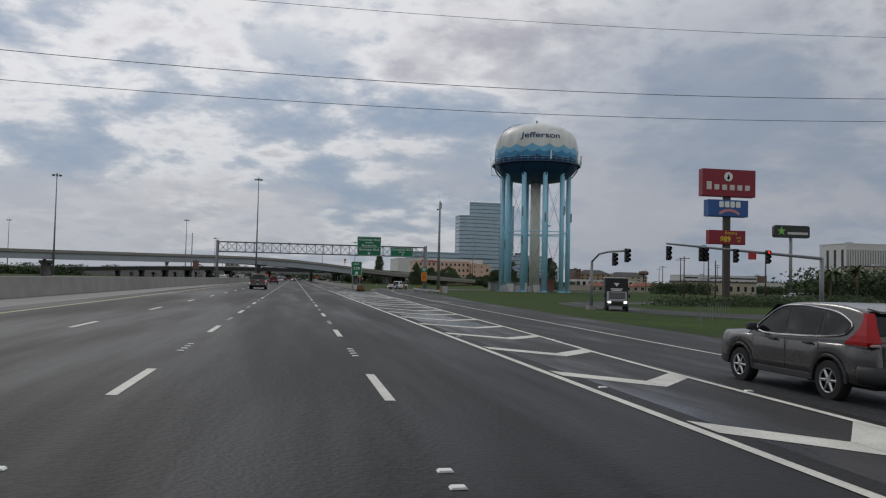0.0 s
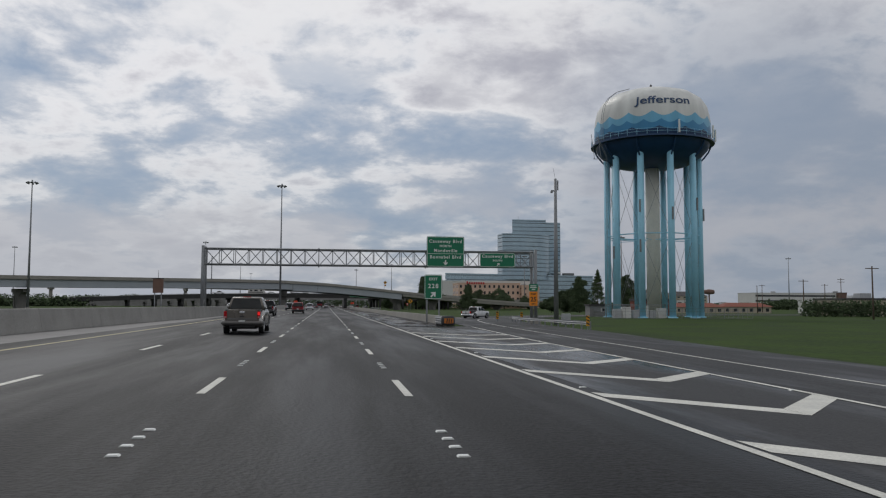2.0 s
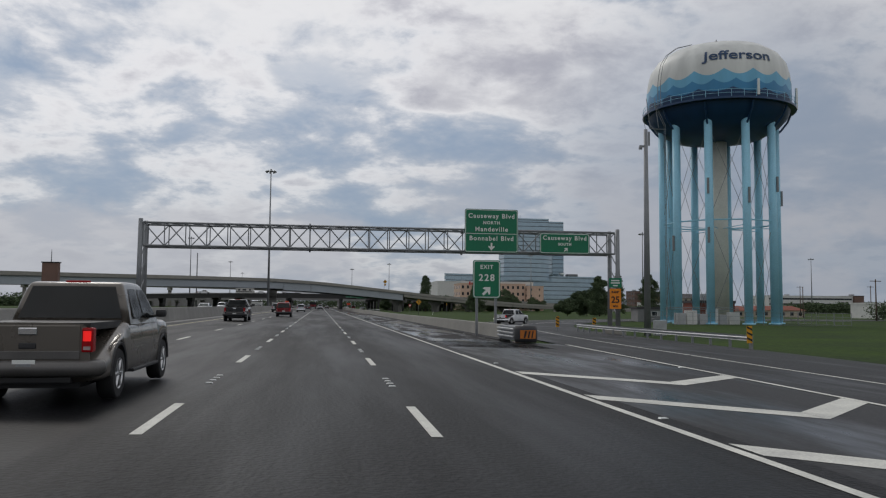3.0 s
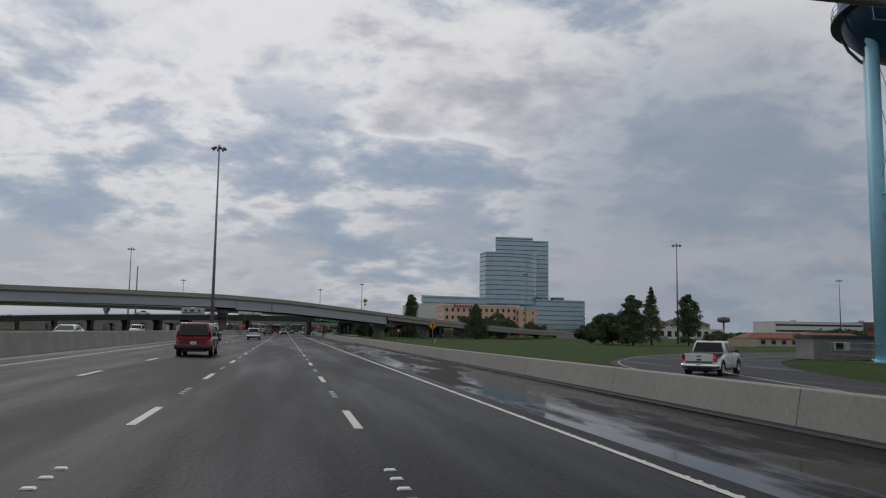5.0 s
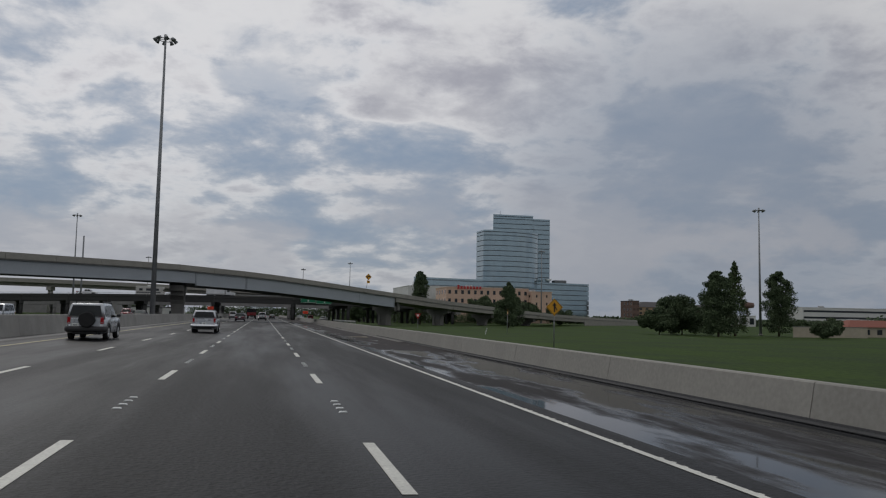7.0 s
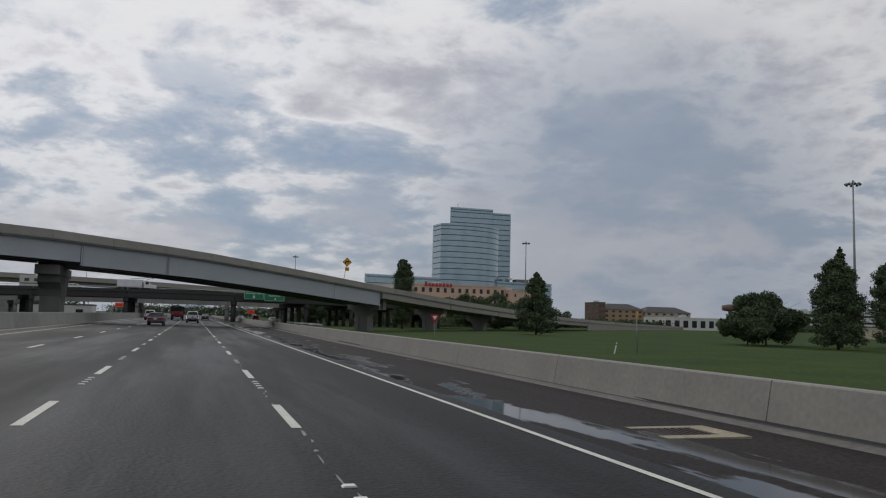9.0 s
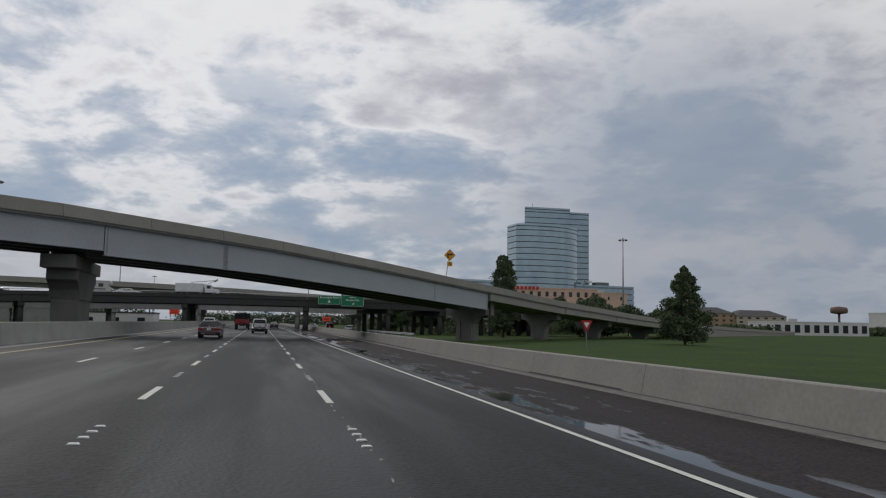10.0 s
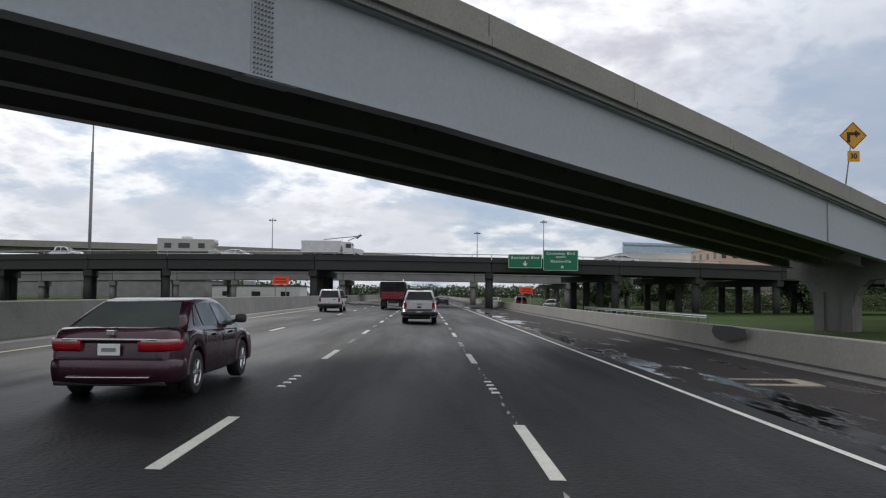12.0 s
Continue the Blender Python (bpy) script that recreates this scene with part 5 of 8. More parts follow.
def ramp_speed_sign():
    s = thing("ramp_speed_sign", (24.85, 139.3, 0), "orange ramp 25 speed plaque below a small green sign", "road sign")
    part("green_plate", rounded_rect(new_bm(), -0.55, 0.55, 3.3, 4.1, 0.05, -0.02, 0.0), M["sign_green"], s)
    bm = new_bm()
    for z, w in ((3.88, 0.36), (3.68, 0.40), (3.46, 0.2)):
        box(bm, -w, w, -0.026, -0.022, z - 0.05, z + 0.05)
    part("writing_bars", bm, M["sign_white"], s)
    part("orange_plate", rounded_rect(new_bm(), -0.5, 0.5, 1.5, 3.2, 0.06, -0.02, 0.0), M["ramp_orange"], s)
    lettering("letters", "25", 0.75, M["black"], s, face(0, -0.024, 2.25), depth=0.002, bold=0.02)
    lettering("letters", "RAMP", 0.26, M["black"], s, face(0, -0.024, 2.9), depth=0.002, bold=0.01)
    lettering("letters", "MPH", 0.22, M["black"], s, face(0, -0.024, 1.72), depth=0.002, bold=0.01)
    part("bracket", box(new_bm(), -0.06, 0.06, 0.0, 0.35, 1.8, 3.9), M["galv_dull"], s)


ramp_speed_sign()


def stripe_board(x, y, z0, group="hazard boards"):
    s = thing("hazard_board", (x, y, gz(x) - 0.05), "orange and black striped hazard marker board", "road sign", group)
    part("panel", box(new_bm(), -0.16, 0.16, -0.015, 0.01, z0, z0 + 0.95), M["sign_yellow"], s)
    bm = new_bm()
    for k in range(3):
        z = z0 + 0.08 + 0.3 * k
        prism(bm, [(-0.155, z + 0.16), (0.155, z - 0.06 + 0.06), (0.155, z + 0.13), (-0.155, z + 0.27)], -0.022, -0.016, "y")
    part("stripes", bm, M["black"], s)
    part("post", rod(new_bm(), (0, 0.03, 0), (0, 0.03, z0 + 0.9), 0.03, n=6), M["galv_dull"], s)


stripe_board(23.9, 116.5, 0.35)
stripe_board(22.0, 146.5, 0.4)
stripe_board(24.3, 143.0, 0.4)


def crash_cushion():
    s = thing("crash_cushion", (10.9, 115.6, gz(10.9)), "grey ribbed crash cushion with an orange nose at the barrier end", "crash cushion")
    for k in range(5):
        y = 0.35 + k * 0.75
        part("fender_panel", box(new_bm(), -0.52, 0.52, y, y + 0.72, 0.12, 0.86, bevel=0.05), M["galv_dull"], s)
        bm = new_bm()
        for z in (0.3, 0.5, 0.7):
            for sx in (-0.56, 0.56):
                rod(bm, (sx, y, z), (sx, y + 0.72, z), 0.06, n=6)
        part("corrugation", bm, M["galv"], s)
    part("nose", lathe(new_bm(), [(0.02, 0.05), (0.55, 0.05), (0.6, 0.25), (0.6, 0.7), (0.55, 0.9), (0.02, 0.9)], 20), M["dark_plastic"], s, "dark rounded plastic nose")
    bm = new_bm()
    for k in range(7):
        a, b = radians(-90 - 42 + 12 * k), radians(-90 - 42 + 12 * (k + 1))
        q = [(0.615 * math.cos(u), 0.615 * math.sin(u), z) for u, z in ((a, 0.26), (b, 0.26), (b, 0.69), (a, 0.69))]
        bm.faces.new([bm.verts.new(c) for c in q])
    bmesh.ops.remove_doubles(bm, verts=bm.verts, dist=0.001)
    face_o = part("nose_face", bm, M["nose_orange"], s, "faded orange reflective nose face")
    bm = new_bm()
    for k in range(3):
        a, b = radians(-90 - 24 + 18 * k), radians(-90 - 16 + 18 * k)
        bm.faces.new([bm.verts.new((0.622 * math.cos(u), 0.622 * math.sin(u), z)) for u, z in ((a, 0.30), (b, 0.30), (b + 0.12, 0.65), (a + 0.12, 0.65))])
    part("stripe", bm, M["black"], face_o)


M["nose_orange"] = material("faded_orange_plastic", (0.45, 0.14, 0.015), 0.6, vary=0.3, scale=4)
crash_cushion()


def guardrail(pts, label):
    s = thing("guardrail", (0, 0, 0), label, "guardrail", "guardrails")
    path = smooth_path([(x, y, gz(x)) for x, y in pts], 1.0)
    prof = [(0.0, 0.42), (0.07, 0.47), (0.0, 0.55), (0.0, 0.59), (0.07, 0.66), (0.0, 0.74), (-0.012, 0.74), (0.055, 0.66), (-0.012, 0.59), (-0.012, 0.55), (0.055, 0.47), (-0.012, 0.42)]
    part("rail", sweep(new_bm(), prof, path), M["galv"], s)
    post = finish("post", box(new_bm(), -0.06, 0.06, -0.08, 0.08, -0.2, 0.72), M["galv_dull"])
    d = sum((b - a).length for a, b in zip(path, path[1:]))
    for q in resample(path, max(2, int(d / 1.9))):
        part("post", post, None, s).location = (q.x + 0.12, q.y + 0.03, q.z)
    return s


guardrail([(24.2, 117), (23.6, 128), (23.4, 138), (24.0, 147)], "galvanised guardrail beside the exit ramp")
guardrail([(24.0, 397), (23.2, 410), (22.2, 424), (21.6, 436)], "galvanised guardrail near the overpass columns")


def work_sign(x, y):
    s = thing("roadwork_sign", (x, y, gz(x) - 0.05), "bright orange roadwork sign on posts above the barrier", "road sign", "roadwork signs")
    part("panel", rounded_rect(new_bm(), -0.75, 0.75, 2.15, 2.9, 0.05, -0.02, 0.02), M["sign_orange"], s)
    bm = new_bm()
    for z, w in ((2.66, 0.5), (2.40, 0.55)):
        box(bm, -w, w, -0.026, -0.022, z - 0.06, z + 0.06)
    part("writing_bars", bm, M["dark_orange"], s)
    for dx in (-0.5, 0.5):
        part("post", box(new_bm(), dx - 0.04, dx + 0.04, 0.02, 0.1, 0, 2.8), M["galv_dull"], s)


M["dark_orange"] = material("dark_orange_ink", (0.25, 0.03, 0.01), 0.5)
work_sign(-13.1, 407.0)
work_sign(12.55, 425.0)

# ---- roadside business signs and signals ----


def pylon_sign():
    s = thing("motel_pylon_sign", (56.4, 85.3, -0.83), "brown pylon with red motel board, blue restaurant board and price board", "pylon sign")
    part("pole", box(new_bm(), -0.42, 0.42, -0.3, 0.3, 0, 15.2, bevel=0.05), M["pylon_brown"], s)
    o = part("motel_board", box(new_bm(), -3.75, 3.85, -0.55, 0.55, 14.4, 18.0, bevel=0.06), M["board_red"], s, "dark red motel board")
    bm = new_bm()
    lathe(bm, [(0.55, 0), (0.62, 0), (0.62, 0.02), (0.55, 0.02)], 24)
    for v in bm.verts:
        v.co = Vector((v.co.x - 0.1, -0.57 - v.co.z, 17.0 + v.co.y))
    prism(bm, [(-0.3, 16.7), (-0.1, 17.4), (0.1, 17.0), (0.15, 17.4), (0.0, 16.6)], -0.59, -0.56, "y")
    part("emblem", bm, M["sign_white"], o)
    for k in range(6):
        part("name_shape", box(new_bm(), -3.2 + k * 1.1, -2.5 + k * 1.1, -0.59, -0.56, 15.25, 15.95 + (0.35 if k == 0 else 0), bevel=0.01), M["board_pale"], o)
    o = part("restaurant_board", box(new_bm(), -2.95, 2.75, -0.65, 0.65, 11.75, 13.95, bevel=0.06), M["board_blue"], s, "blue restaurant board")
    for k in range(4):
        part("name_shape", rounded_rect(new_bm(), -1.45 + k * 0.8, -0.8 + k * 0.8, 12.95, 13.75, 0.16, -0.69, -0.66), M["sign_white"], o)
    arc = [math.pi * (0.5 + (k - 6) / 12 * 0.42) for k in range(13)]
    bm = prism(new_bm(), [(2.5 * math.cos(a), 10.25 + 2.5 * math.sin(a)) for a in arc] + [(2.15 * math.cos(a), 10.25 + 2.15 * math.sin(a)) for a in arc[::-1]], -0.70, -0.66, "y")
    part("scroll", bm, M["scroll_pink"], o)
    o = part("price_board", box(new_bm(), -2.7, 2.5, -0.45, 0.45, 8.1, 9.95, bevel=0.05), M["board_red"], s, "dark red price board with yellow letters")
    lettering("letters", "Rooms", 0.62, M["yellow_ink"], o, face(0.4, -0.47, 9.6), depth=0.004)
    lettering("letters", "$89", 1.0, M["yellow_ink"], o, face(-0.4, -0.47, 8.75), depth=0.004, bold=0.02)
    lettering("letters", "and", 0.42, M["yellow_ink"], o, face(1.5, -0.47, 9.0), depth=0.004)
    lettering("letters", "up", 0.42, M["yellow_ink"], o, face(1.5, -0.47, 8.6), depth=0.004)


M["pylon_brown"] = material("brown_steel", (0.06, 0.045, 0.04), 0.6, vary=0.2)
M["board_red"] = material("dark_red_board", (0.24, 0.008, 0.024), 0.4, vary=0.1, scale=0.5)
M["board_blue"] = material("blue_board", (0.02, 0.09, 0.30), 0.4, vary=0.1, scale=0.5)
M["board_pale"] = material("pale_board_shape", (0.62, 0.56, 0.55), 0.5)
M["scroll_pink"] = material("pink_scroll", (0.55, 0.22, 0.25), 0.5)
M["yellow_ink"] = material("yellow_ink", (0.75, 0.55, 0.03), 0.5)
M["board_dark"] = material("dark_green_board", (0.022, 0.03, 0.026), 0.4)
M["lime"] = material("lime_shape", (0.22, 0.55, 0.10), 0.5)
pylon_sign()


def hotel_sign():
    s = thing("hotel_sign", (147.0, 205.0, -0.83), "dark rounded hotel board with green star on a pole", "pylon sign")
    part("pole", rod(new_bm(), (0, 0, 0), (0, 0, 12.6), 0.35, n=10), M["galv_dull"], s)
    o = part("board", rounded_rect(new_bm(), -4.1, 4.2, 12.4, 15.0, 0.5, -0.4, 0.4), M["board_dark"], s)
    star = [((1.0 if k % 2 == 0 else 0.4) * math.sin(math.pi * k / 5) - 2.4, 13.75 + (1.0 if k % 2 == 0 else 0.4) * math.cos(math.pi * k / 5)) for k in range(10)]
    part("star_shape", prism(new_bm(), star, -0.44, -0.41, "y"), M["lime"], o)
    part("name_shape", box(new_bm(), -1.0, 3.7, -0.44, -0.41, 13.1, 13.6), M["board_pale"], o)
    s.scale = (1.43, 1.43, 1.43)


hotel_sign()


def signal_head(parent, x, y, z, lit=0, rz=0.0):
    h = part("signal_head", box(new_bm(), -0.17, 0.17, -0.1, 0.12, -0.55, 0.55, bevel=0.03), M["black"], parent, "black three-lamp signal head")
    h.matrix_basis = pose(x, y, z, 0, 0, rz)
    for k, dz in enumerate((0.35, 0.0, -0.35)):
        bm = new_bm()
        rod(bm, (0, -0.1, dz), (0, -0.32, dz + 0.03), 0.15, 0.15, n=12, caps=False)
        part("visor", bm, M["black"], h)
        part("lens", rod(new_bm(), (0, -0.1, dz), (0, -0.13, dz), 0.12, n=12), M["signal_red"] if k == lit else M["dark_plastic"], h)


def signal_mast_small():
    s = thing("traffic_signal", (27.8, 59.6, gz(27.8) - 0.05), "grey signal mast arm with two black traffic lights", "traffic light", "traffic lights")
    part("pole", rod(new_bm(), (0, 0, 0), (0, 0, 4.5), 0.16, 0.13, n=12), M["galv_dull"], s)
    arm = [(0, 0, 4.5), (-0.15, -2.2, 5.15), (-0.4, -5.0, 5.25), (-1.0, -10.5, 5.15)]
    bm = new_bm()
    for a, b in zip(arm, arm[1:]):
        rod(bm, a, b, 0.10, 0.085, n=10)
    part("mast_arm", bm, M["galv_dull"], s)
    part("footing", box(new_bm(), -0.4, 0.4, -0.4, 0.4, 0, 0.35, bevel=0.03), M["concrete"], s)
    signal_head(s, -0.5, -6.5, 4.55, -1, 25)
    signal_head(s, -1.2, -10.7, 4.75, -1, 25)


def signal_mast_large():
    s = thing("traffic_signal", (44.1, 49.0, -0.83), "long grey signal mast arm with four black traffic lights", "traffic light", "traffic lights")
    part("pole", rod(new_bm(), (0, 0, 0), (0, 0, 5.1), 0.2, 0.17, n=12), M["galv_dull"], s)
    part("mast_arm", rod(new_bm(), (0, 0, 5.05), (-15.3, -2.5, 5.75), 0.14, 0.07, n=10), M["galv_dull"], s)
    for d, lit in ((-15.2, -1), (-12.2, -1), (-11.8, -1), (-8.93, -1), (-5.75, 0)):
        signal_head(s, d, d * 0.164 - 0.2, 5.0, lit)
    part("street_plate", box(new_bm(), -7.6, -6.9, -1.35, -1.31, 4.75, 5.3), M["stop_red"], s)


signal_mast_small()
signal_mast_large()

# power lines over the road between poles on either side
def power_line():
    s = thing("power_line", (0, 0, 0), "thin dark overhead power cables crossing the road between poles", "power line")
    M["wood_pole"] = material("weathered_pole_wood", (0.12, 0.09, 0.07), 0.9, vary=0.3, scale=1, fine=12)
    for x, y in ((-90, 48.0), (110, 47.0)):
        part("pole", rod(new_bm(), (x, y, gz(x) - 0.1), (x, y, 33.0), 0.3, 0.18, n=10), M["wood_pole"], s)
        part("cross_arm", box(new_bm(), x - 0.08, x + 0.08, y - 10.0, y + 12.5, 18.6, 18.9), M["wood_pole"], s)
    for y0, a, z0, b, c in ((47.55, -0.012, 14.46, -0.003, 0.0006), (38.74, -0.0065, 14.18, -0.0067, 0.0008), (59.1, -0.017, 25.57, -0.006, 0.0005)):
        way = [(x, y0 + a * x, z0 + b * x + c * x * x) for x in (-90 + 4.0 * k for k in range(51))]
        part("cable", sweep(new_bm(), [(-0.02, 0.0), (0.0, -0.02), (0.02, 0.0), (0.0, 0.02)], way), M["black"], s)


power_line()

# ---- frontage road, shrubs and service things ----
front = solid("side_road", ribbon(new_bm(), smooth_path([(320, 6, 0), (140, 24, 0), (70, 30, 0), (45, 38, 0), (33, 48, 0), (29.5, 60, 0), (30.6, 75, 0), (33.5, 85, 0), (45, 94, 0), (82, 100, 0), (300, 110, 0)]), smooth_path([(320, 16, 0), (140, 34, 0), (72, 41, 0), (54, 47, 0), (42, 54, 0), (37, 62, 0), (37.2, 74, 0), (41, 82, 0), (51, 88, 0), (84, 92, 0), (300, 101, 0)]), 120, -0.03), M["ramp_asphalt"], "grey asphalt frontage road round a planted island", "road")
lot = solid("parking_lot", ribbon(new_bm(), smooth_path([(90, 150, 0), (330, 170, 0)]), smooth_path([(90, 120, 0), (330, 120, 0)]), 12, -0.03), M["ramp_asphalt"], "asphalt parking lot", "parking lot")


def brown_cabinet():
    s = thing("brown_cabinet", (-15.56, 125.6, gz(-15.5)), "faded brown sign cabinet on two posts behind the median barrier", "cabinet")
    part("panel", box(new_bm(), -0.46, 0.46, -0.2, 0.2, 2.3, 3.65, bevel=0.03), M["cabinet_brown"], s)
    part("cap", box(new_bm(), -0.50, 0.50, -0.24, 0.24, 3.65, 3.71, bevel=0.01), M["dark_plastic"], s)
    part("antenna", rod(new_bm(), (0, 0, 3.7), (0, 0, 4.45), 0.03, 0.015, n=6), M["galv_dull"], s)
    for dx in (-0.3, 0.3):
        part("post", rod(new_bm(), (dx, 0, 0), (dx, 0, 2.35), 0.05, n=8), M["galv_dull"], s)


M["cabinet_brown"] = material("faded_brown_paint", (0.17, 0.10, 0.075), 0.7, vary=0.25, scale=1.5, fine=20)
brown_cabinet()

# ---- trees ----


def leaf_mesh(name, pts, size, seed, mat):
    """Many small bent leaf clumps round the given centres."""
    rng = np.random.default_rng(seed)
    n = len(pts)
    a = rng.normal(size=(n, 3))
    a /= np.linalg.norm(a, axis=1)[:, None]
    b = np.cross(a, rng.normal(size=(n, 3)))
    b /= np.linalg.norm(b, axis=1)[:, None]
    c = np.cross(a, b)
    s = size * rng.uniform(0.6, 1.4, (n, 1))
    v = np.stack([pts - a * s, pts + b * s * 0.55 + c * s * 0.2, pts + a * s, pts - b * s * 0.55 + c * s * 0.2], 1).reshape(-1, 3)
    q = np.arange(4 * n).reshape(-1, 4)
    faces = np.concatenate([q[:, [0, 1, 2]], q[:, [0, 2, 3]]])
    me = bpy.data.meshes.new(name)
    me.from_pydata(v.tolist(), [], faces.tolist())
    me.materials.append(mat)
    return me


def tree(x, y, h, r, kind, seed, label, mat="leaf", n=3200, base=None, leaf=0.20, blunt=False):
    n = int(n * 4.2)
    rng = np.random.default_rng(seed)
    g = gz(x) - 0.08 - dip(x, y) if base is None else base
    t = thing("tree", (x, y, g), label, "tree", "trees by the highway")
    bm = new_bm()
    rod(bm, (0, 0, 0), (0.1, 0.05, h * 0.45), 0.035 * h * 0.5, 0.02 * h * 0.5, n=9)
    rod(bm, (0.1, 0.05, h * 0.45), (0, 0, h * 0.93), 0.02 * h * 0.5, 0.03, n=7)
    ends = []
    for k in range(26):
        f = rng.uniform(0.12, 0.88)
        a = rng.uniform(0, 6.283)
        if kind == "cone":
            rr = r * min(1.0, (1 - f) * 1.4) ** 0.85 * rng.uniform(0.7, 1.08)
            e = (rr * math.cos(a), rr * math.sin(a), h * f + rr * 0.25)
        else:
            rr = r * math.sqrt(max(0.05, 1 - (2 * f - 1.0) ** 2)) * rng.uniform(0.6, 0.95)
            e = (rr * math.cos(a), rr * math.sin(a), h * (0.2 + 0.75 * f))
        z0 = h * (f * 0.8 if kind == "cone" else 0.25 + 0.3 * f)
        rod(bm, (0, 0, z0), e, 0.012 * h * 0.5, 0.02, n=5)
        ends.append(e)
    part("trunk", bm, M["bark"], t, "brown trunk with limbs")
    P = []
    if kind == "cone":
        # ragged sprays of foliage round the limbs, narrowing to a point
        m = 190
        fc = rng.uniform(0.06, 0.97, m) ** 0.9
        ac = rng.uniform(0, 2 * np.pi, m)
        ec = r * np.minimum(1, (1 - fc) * 1.75) ** 0.75 * np.minimum(1, (fc + 0.10) * 4) ** 0.5
        if blunt:
            ec = r * np.sqrt(np.maximum(0.02, 1 - ((fc - 0.36) / 0.63) ** 2))
        uc = ec * rng.uniform(0.30, 0.86, m)
        cen = np.stack([uc * np.cos(ac), uc * np.sin(ac), h * fc], 1)
        w = rng.integers(0, m, n)
        d = rng.normal(size=(n, 3))
        d /= np.linalg.norm(d, axis=1)[:, None]
        size = (0.27 * ec[w] + 0.15)[:, None] * rng.uniform(0.35, 1.0, (n, 1))
        P = cen[w] + d * size * np.array([1.1, 1.1, 0.75])
        spire = rng.uniform(0.0, 1.0, n // 12)
        if not blunt:
            P[:n // 12] = np.stack([rng.normal(0, 0.10 * r, n // 12) * (1.05 - spire), rng.normal(0, 0.10 * r, n // 12) * (1.05 - spire), h * (0.75 + 0.25 * spire)], 1)
        P[:, 2] = np.maximum(P[:, 2], 0.2)
    else:
        m = 52
        cen = []
        for k in range(m):
            d = rng.normal(size=3)
            d /= np.linalg.norm(d)
            u = rng.uniform(0.35, 0.86)
            cen.append((d[0] * r * u, d[1] * r * u, h * 0.49 + d[2] * h * 0.45 * u))
        cen = np.array(cen)
        w = rng.integers(0, m, n)
        d = rng.normal(size=(n, 3))
        d /= np.linalg.norm(d, axis=1)[:, None]
        P = cen[w] + d * (r * 0.25 * rng.uniform(0.5, 1.0, (n, 1))) * np.array([1, 1, 0.8])
        P[:, 2] = np.maximum(P[:, 2], 0.15)
    part("crown", leaf_mesh("crown", P, leaf * (1 if kind == "cone" else 1.2), seed + 7, M[mat]), None, t, "dense green crown")
    return t


CY = "dark green tall cypress tree standing in grass"
tree(45.4, 418.7, 16.0, 3.0, "cone", 11, CY, n=3400, blunt=True)
tree(59.4, 376.6, 11.3, 3.7, "cone", 12, CY, n=4200)
tree(109.3, 357.5, 17.8, 3.4, "cone", 13, "tall sparse light green cypress tree", "leaf_light", n=2200)
tree(98.1, 346.5, 14.6, 4.2, "cone", 14, "broad dark green oval tree beside a cypress", n=6000, blunt=True)
tree(122.4, 359.4, 16.0, 4.2, "cone", 15, CY, n=4600, blunt=True)
tree(100.3, 366.0, 10.1, 7.6, "round", 16, "dark round spreading oak tree", n=7500)
tree(90.0, 358.0, 7.2, 4.8, "round", 17, "low dark bushy tree", n=5000)
tree(119.0, 338.0, 4.9, 3.9, "round", 18, "low round dark bush in the grass", n=2500)
for k, (x, y, h, r) in enumerate(((70, 440, 9, 6), (82, 452, 8, 6), (96, 470, 9, 7), (60, 455, 9, 5.5), (40, 462, 8, 5), (112, 480, 8, 6), (34, 476, 9, 6), (52, 478, 9, 6), (88, 500, 13.4, 6.0), (99.5, 500, 13.2, 6.5), (83, 497, 11.6, 4.5))):
    tree(x, y, h, r, "round", 40 + k, "dark green tree behind the flyover columns", n=1800, leaf=0.26)


def thicket(name, boxes, n, size, seed, label, mat="leaf"):
    """Far woods and hedges: one mass of leaf clumps with an uneven top."""
    rng = np.random.default_rng(seed)
    out = []
    for x0, y0, x1, y1, h, dep in boxes:
        m = int(n * math.hypot(x1 - x0, y1 - y0) / 100)
        t = rng.uniform(0, 1, m)
        hh = h * (0.55 + 0.3 * np.sin(t * 37 + seed) ** 2 + 0.25 * np.sin(t * 91 + 2) ** 2)
        z = hh * rng.uniform(0.02, 1, m) ** 0.8
        out.append(np.stack([x0 + (x1 - x0) * t + rng.normal(0, dep * 0.3, m), y0 + (y1 - y0) * t + rng.uniform(0, dep, m), z - 0.8], 1))
    me = leaf_mesh(name, np.concatenate(out), size, seed, M[mat])
    return tagged(new(name, me), label, "trees", kind="stuff")


thicket("far_woods", [(150, 560, 420, 620, 4.0, 10), (420, 620, 900, 560, 9, 20), (250, 470, 420, 440, 6, 8), (-420, 640, -60, 690, 9, 14), (-700, 560, -420, 640, 12, 20), (-60, 900, 130, 900, 9, 14), (-430, 340, -250, 400, 6.5, 8), (-250, 400, -110, 430, 5.5, 7), (300, 330, 520, 260, 6, 8), (520, 260, 800, 120, 10, 15)], 6500, 0.75, 5, "dark far treeline along the horizon")
thicket("hedge", [(44, 78, 68, 82, 1.3, 3), (60, 90, 88, 96, 1.6, 3), (62, 70, 84, 72, 1.2, 2)], 20000, 0.13, 6, "low clipped green hedge shrubs round the sign")
thicket("roadside_shrubs", [(96, 124, 135, 120, 6.5, 6), (132, 122, 210, 112, 10.5, 10)], 18000, 0.38, 8, "dark dense shrubs and trees beside the parking lot")
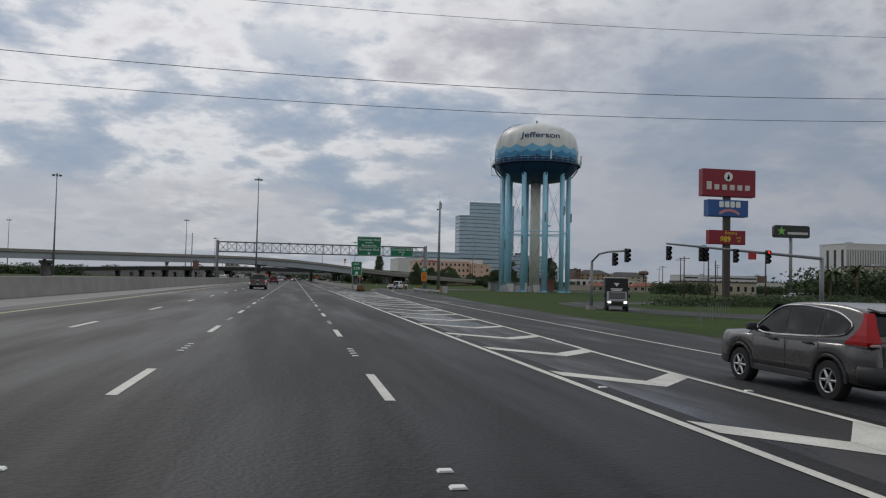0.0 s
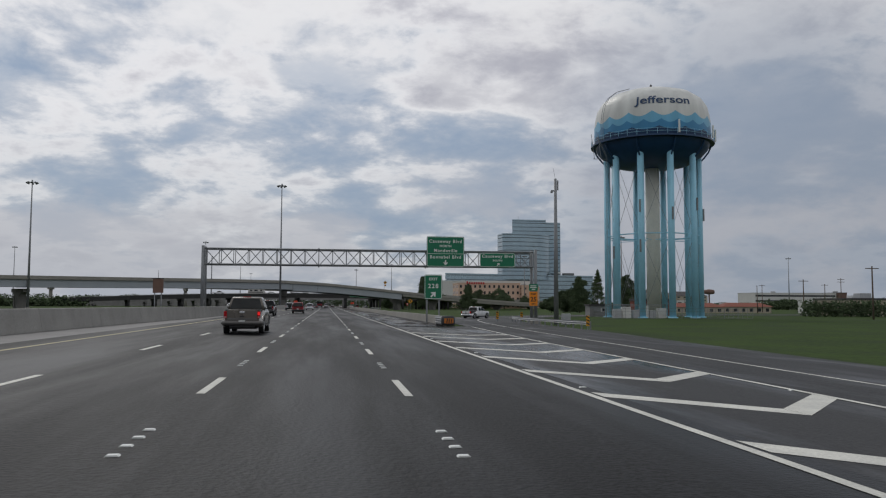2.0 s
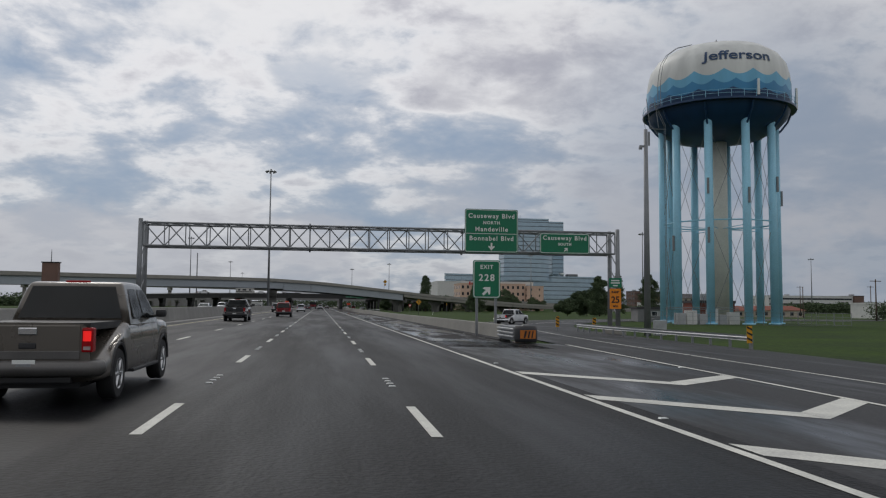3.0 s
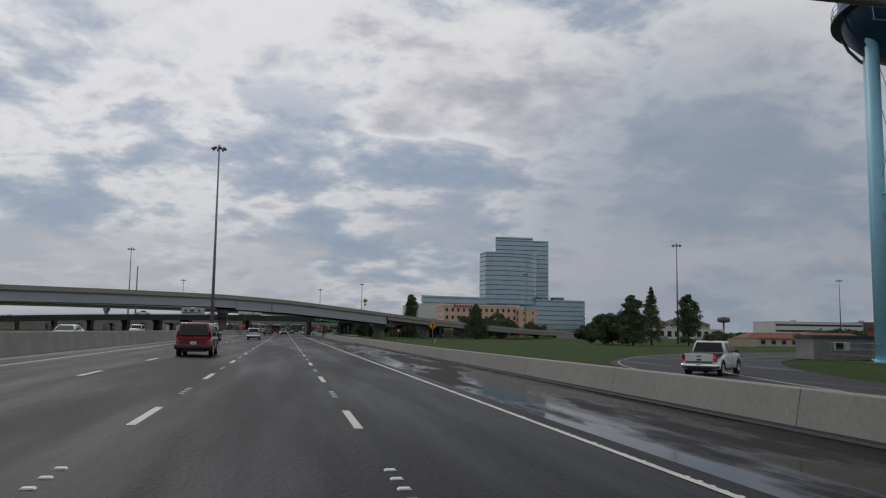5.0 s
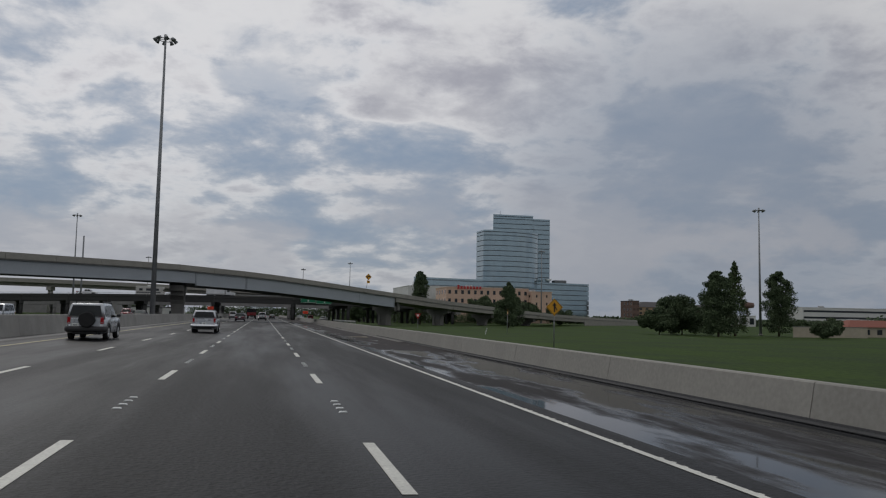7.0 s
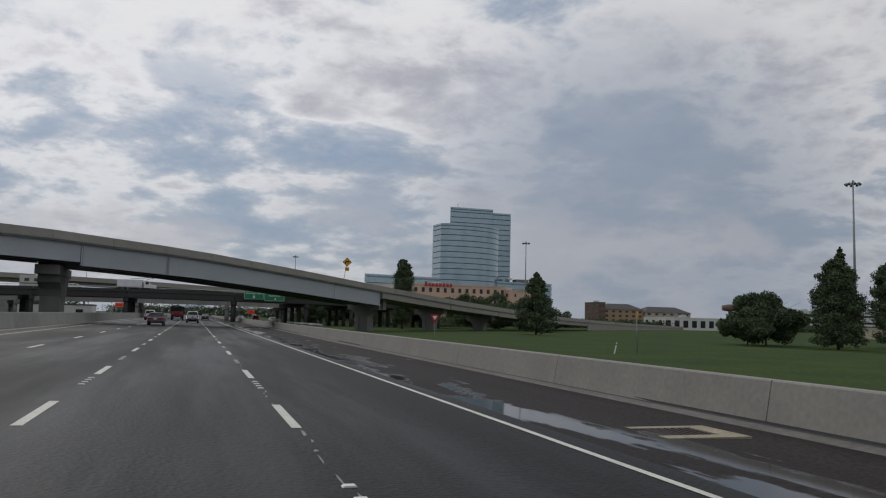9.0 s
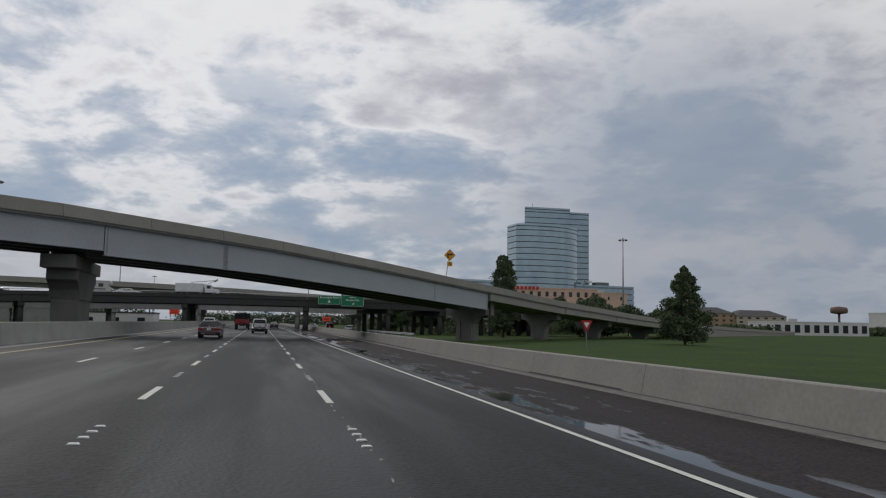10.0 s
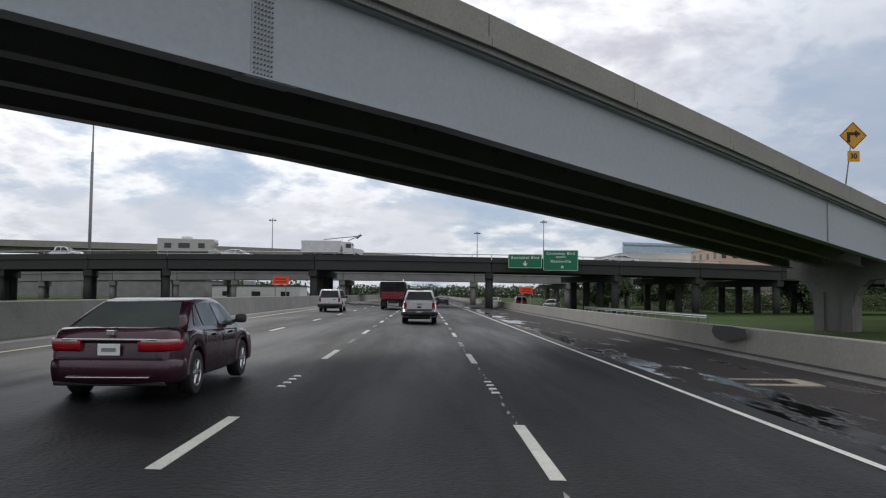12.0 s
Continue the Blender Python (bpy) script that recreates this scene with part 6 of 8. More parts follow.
thicket("underbridge_shrubs", [(46, 462, 90, 470, 3.4, 6), (28, 492, 60, 500, 4, 8)], 30000, 0.17, 9, "green shrubs behind the overpass columns", "leaf_light")
thicket("roadside_trees", [(184, 270, 216, 264, 5.5, 6), (224, 300, 300, 282, 6.5, 8), (128, 241, 150, 238, 4.2, 5), (104, 205, 121, 203, 3.6, 4), (160, 250, 180, 247, 3.2, 4)], 16000, 0.34, 10, "dark green trees and shrubs between the roadside buildings")


def palm(x, y, h, seed):
    rng = np.random.default_rng(seed)
    t = thing("palm_tree", (x, y, gz(x) - 0.05), "palm tree with drooping green fronds", "tree", "palm trees")
    part("trunk", rod(new_bm(), (0, 0, 0), (0.2, 0, h), 0.22, 0.16, n=9), M["bark"], t)
    bm = new_bm()
    for k in range(26):
        a, up = rng.uniform(0, 6.283), rng.uniform(-0.2, 1.1)
        prev, w = Vector((0.2, 0, h)), 0.05
        for j in range(1, 7):
            s = j / 6 * 2.3
            q = Vector((0.2 + s * math.cos(a), s * math.sin(a), h + up * s - 0.32 * s * s))
            d = Vector((-math.sin(a), math.cos(a), 0)) * (0.34 * math.sin(math.pi * j / 6.5))
            v = [bm.verts.new(prev - d * 0.9), bm.verts.new(q - d), bm.verts.new(q + d), bm.verts.new(prev + d * 0.9)]
            bm.faces.new(v)
            prev = q
    part("fronds", bm, M["leaf"], t)


for k, (x, y, h) in enumerate(((96, 118, 5.5), (103, 120, 6.2), (108, 116, 5.0), (112, 122, 5.8))):
    palm(x, y, h, 60 + k)

# ---- far buildings ----
M["pink_wall"] = material("pink_stucco", (0.58, 0.41, 0.31), 0.85, vary=0.12, scale=0.1, fine=1)
M["white_wall"] = material("white_render", (0.60, 0.60, 0.58), 0.8, vary=0.1, scale=0.1, fine=1)
M["tan_wall"] = material("tan_render", (0.42, 0.37, 0.29), 0.85, vary=0.12, scale=0.1, fine=1)
M["brown_wall"] = material("brown_brick_wall", (0.16, 0.10, 0.08), 0.85, vary=0.2, scale=0.3, fine=3)
M["orange_wall"] = material("ochre_stucco", (0.34, 0.24, 0.15), 0.85, vary=0.12, scale=0.2, fine=1)
M["dark_roof"] = material("dark_roofing", (0.07, 0.065, 0.065), 0.8, vary=0.2)
M["red_roof"] = material("red_clay_roof", (0.22, 0.07, 0.045), 0.8, vary=0.2)
M["window_dark"] = material("dark_window_glass", (0.02, 0.025, 0.03), 0.15, vary=0.2)


def building(name, x0, x1, y0, depth, h, wall, label, rows=0, cols=0, roof="dark_roof", ww=0.5, wh=0.5, base=-0.85, strip=False, group="", hip=False):
    """Walls with set-in windows facing the highway, a parapet or hipped roof."""
    w = (x1 - x0)
    b = thing(name, ((x0 + x1) / 2, y0, base), label, "building", group)
    part("wall", box(new_bm(), -w / 2, w / 2, 0, depth, 0, h), M[wall], b)
    if hip:
        bm = new_bm()
        e = 0.6
        v = [bm.verts.new(p) for p in ((-w / 2 - e, -e, h), (w / 2 + e, -e, h), (w / 2 + e, depth + e, h), (-w / 2 - e, depth + e, h))]
        k = min(w, depth) * 0.42
        rise = min(w, depth) * 0.22
        u = [bm.verts.new(p) for p in ((-w / 2 + k, k, h + rise), (w / 2 - k, k, h + rise), (w / 2 - k, depth - k, h + rise), (-w / 2 + k, depth - k, h + rise))]
        bm.faces.new(v), bm.faces.new(u[::-1])
        for i in range(4):
            bm.faces.new((v[i], v[(i + 1) % 4], u[(i + 1) % 4], u[i]))
        part("roof", bm, M[roof], b)
    else:
        bm = box(new_bm(), -w / 2 - 0.15, w / 2 + 0.15, -0.15, depth + 0.15, h, h + 0.45)
        part("roof", bm, M[roof], b)
        part("roof_unit", box(new_bm(), -w * 0.2, -w * 0.2 + 3, depth * 0.4, depth * 0.4 + 2.5, h + 0.45, h + 1.7, bevel=0.1), M["galv"], b)
    if rows:
        ch, cw = h / rows, w / max(1, cols)
        if strip:
            for r in range(rows):
                part("window", box(new_bm(), -w / 2 + 0.8, w / 2 - 0.8, -0.06, 0.1, ch * r + ch * (1 - wh) / 2, ch * r + ch * (1 + wh) / 2), M["window_dark"], b)
        else:
            me = finish("window", box(new_bm(), -cw * ww / 2, cw * ww / 2, -0.06, 0.1, -ch * wh / 2, ch * wh / 2), M["window_dark"])
            side = finish("window", box(new_bm(), -0.06, 0.1, -1.0, 1.0, -ch * wh / 2, ch * wh / 2), M["window_dark"])
            for r in range(rows):
                for c in range(cols):
                    part("window", me, None, b).location = (-w / 2 + cw * (c + 0.5), 0, ch * (r + 0.52))
                for c in range(max(0, int(depth / 6))):
                    part("window", side, None, b).location = (-w / 2, 3 + 6 * c, ch * (r + 0.52))
    return b


building("hotel", 85.7, 127, 560, 24, 16.4, "pink_wall", "pale pink stucco hotel with small windows", 4, 13, "pink_wall", 0.4, 0.45)
building("hotel", 127.2, 137.5, 556, 30, 15.0, "pink_wall", "plain pale pink stucco block beside a hotel", 4, 2, "pink_wall", 0.14, 0.35)
o = thing("hotel_name_board", (97, 559.6, 0), "red rooftop lettering shapes on the pink hotel", "sign")
for k in range(8):
    part("letter_shape", box(new_bm(), -6 + k * 1.55, -5.0 + k * 1.55, 0, 0.3, 15.1 if k else 15.0, 16.4 + (0.6 if k == 0 else 0)), M["stop_red"], o)
building("apartments", 286, 291.5, 772, 22, 17.5, "brown_wall", "brown brick apartment block", 4, 5, "dark_roof", 0.35, 0.45)
building("apartments", 292, 326, 776, 20, 13.0, "orange_wall", "ochre apartment block with hipped roof", 4, 6, "dark_roof", 0.4, 0.45, hip=True)
building("apartments", 326.4, 366, 774, 20, 11.5, "tan_wall", "tan apartment block with hipped roof", 4, 6, "dark_roof", 0.4, 0.45, hip=True)
building("long_wall_building", 214, 262, 575, 18, 5.6, "white_wall", "low white building with dark window row", 1, 10, "white_wall", 0.55, 0.6)
building("clinic", 334, 404, 632, 26, 12.2, "white_wall", "white three-storey building with dark strip windows", 3, 1, "white_wall", wh=0.32, strip=True)
o = thing("boundary_wall", (131, 352, -1.75), "low tan rendered boundary wall with a coping", "wall")
part("wall", box(new_bm(), -10, 10, 0, 0.3, 0, 2.4), M["tan_wall"], o)
part("coping", box(new_bm(), -10.1, 10.1, -0.06, 0.36, 2.4, 2.55, bevel=0.02), M["concrete"], o)
building("villa_shops", 144, 166, 362, 8, 2.6, "tan_wall", "low tan shops with red clay hipped roof", 1, 6, "red_roof", 0.4, 0.5, hip=True, base=-1.75)
building("villa_shops", 168, 190, 366, 8, 2.8, "tan_wall", "low tan shops with red clay hipped roof", 1, 6, "red_roof", 0.4, 0.5, hip=True, base=-1.75)
building("stair_tower", 404.4, 412, 630, 20, 12.6, "brown_wall", "narrow brown brick stair tower beside a white building", 0, 0)
building("low_shops", 190, 217, 420, 14, 3.1, "tan_wall", "long low tan shop building", 0, 0, "tan_wall", base=-1.5)
building("car_dealer", 148, 182, 260, 20, 3.9, "white_wall", "low car showroom with white fascia and dark glass", 1, 1, "white_wall", wh=0.5, strip=True)
building("hotel", 289, 315, 366, 22, 27.0, "white_wall", "white multi-storey hotel with vertical window strips", 1, 26, "white_wall", 0.30, 0.74)
building("hotel", 262, 300, 320, 14, 13.5, "tan_wall", "tan low wing of a hotel", 3, 8, "dark_roof", 0.4, 0.5)
building("restaurant", 120, 142, 215, 14, 3.8, "tan_wall", "small tan restaurant building", 1, 9, "dark_roof", 0.35, 0.4)
building("mall", 92, 170, 700, 60, 22.0, "white_wall", "pale mall building behind the overpass", 0, 0, "white_wall")
building("mall", 112, 176, 692, 8, 17.0, "pink_wall", "pink mall front with red shop lettering shapes", 2, 9, "pink_wall", 0.3, 0.3)
o = thing("mall_name_board", (140, 691.5, 0), "red shop lettering shapes on the mall front", "sign")
for k in range(10):
    part("letter_shape", box(new_bm(), -14 + k * 2.1, -12.6 + k * 2.1, 0, 0.4, 14.0, 15.8), M["stop_red"], o)
building("yard_building", -120, -62, 560, 20, 5.5, "concrete_dark", "dull industrial shed behind the overpass", 0, 0, "dark_roof")
building("yard_building", -58, -34, 552, 14, 4.2, "white_wall", "white industrial building behind the overpass", 1, 3, "dark_roof", 0.3, 0.3)
building("yard_building", -200, -125, 580, 20, 5.5, "concrete_dark", "dull warehouse behind the overpass", 0, 0, "dark_roof")


def tower_yard():
    f = thing("chain_fence", (0, 0, -0.83), "chain-link fence round the water tower equipment", "fence")
    pts = [(51, 184), (76, 180), (80, 205), (56, 208), (51, 184)]
    post = finish("post", rod(new_bm(), (0, 0, 0), (0, 0, 1.9), 0.035, n=6), M["galv_dull"])
    for (a, b), (c, d) in zip(pts, pts[1:]):
        n = int(math.hypot(c - a, d - b) / 2.5)
        for k in range(n):
            part("post", post, None, f).location = (a + (c - a) * k / n, b + (d - b) * k / n, 0)
        for z in (0.1, 0.7, 1.3, 1.85):
            part("wire", rod(new_bm(), (a, b, z), (c, d, z), 0.015, n=4), M["galv_dull"], f)
    e = thing("equipment_cabinets", (55.5, 187.5, -0.83), "pale grey telecom cabinets at the tower foot", "equipment")
    for k, (x, w, h) in enumerate(((-2.6, 1.4, 1.7), (-0.9, 1.6, 2.1), (1.2, 1.3, 1.6), (2.8, 1.5, 2.4), (4.6, 1.2, 1.5), (6.4, 1.6, 1.9))):
        part("cabinet", box(new_bm(), x, x + w, 0.2 * k, 0.2 * k + 1.1, 0, h, bevel=0.04), M["white_wall"] if k % 2 else M["galv"], e)
    bm = rod(new_bm(), (-4, 0.5, 0), (-4, 0.5, 2.6), 0.06, n=6)
    for z in (2.3, 2.55):
        rod(bm, (-4, 0.5, z), (8, 1.5, z), 0.05, n=6)
    rod(bm, (8, 1.5, 0), (8, 1.5, 2.6), 0.06, n=6)
    part("cable_tray", bm, M["galv_dull"], e)
    b = building("brick_store", 66, 74, 209, 4, 3.4, "rust", "dark red brick store behind the tower legs", 0, 0, "dark_roof")
    k = thing("utility_shed", (59.0, 207.5, -0.83), "weathered dark timber shed with a white window unit", "shed")
    part("wall", box(new_bm(), -4.0, 3.6, 0, 3, 0, 2.3, bevel=0.02), M["concrete_dark"], k)
    part("roof", box(new_bm(), -4.2, 3.8, -0.2, 3.2, 2.3, 2.6, bevel=0.02), M["dark_roof"], k)
    part("window", box(new_bm(), -1.6, 0.3, -0.06, 0.1, 1.0, 1.9), M["white_wall"], k)
    part("window_pane", box(new_bm(), -1.4, -0.5, -0.08, -0.061, 1.1, 1.8), M["window_dark"], k)


tower_yard()


def utility_pole(x, y, h, arms=1):
    p = thing("utility_pole", (x, y, -0.85), "dark wooden utility pole with cross arm", "pole", "utility poles")
    part("pole", rod(new_bm(), (0, 0, 0), (0, 0, h), 0.17, 0.11, n=8), M["wood_pole"], p)
    for k in range(arms):
        part("cross_arm", box(new_bm(), -1.3, 1.3, -0.06, 0.06, h - 0.5 - 0.9 * k, h - 0.35 - 0.9 * k), M["wood_pole"], p)


for x, y, h, n in ((165, 330, 10.5, 1), (177, 300, 12, 2), (183, 318, 10.5, 1), (72, 118, 8.5, 0), (84, 150, 9.0, 1), (96, 175, 9.5, 1), (110, 160, 8.5, 0), (118, 230, 9, 1), (140, 290, 9, 0), (92, 132, 8.5, 0), (79, 128, 7.5, 0)):
    utility_pole(x, y, h, n)


def water_tank_far():
    t = thing("small_water_tower", (300, 640, -0.85), "far dark red water tank sign on a pole", "water tower")
    part("pole", rod(new_bm(), (0, 0, 0), (0, 0, 12), 0.6, n=8), M["brown_wall"], t)
    part("tank", lathe(new_bm(), [(0.5, 11), (4.0, 11.6), (4.4, 13), (4.0, 14.6), (0.5, 15.2)], 20), M["brown_wall"], t)


water_tank_far()
# thin dark delineator stakes along the frontage road
for k in range(12):
    s = thing("delineator_post", (24.5 + k * 1.3, 33.0 + k * 1.9 + (k % 3) * 0.8, gz(24) - 0.1), "thin dark leaning stake in the verge", "post", "verge stakes")
    part("stake", rod(new_bm(), (0, 0, 0), (0.05 * (k % 3 - 1), 0, 1.1), 0.02, n=5), M["galv_dull"], s)
s = thing("marker_stake", (31.9, 300.0, gz(30) - 0.06), "short white plastic marker stake leaning in the grass", "post")
part("stake", box(new_bm(), -0.05, 0.05, -0.012, 0.012, 0, 0.95, bevel=0.008), M["sign_white"], s)
part("band", box(new_bm(), -0.052, 0.052, -0.015, 0.015, 0.72, 0.82), M["dark_plastic"], s)
s.rotation_euler = (0, radians(14), 0)
# storm drain inlet in the shoulder


M["drain_concrete"] = material("tan_drain_concrete", (0.30, 0.26, 0.19), 0.85, vary=0.35, scale=2, fine=14)
M["drain_iron"] = material("dark_rusty_iron", (0.035, 0.024, 0.020), 0.8, vary=0.4, scale=4)


def storm_drain(x, y):
    s = thing("storm_drain", (x, y, gz(x)), "rusty storm drain grate in a concrete frame in the shoulder", "drain", "storm drains")
    bm = new_bm()
    for x0, x1, y0, y1 in ((-0.85, 1.0, -0.72, -0.42), (-0.85, 1.0, 0.42, 0.62), (-0.85, -0.6, -0.42, 0.42), (0.6, 1.0, -0.42, 0.42)):
        box(bm, x0, x1, y0, y1, -0.05, 0.014)
    part("frame", bm, M["drain_concrete"], s, "tan concrete drain frame")
    for k in range(9):
        part("grate_bar", box(new_bm(), -0.58 + k * 0.135, -0.52 + k * 0.135, -0.42, 0.42, -0.04, 0.008), M["drain_iron"], s)


storm_drain(8.05, 255.9)
storm_drain(7.9, 348.2)

# ---- vehicles ----


def arch(cy, r, z, n=9):
    return [(cy + r * math.cos(math.pi * k / (n - 1)), z + r * math.sin(math.pi * k / (n - 1))) for k in range(n)]


def soften(pts, keep=0, cut=0.25, times=2):
    """Rounds the corners of a closed outline; the first points stay as they are."""
    for _ in range(times):
        out = list(pts[:keep])
        for k in range(keep, len(pts)):
            a, b, c = pts[k - 1], pts[k], pts[(k + 1) % len(pts)]
            out.append((b[0] + (a[0] - b[0]) * cut, b[1] + (a[1] - b[1]) * cut))
            out.append((b[0] + (c[0] - b[0]) * cut, b[1] + (c[1] - b[1]) * cut))
        pts = out
    return pts


def rounded_prism(pts, w, bevel, shape=None):
    bm = prism(new_bm(), pts, -w, w, "x")
    bmesh.ops.recalc_face_normals(bm, faces=bm.faces)
    caps = [e for e in bm.edges if abs(e.verts[0].co.x - e.verts[1].co.x) < 1e-5 and e.verts[0].co.z + e.verts[1].co.z > 2 * min(p[1] for p in pts) + 0.1]
    bmesh.ops.bevel(bm, geom=caps, offset=bevel, segments=4, affect="EDGES", profile=0.5)
    for f in bm.faces:
        f.smooth = len(f.verts) == 4
    if shape:
        for v in bm.verts:
            v.co.x = v.co.x * shape(v.co.y, v.co.z)
    return bm


def car_body(outline, hw, belt, arches, low):
    """A lower body skinned over many stations from tail to nose, with shoulders, tucked sills and open wheel arches."""
    ys = [q[0] for q in outline]
    y0, y1 = min(ys), max(ys)
    top = [q for q in outline if q[1] >= 0.5]
    # upper chain: nose to tail, sorted by length position
    chain = sorted([(a, b) for a, b in top if not any(abs(a - c) < r + 0.08 and b < c2 + r + 0.1 for c, r, c2 in arches)], key=lambda q: (q[0], q[1]))
    best = {}
    for a, b in chain:
        k = round(a, 3)
        best[k] = max(b, best.get(k, 0))
    chain = sorted(best.items())

    def ztop(y):
        for (a, b), (c, d) in zip(chain, chain[1:]):
            if a <= y <= c:
                return b + (d - b) * (y - a) / max(1e-6, c - a)
        return chain[0][1] if y < chain[0][0] else chain[-1][1]

    def zlow(y):
        z = low
        for c, r, zc in arches:
            if abs(y - c) < r:
                z = max(z, zc + math.sqrt(r * r - (y - c) ** 2))
        return z
    st = set([y0, y1])
    n = 46
    for k in range(n + 1):
        st.add(y0 + (y1 - y0) * k / n)
    for c, r, zc in arches:
        for k in range(13):
            st.add(c + (r - 1e-4) * math.cos(math.pi * k / 12))
        st.add(c - r - 0.004), st.add(c + r + 0.004)
    for a, b in chain:
        st.add(a)
    st = sorted(q for q in st if y0 <= q <= y1)
    st = [q for k, q in enumerate(st) if k == 0 or q - st[k - 1] > 0.002]
    bm = new_bm()
    rings = []
    mid, half = (y0 + y1) / 2, (y1 - y0) / 2
    for y in st:
        e = abs(y - mid) / half
        w = hw * (1 - 0.15 * max(0.0, (e - 0.80) / 0.20) ** 2.2)
        zt, zl = ztop(y), zlow(y)
        if e > 0.97:
            zl += 0.10 * (e - 0.97) / 0.03
        pr = [(0.90, zl), (0.985, zl + 0.05), (1.0, zl + 0.35 * (zt - zl)), (0.995, zl + 0.62 * (zt - zl)), (0.975, zt - 0.16 * min(1, (zt - zl))), (0.945, zt - 0.05), (0.88, zt - 0.008), (0.5, zt + 0.012)]
        rings.append([bm.verts.new((w * u, y, z)) for u, z in pr] + [bm.verts.new((-w * u, y, z)) for u, z in pr[::-1]])
    m = len(rings[0])
    for a, b in zip(rings, rings[1:]):
        for k in range(m):
            f = bm.faces.new((a[k], a[(k + 1) % m], b[(k + 1) % m], b[k]))
            f.smooth = k != m - 1
    bm.faces.new(rings[0]), bm.faces.new(rings[-1][::-1])
    return bm


def wheel_meshes(r, w, spokes=6, tag=""):
    tyre = new_bm()
    prof = [(r * 0.62, -w), (r * 0.93, -w), (r, -w * 0.7), (r, w * 0.7), (r * 0.93, w), (r * 0.62, w)]
    rings = []
    for k in range(28):
        a = 2 * math.pi * k / 28
        rings.append([tyre.verts.new((x, q * math.cos(a), q * math.sin(a))) for q, x in prof])
    for k in range(28):
        a, b = rings[k], rings[(k + 1) % 28]
        for j in range(len(prof)):
            tyre.faces.new((a[j], a[(j + 1) % len(prof)], b[(j + 1) % len(prof)], b[j])).smooth = 1 < j < 4
    rim = new_bm()
    rod(rim, (-w * 0.3, 0, 0), (w * 0.3, 0, 0), r * 0.60, n=24, mi=1)
    for k in range(24):
        a, b = 2 * math.pi * k / 24, 2 * math.pi * (k + 1) / 24
        rod(rim, (w * 0.86, r * 0.61 * math.cos(a), r * 0.61 * math.sin(a)), (w * 0.86, r * 0.61 * math.cos(b), r * 0.61 * math.sin(b)), r * 0.05, n=5)
    for k in range(spokes):
        a = 2 * math.pi * k / spokes
        rod(rim, (w * 0.8, 0.05 * math.cos(a), 0.05 * math.sin(a)), (w * 0.84, r * 0.6 * math.cos(a), r * 0.6 * math.sin(a)), r * 0.085, r * 0.06, n=5)
    rod(rim, (w * 0.3, 0, 0), (w * 0.9, 0, 0), r * 0.15, n=10)
    return finish("tyre", tyre, M["rubber"]), finish("rim", rim, [M["alloy"], M["black"]])


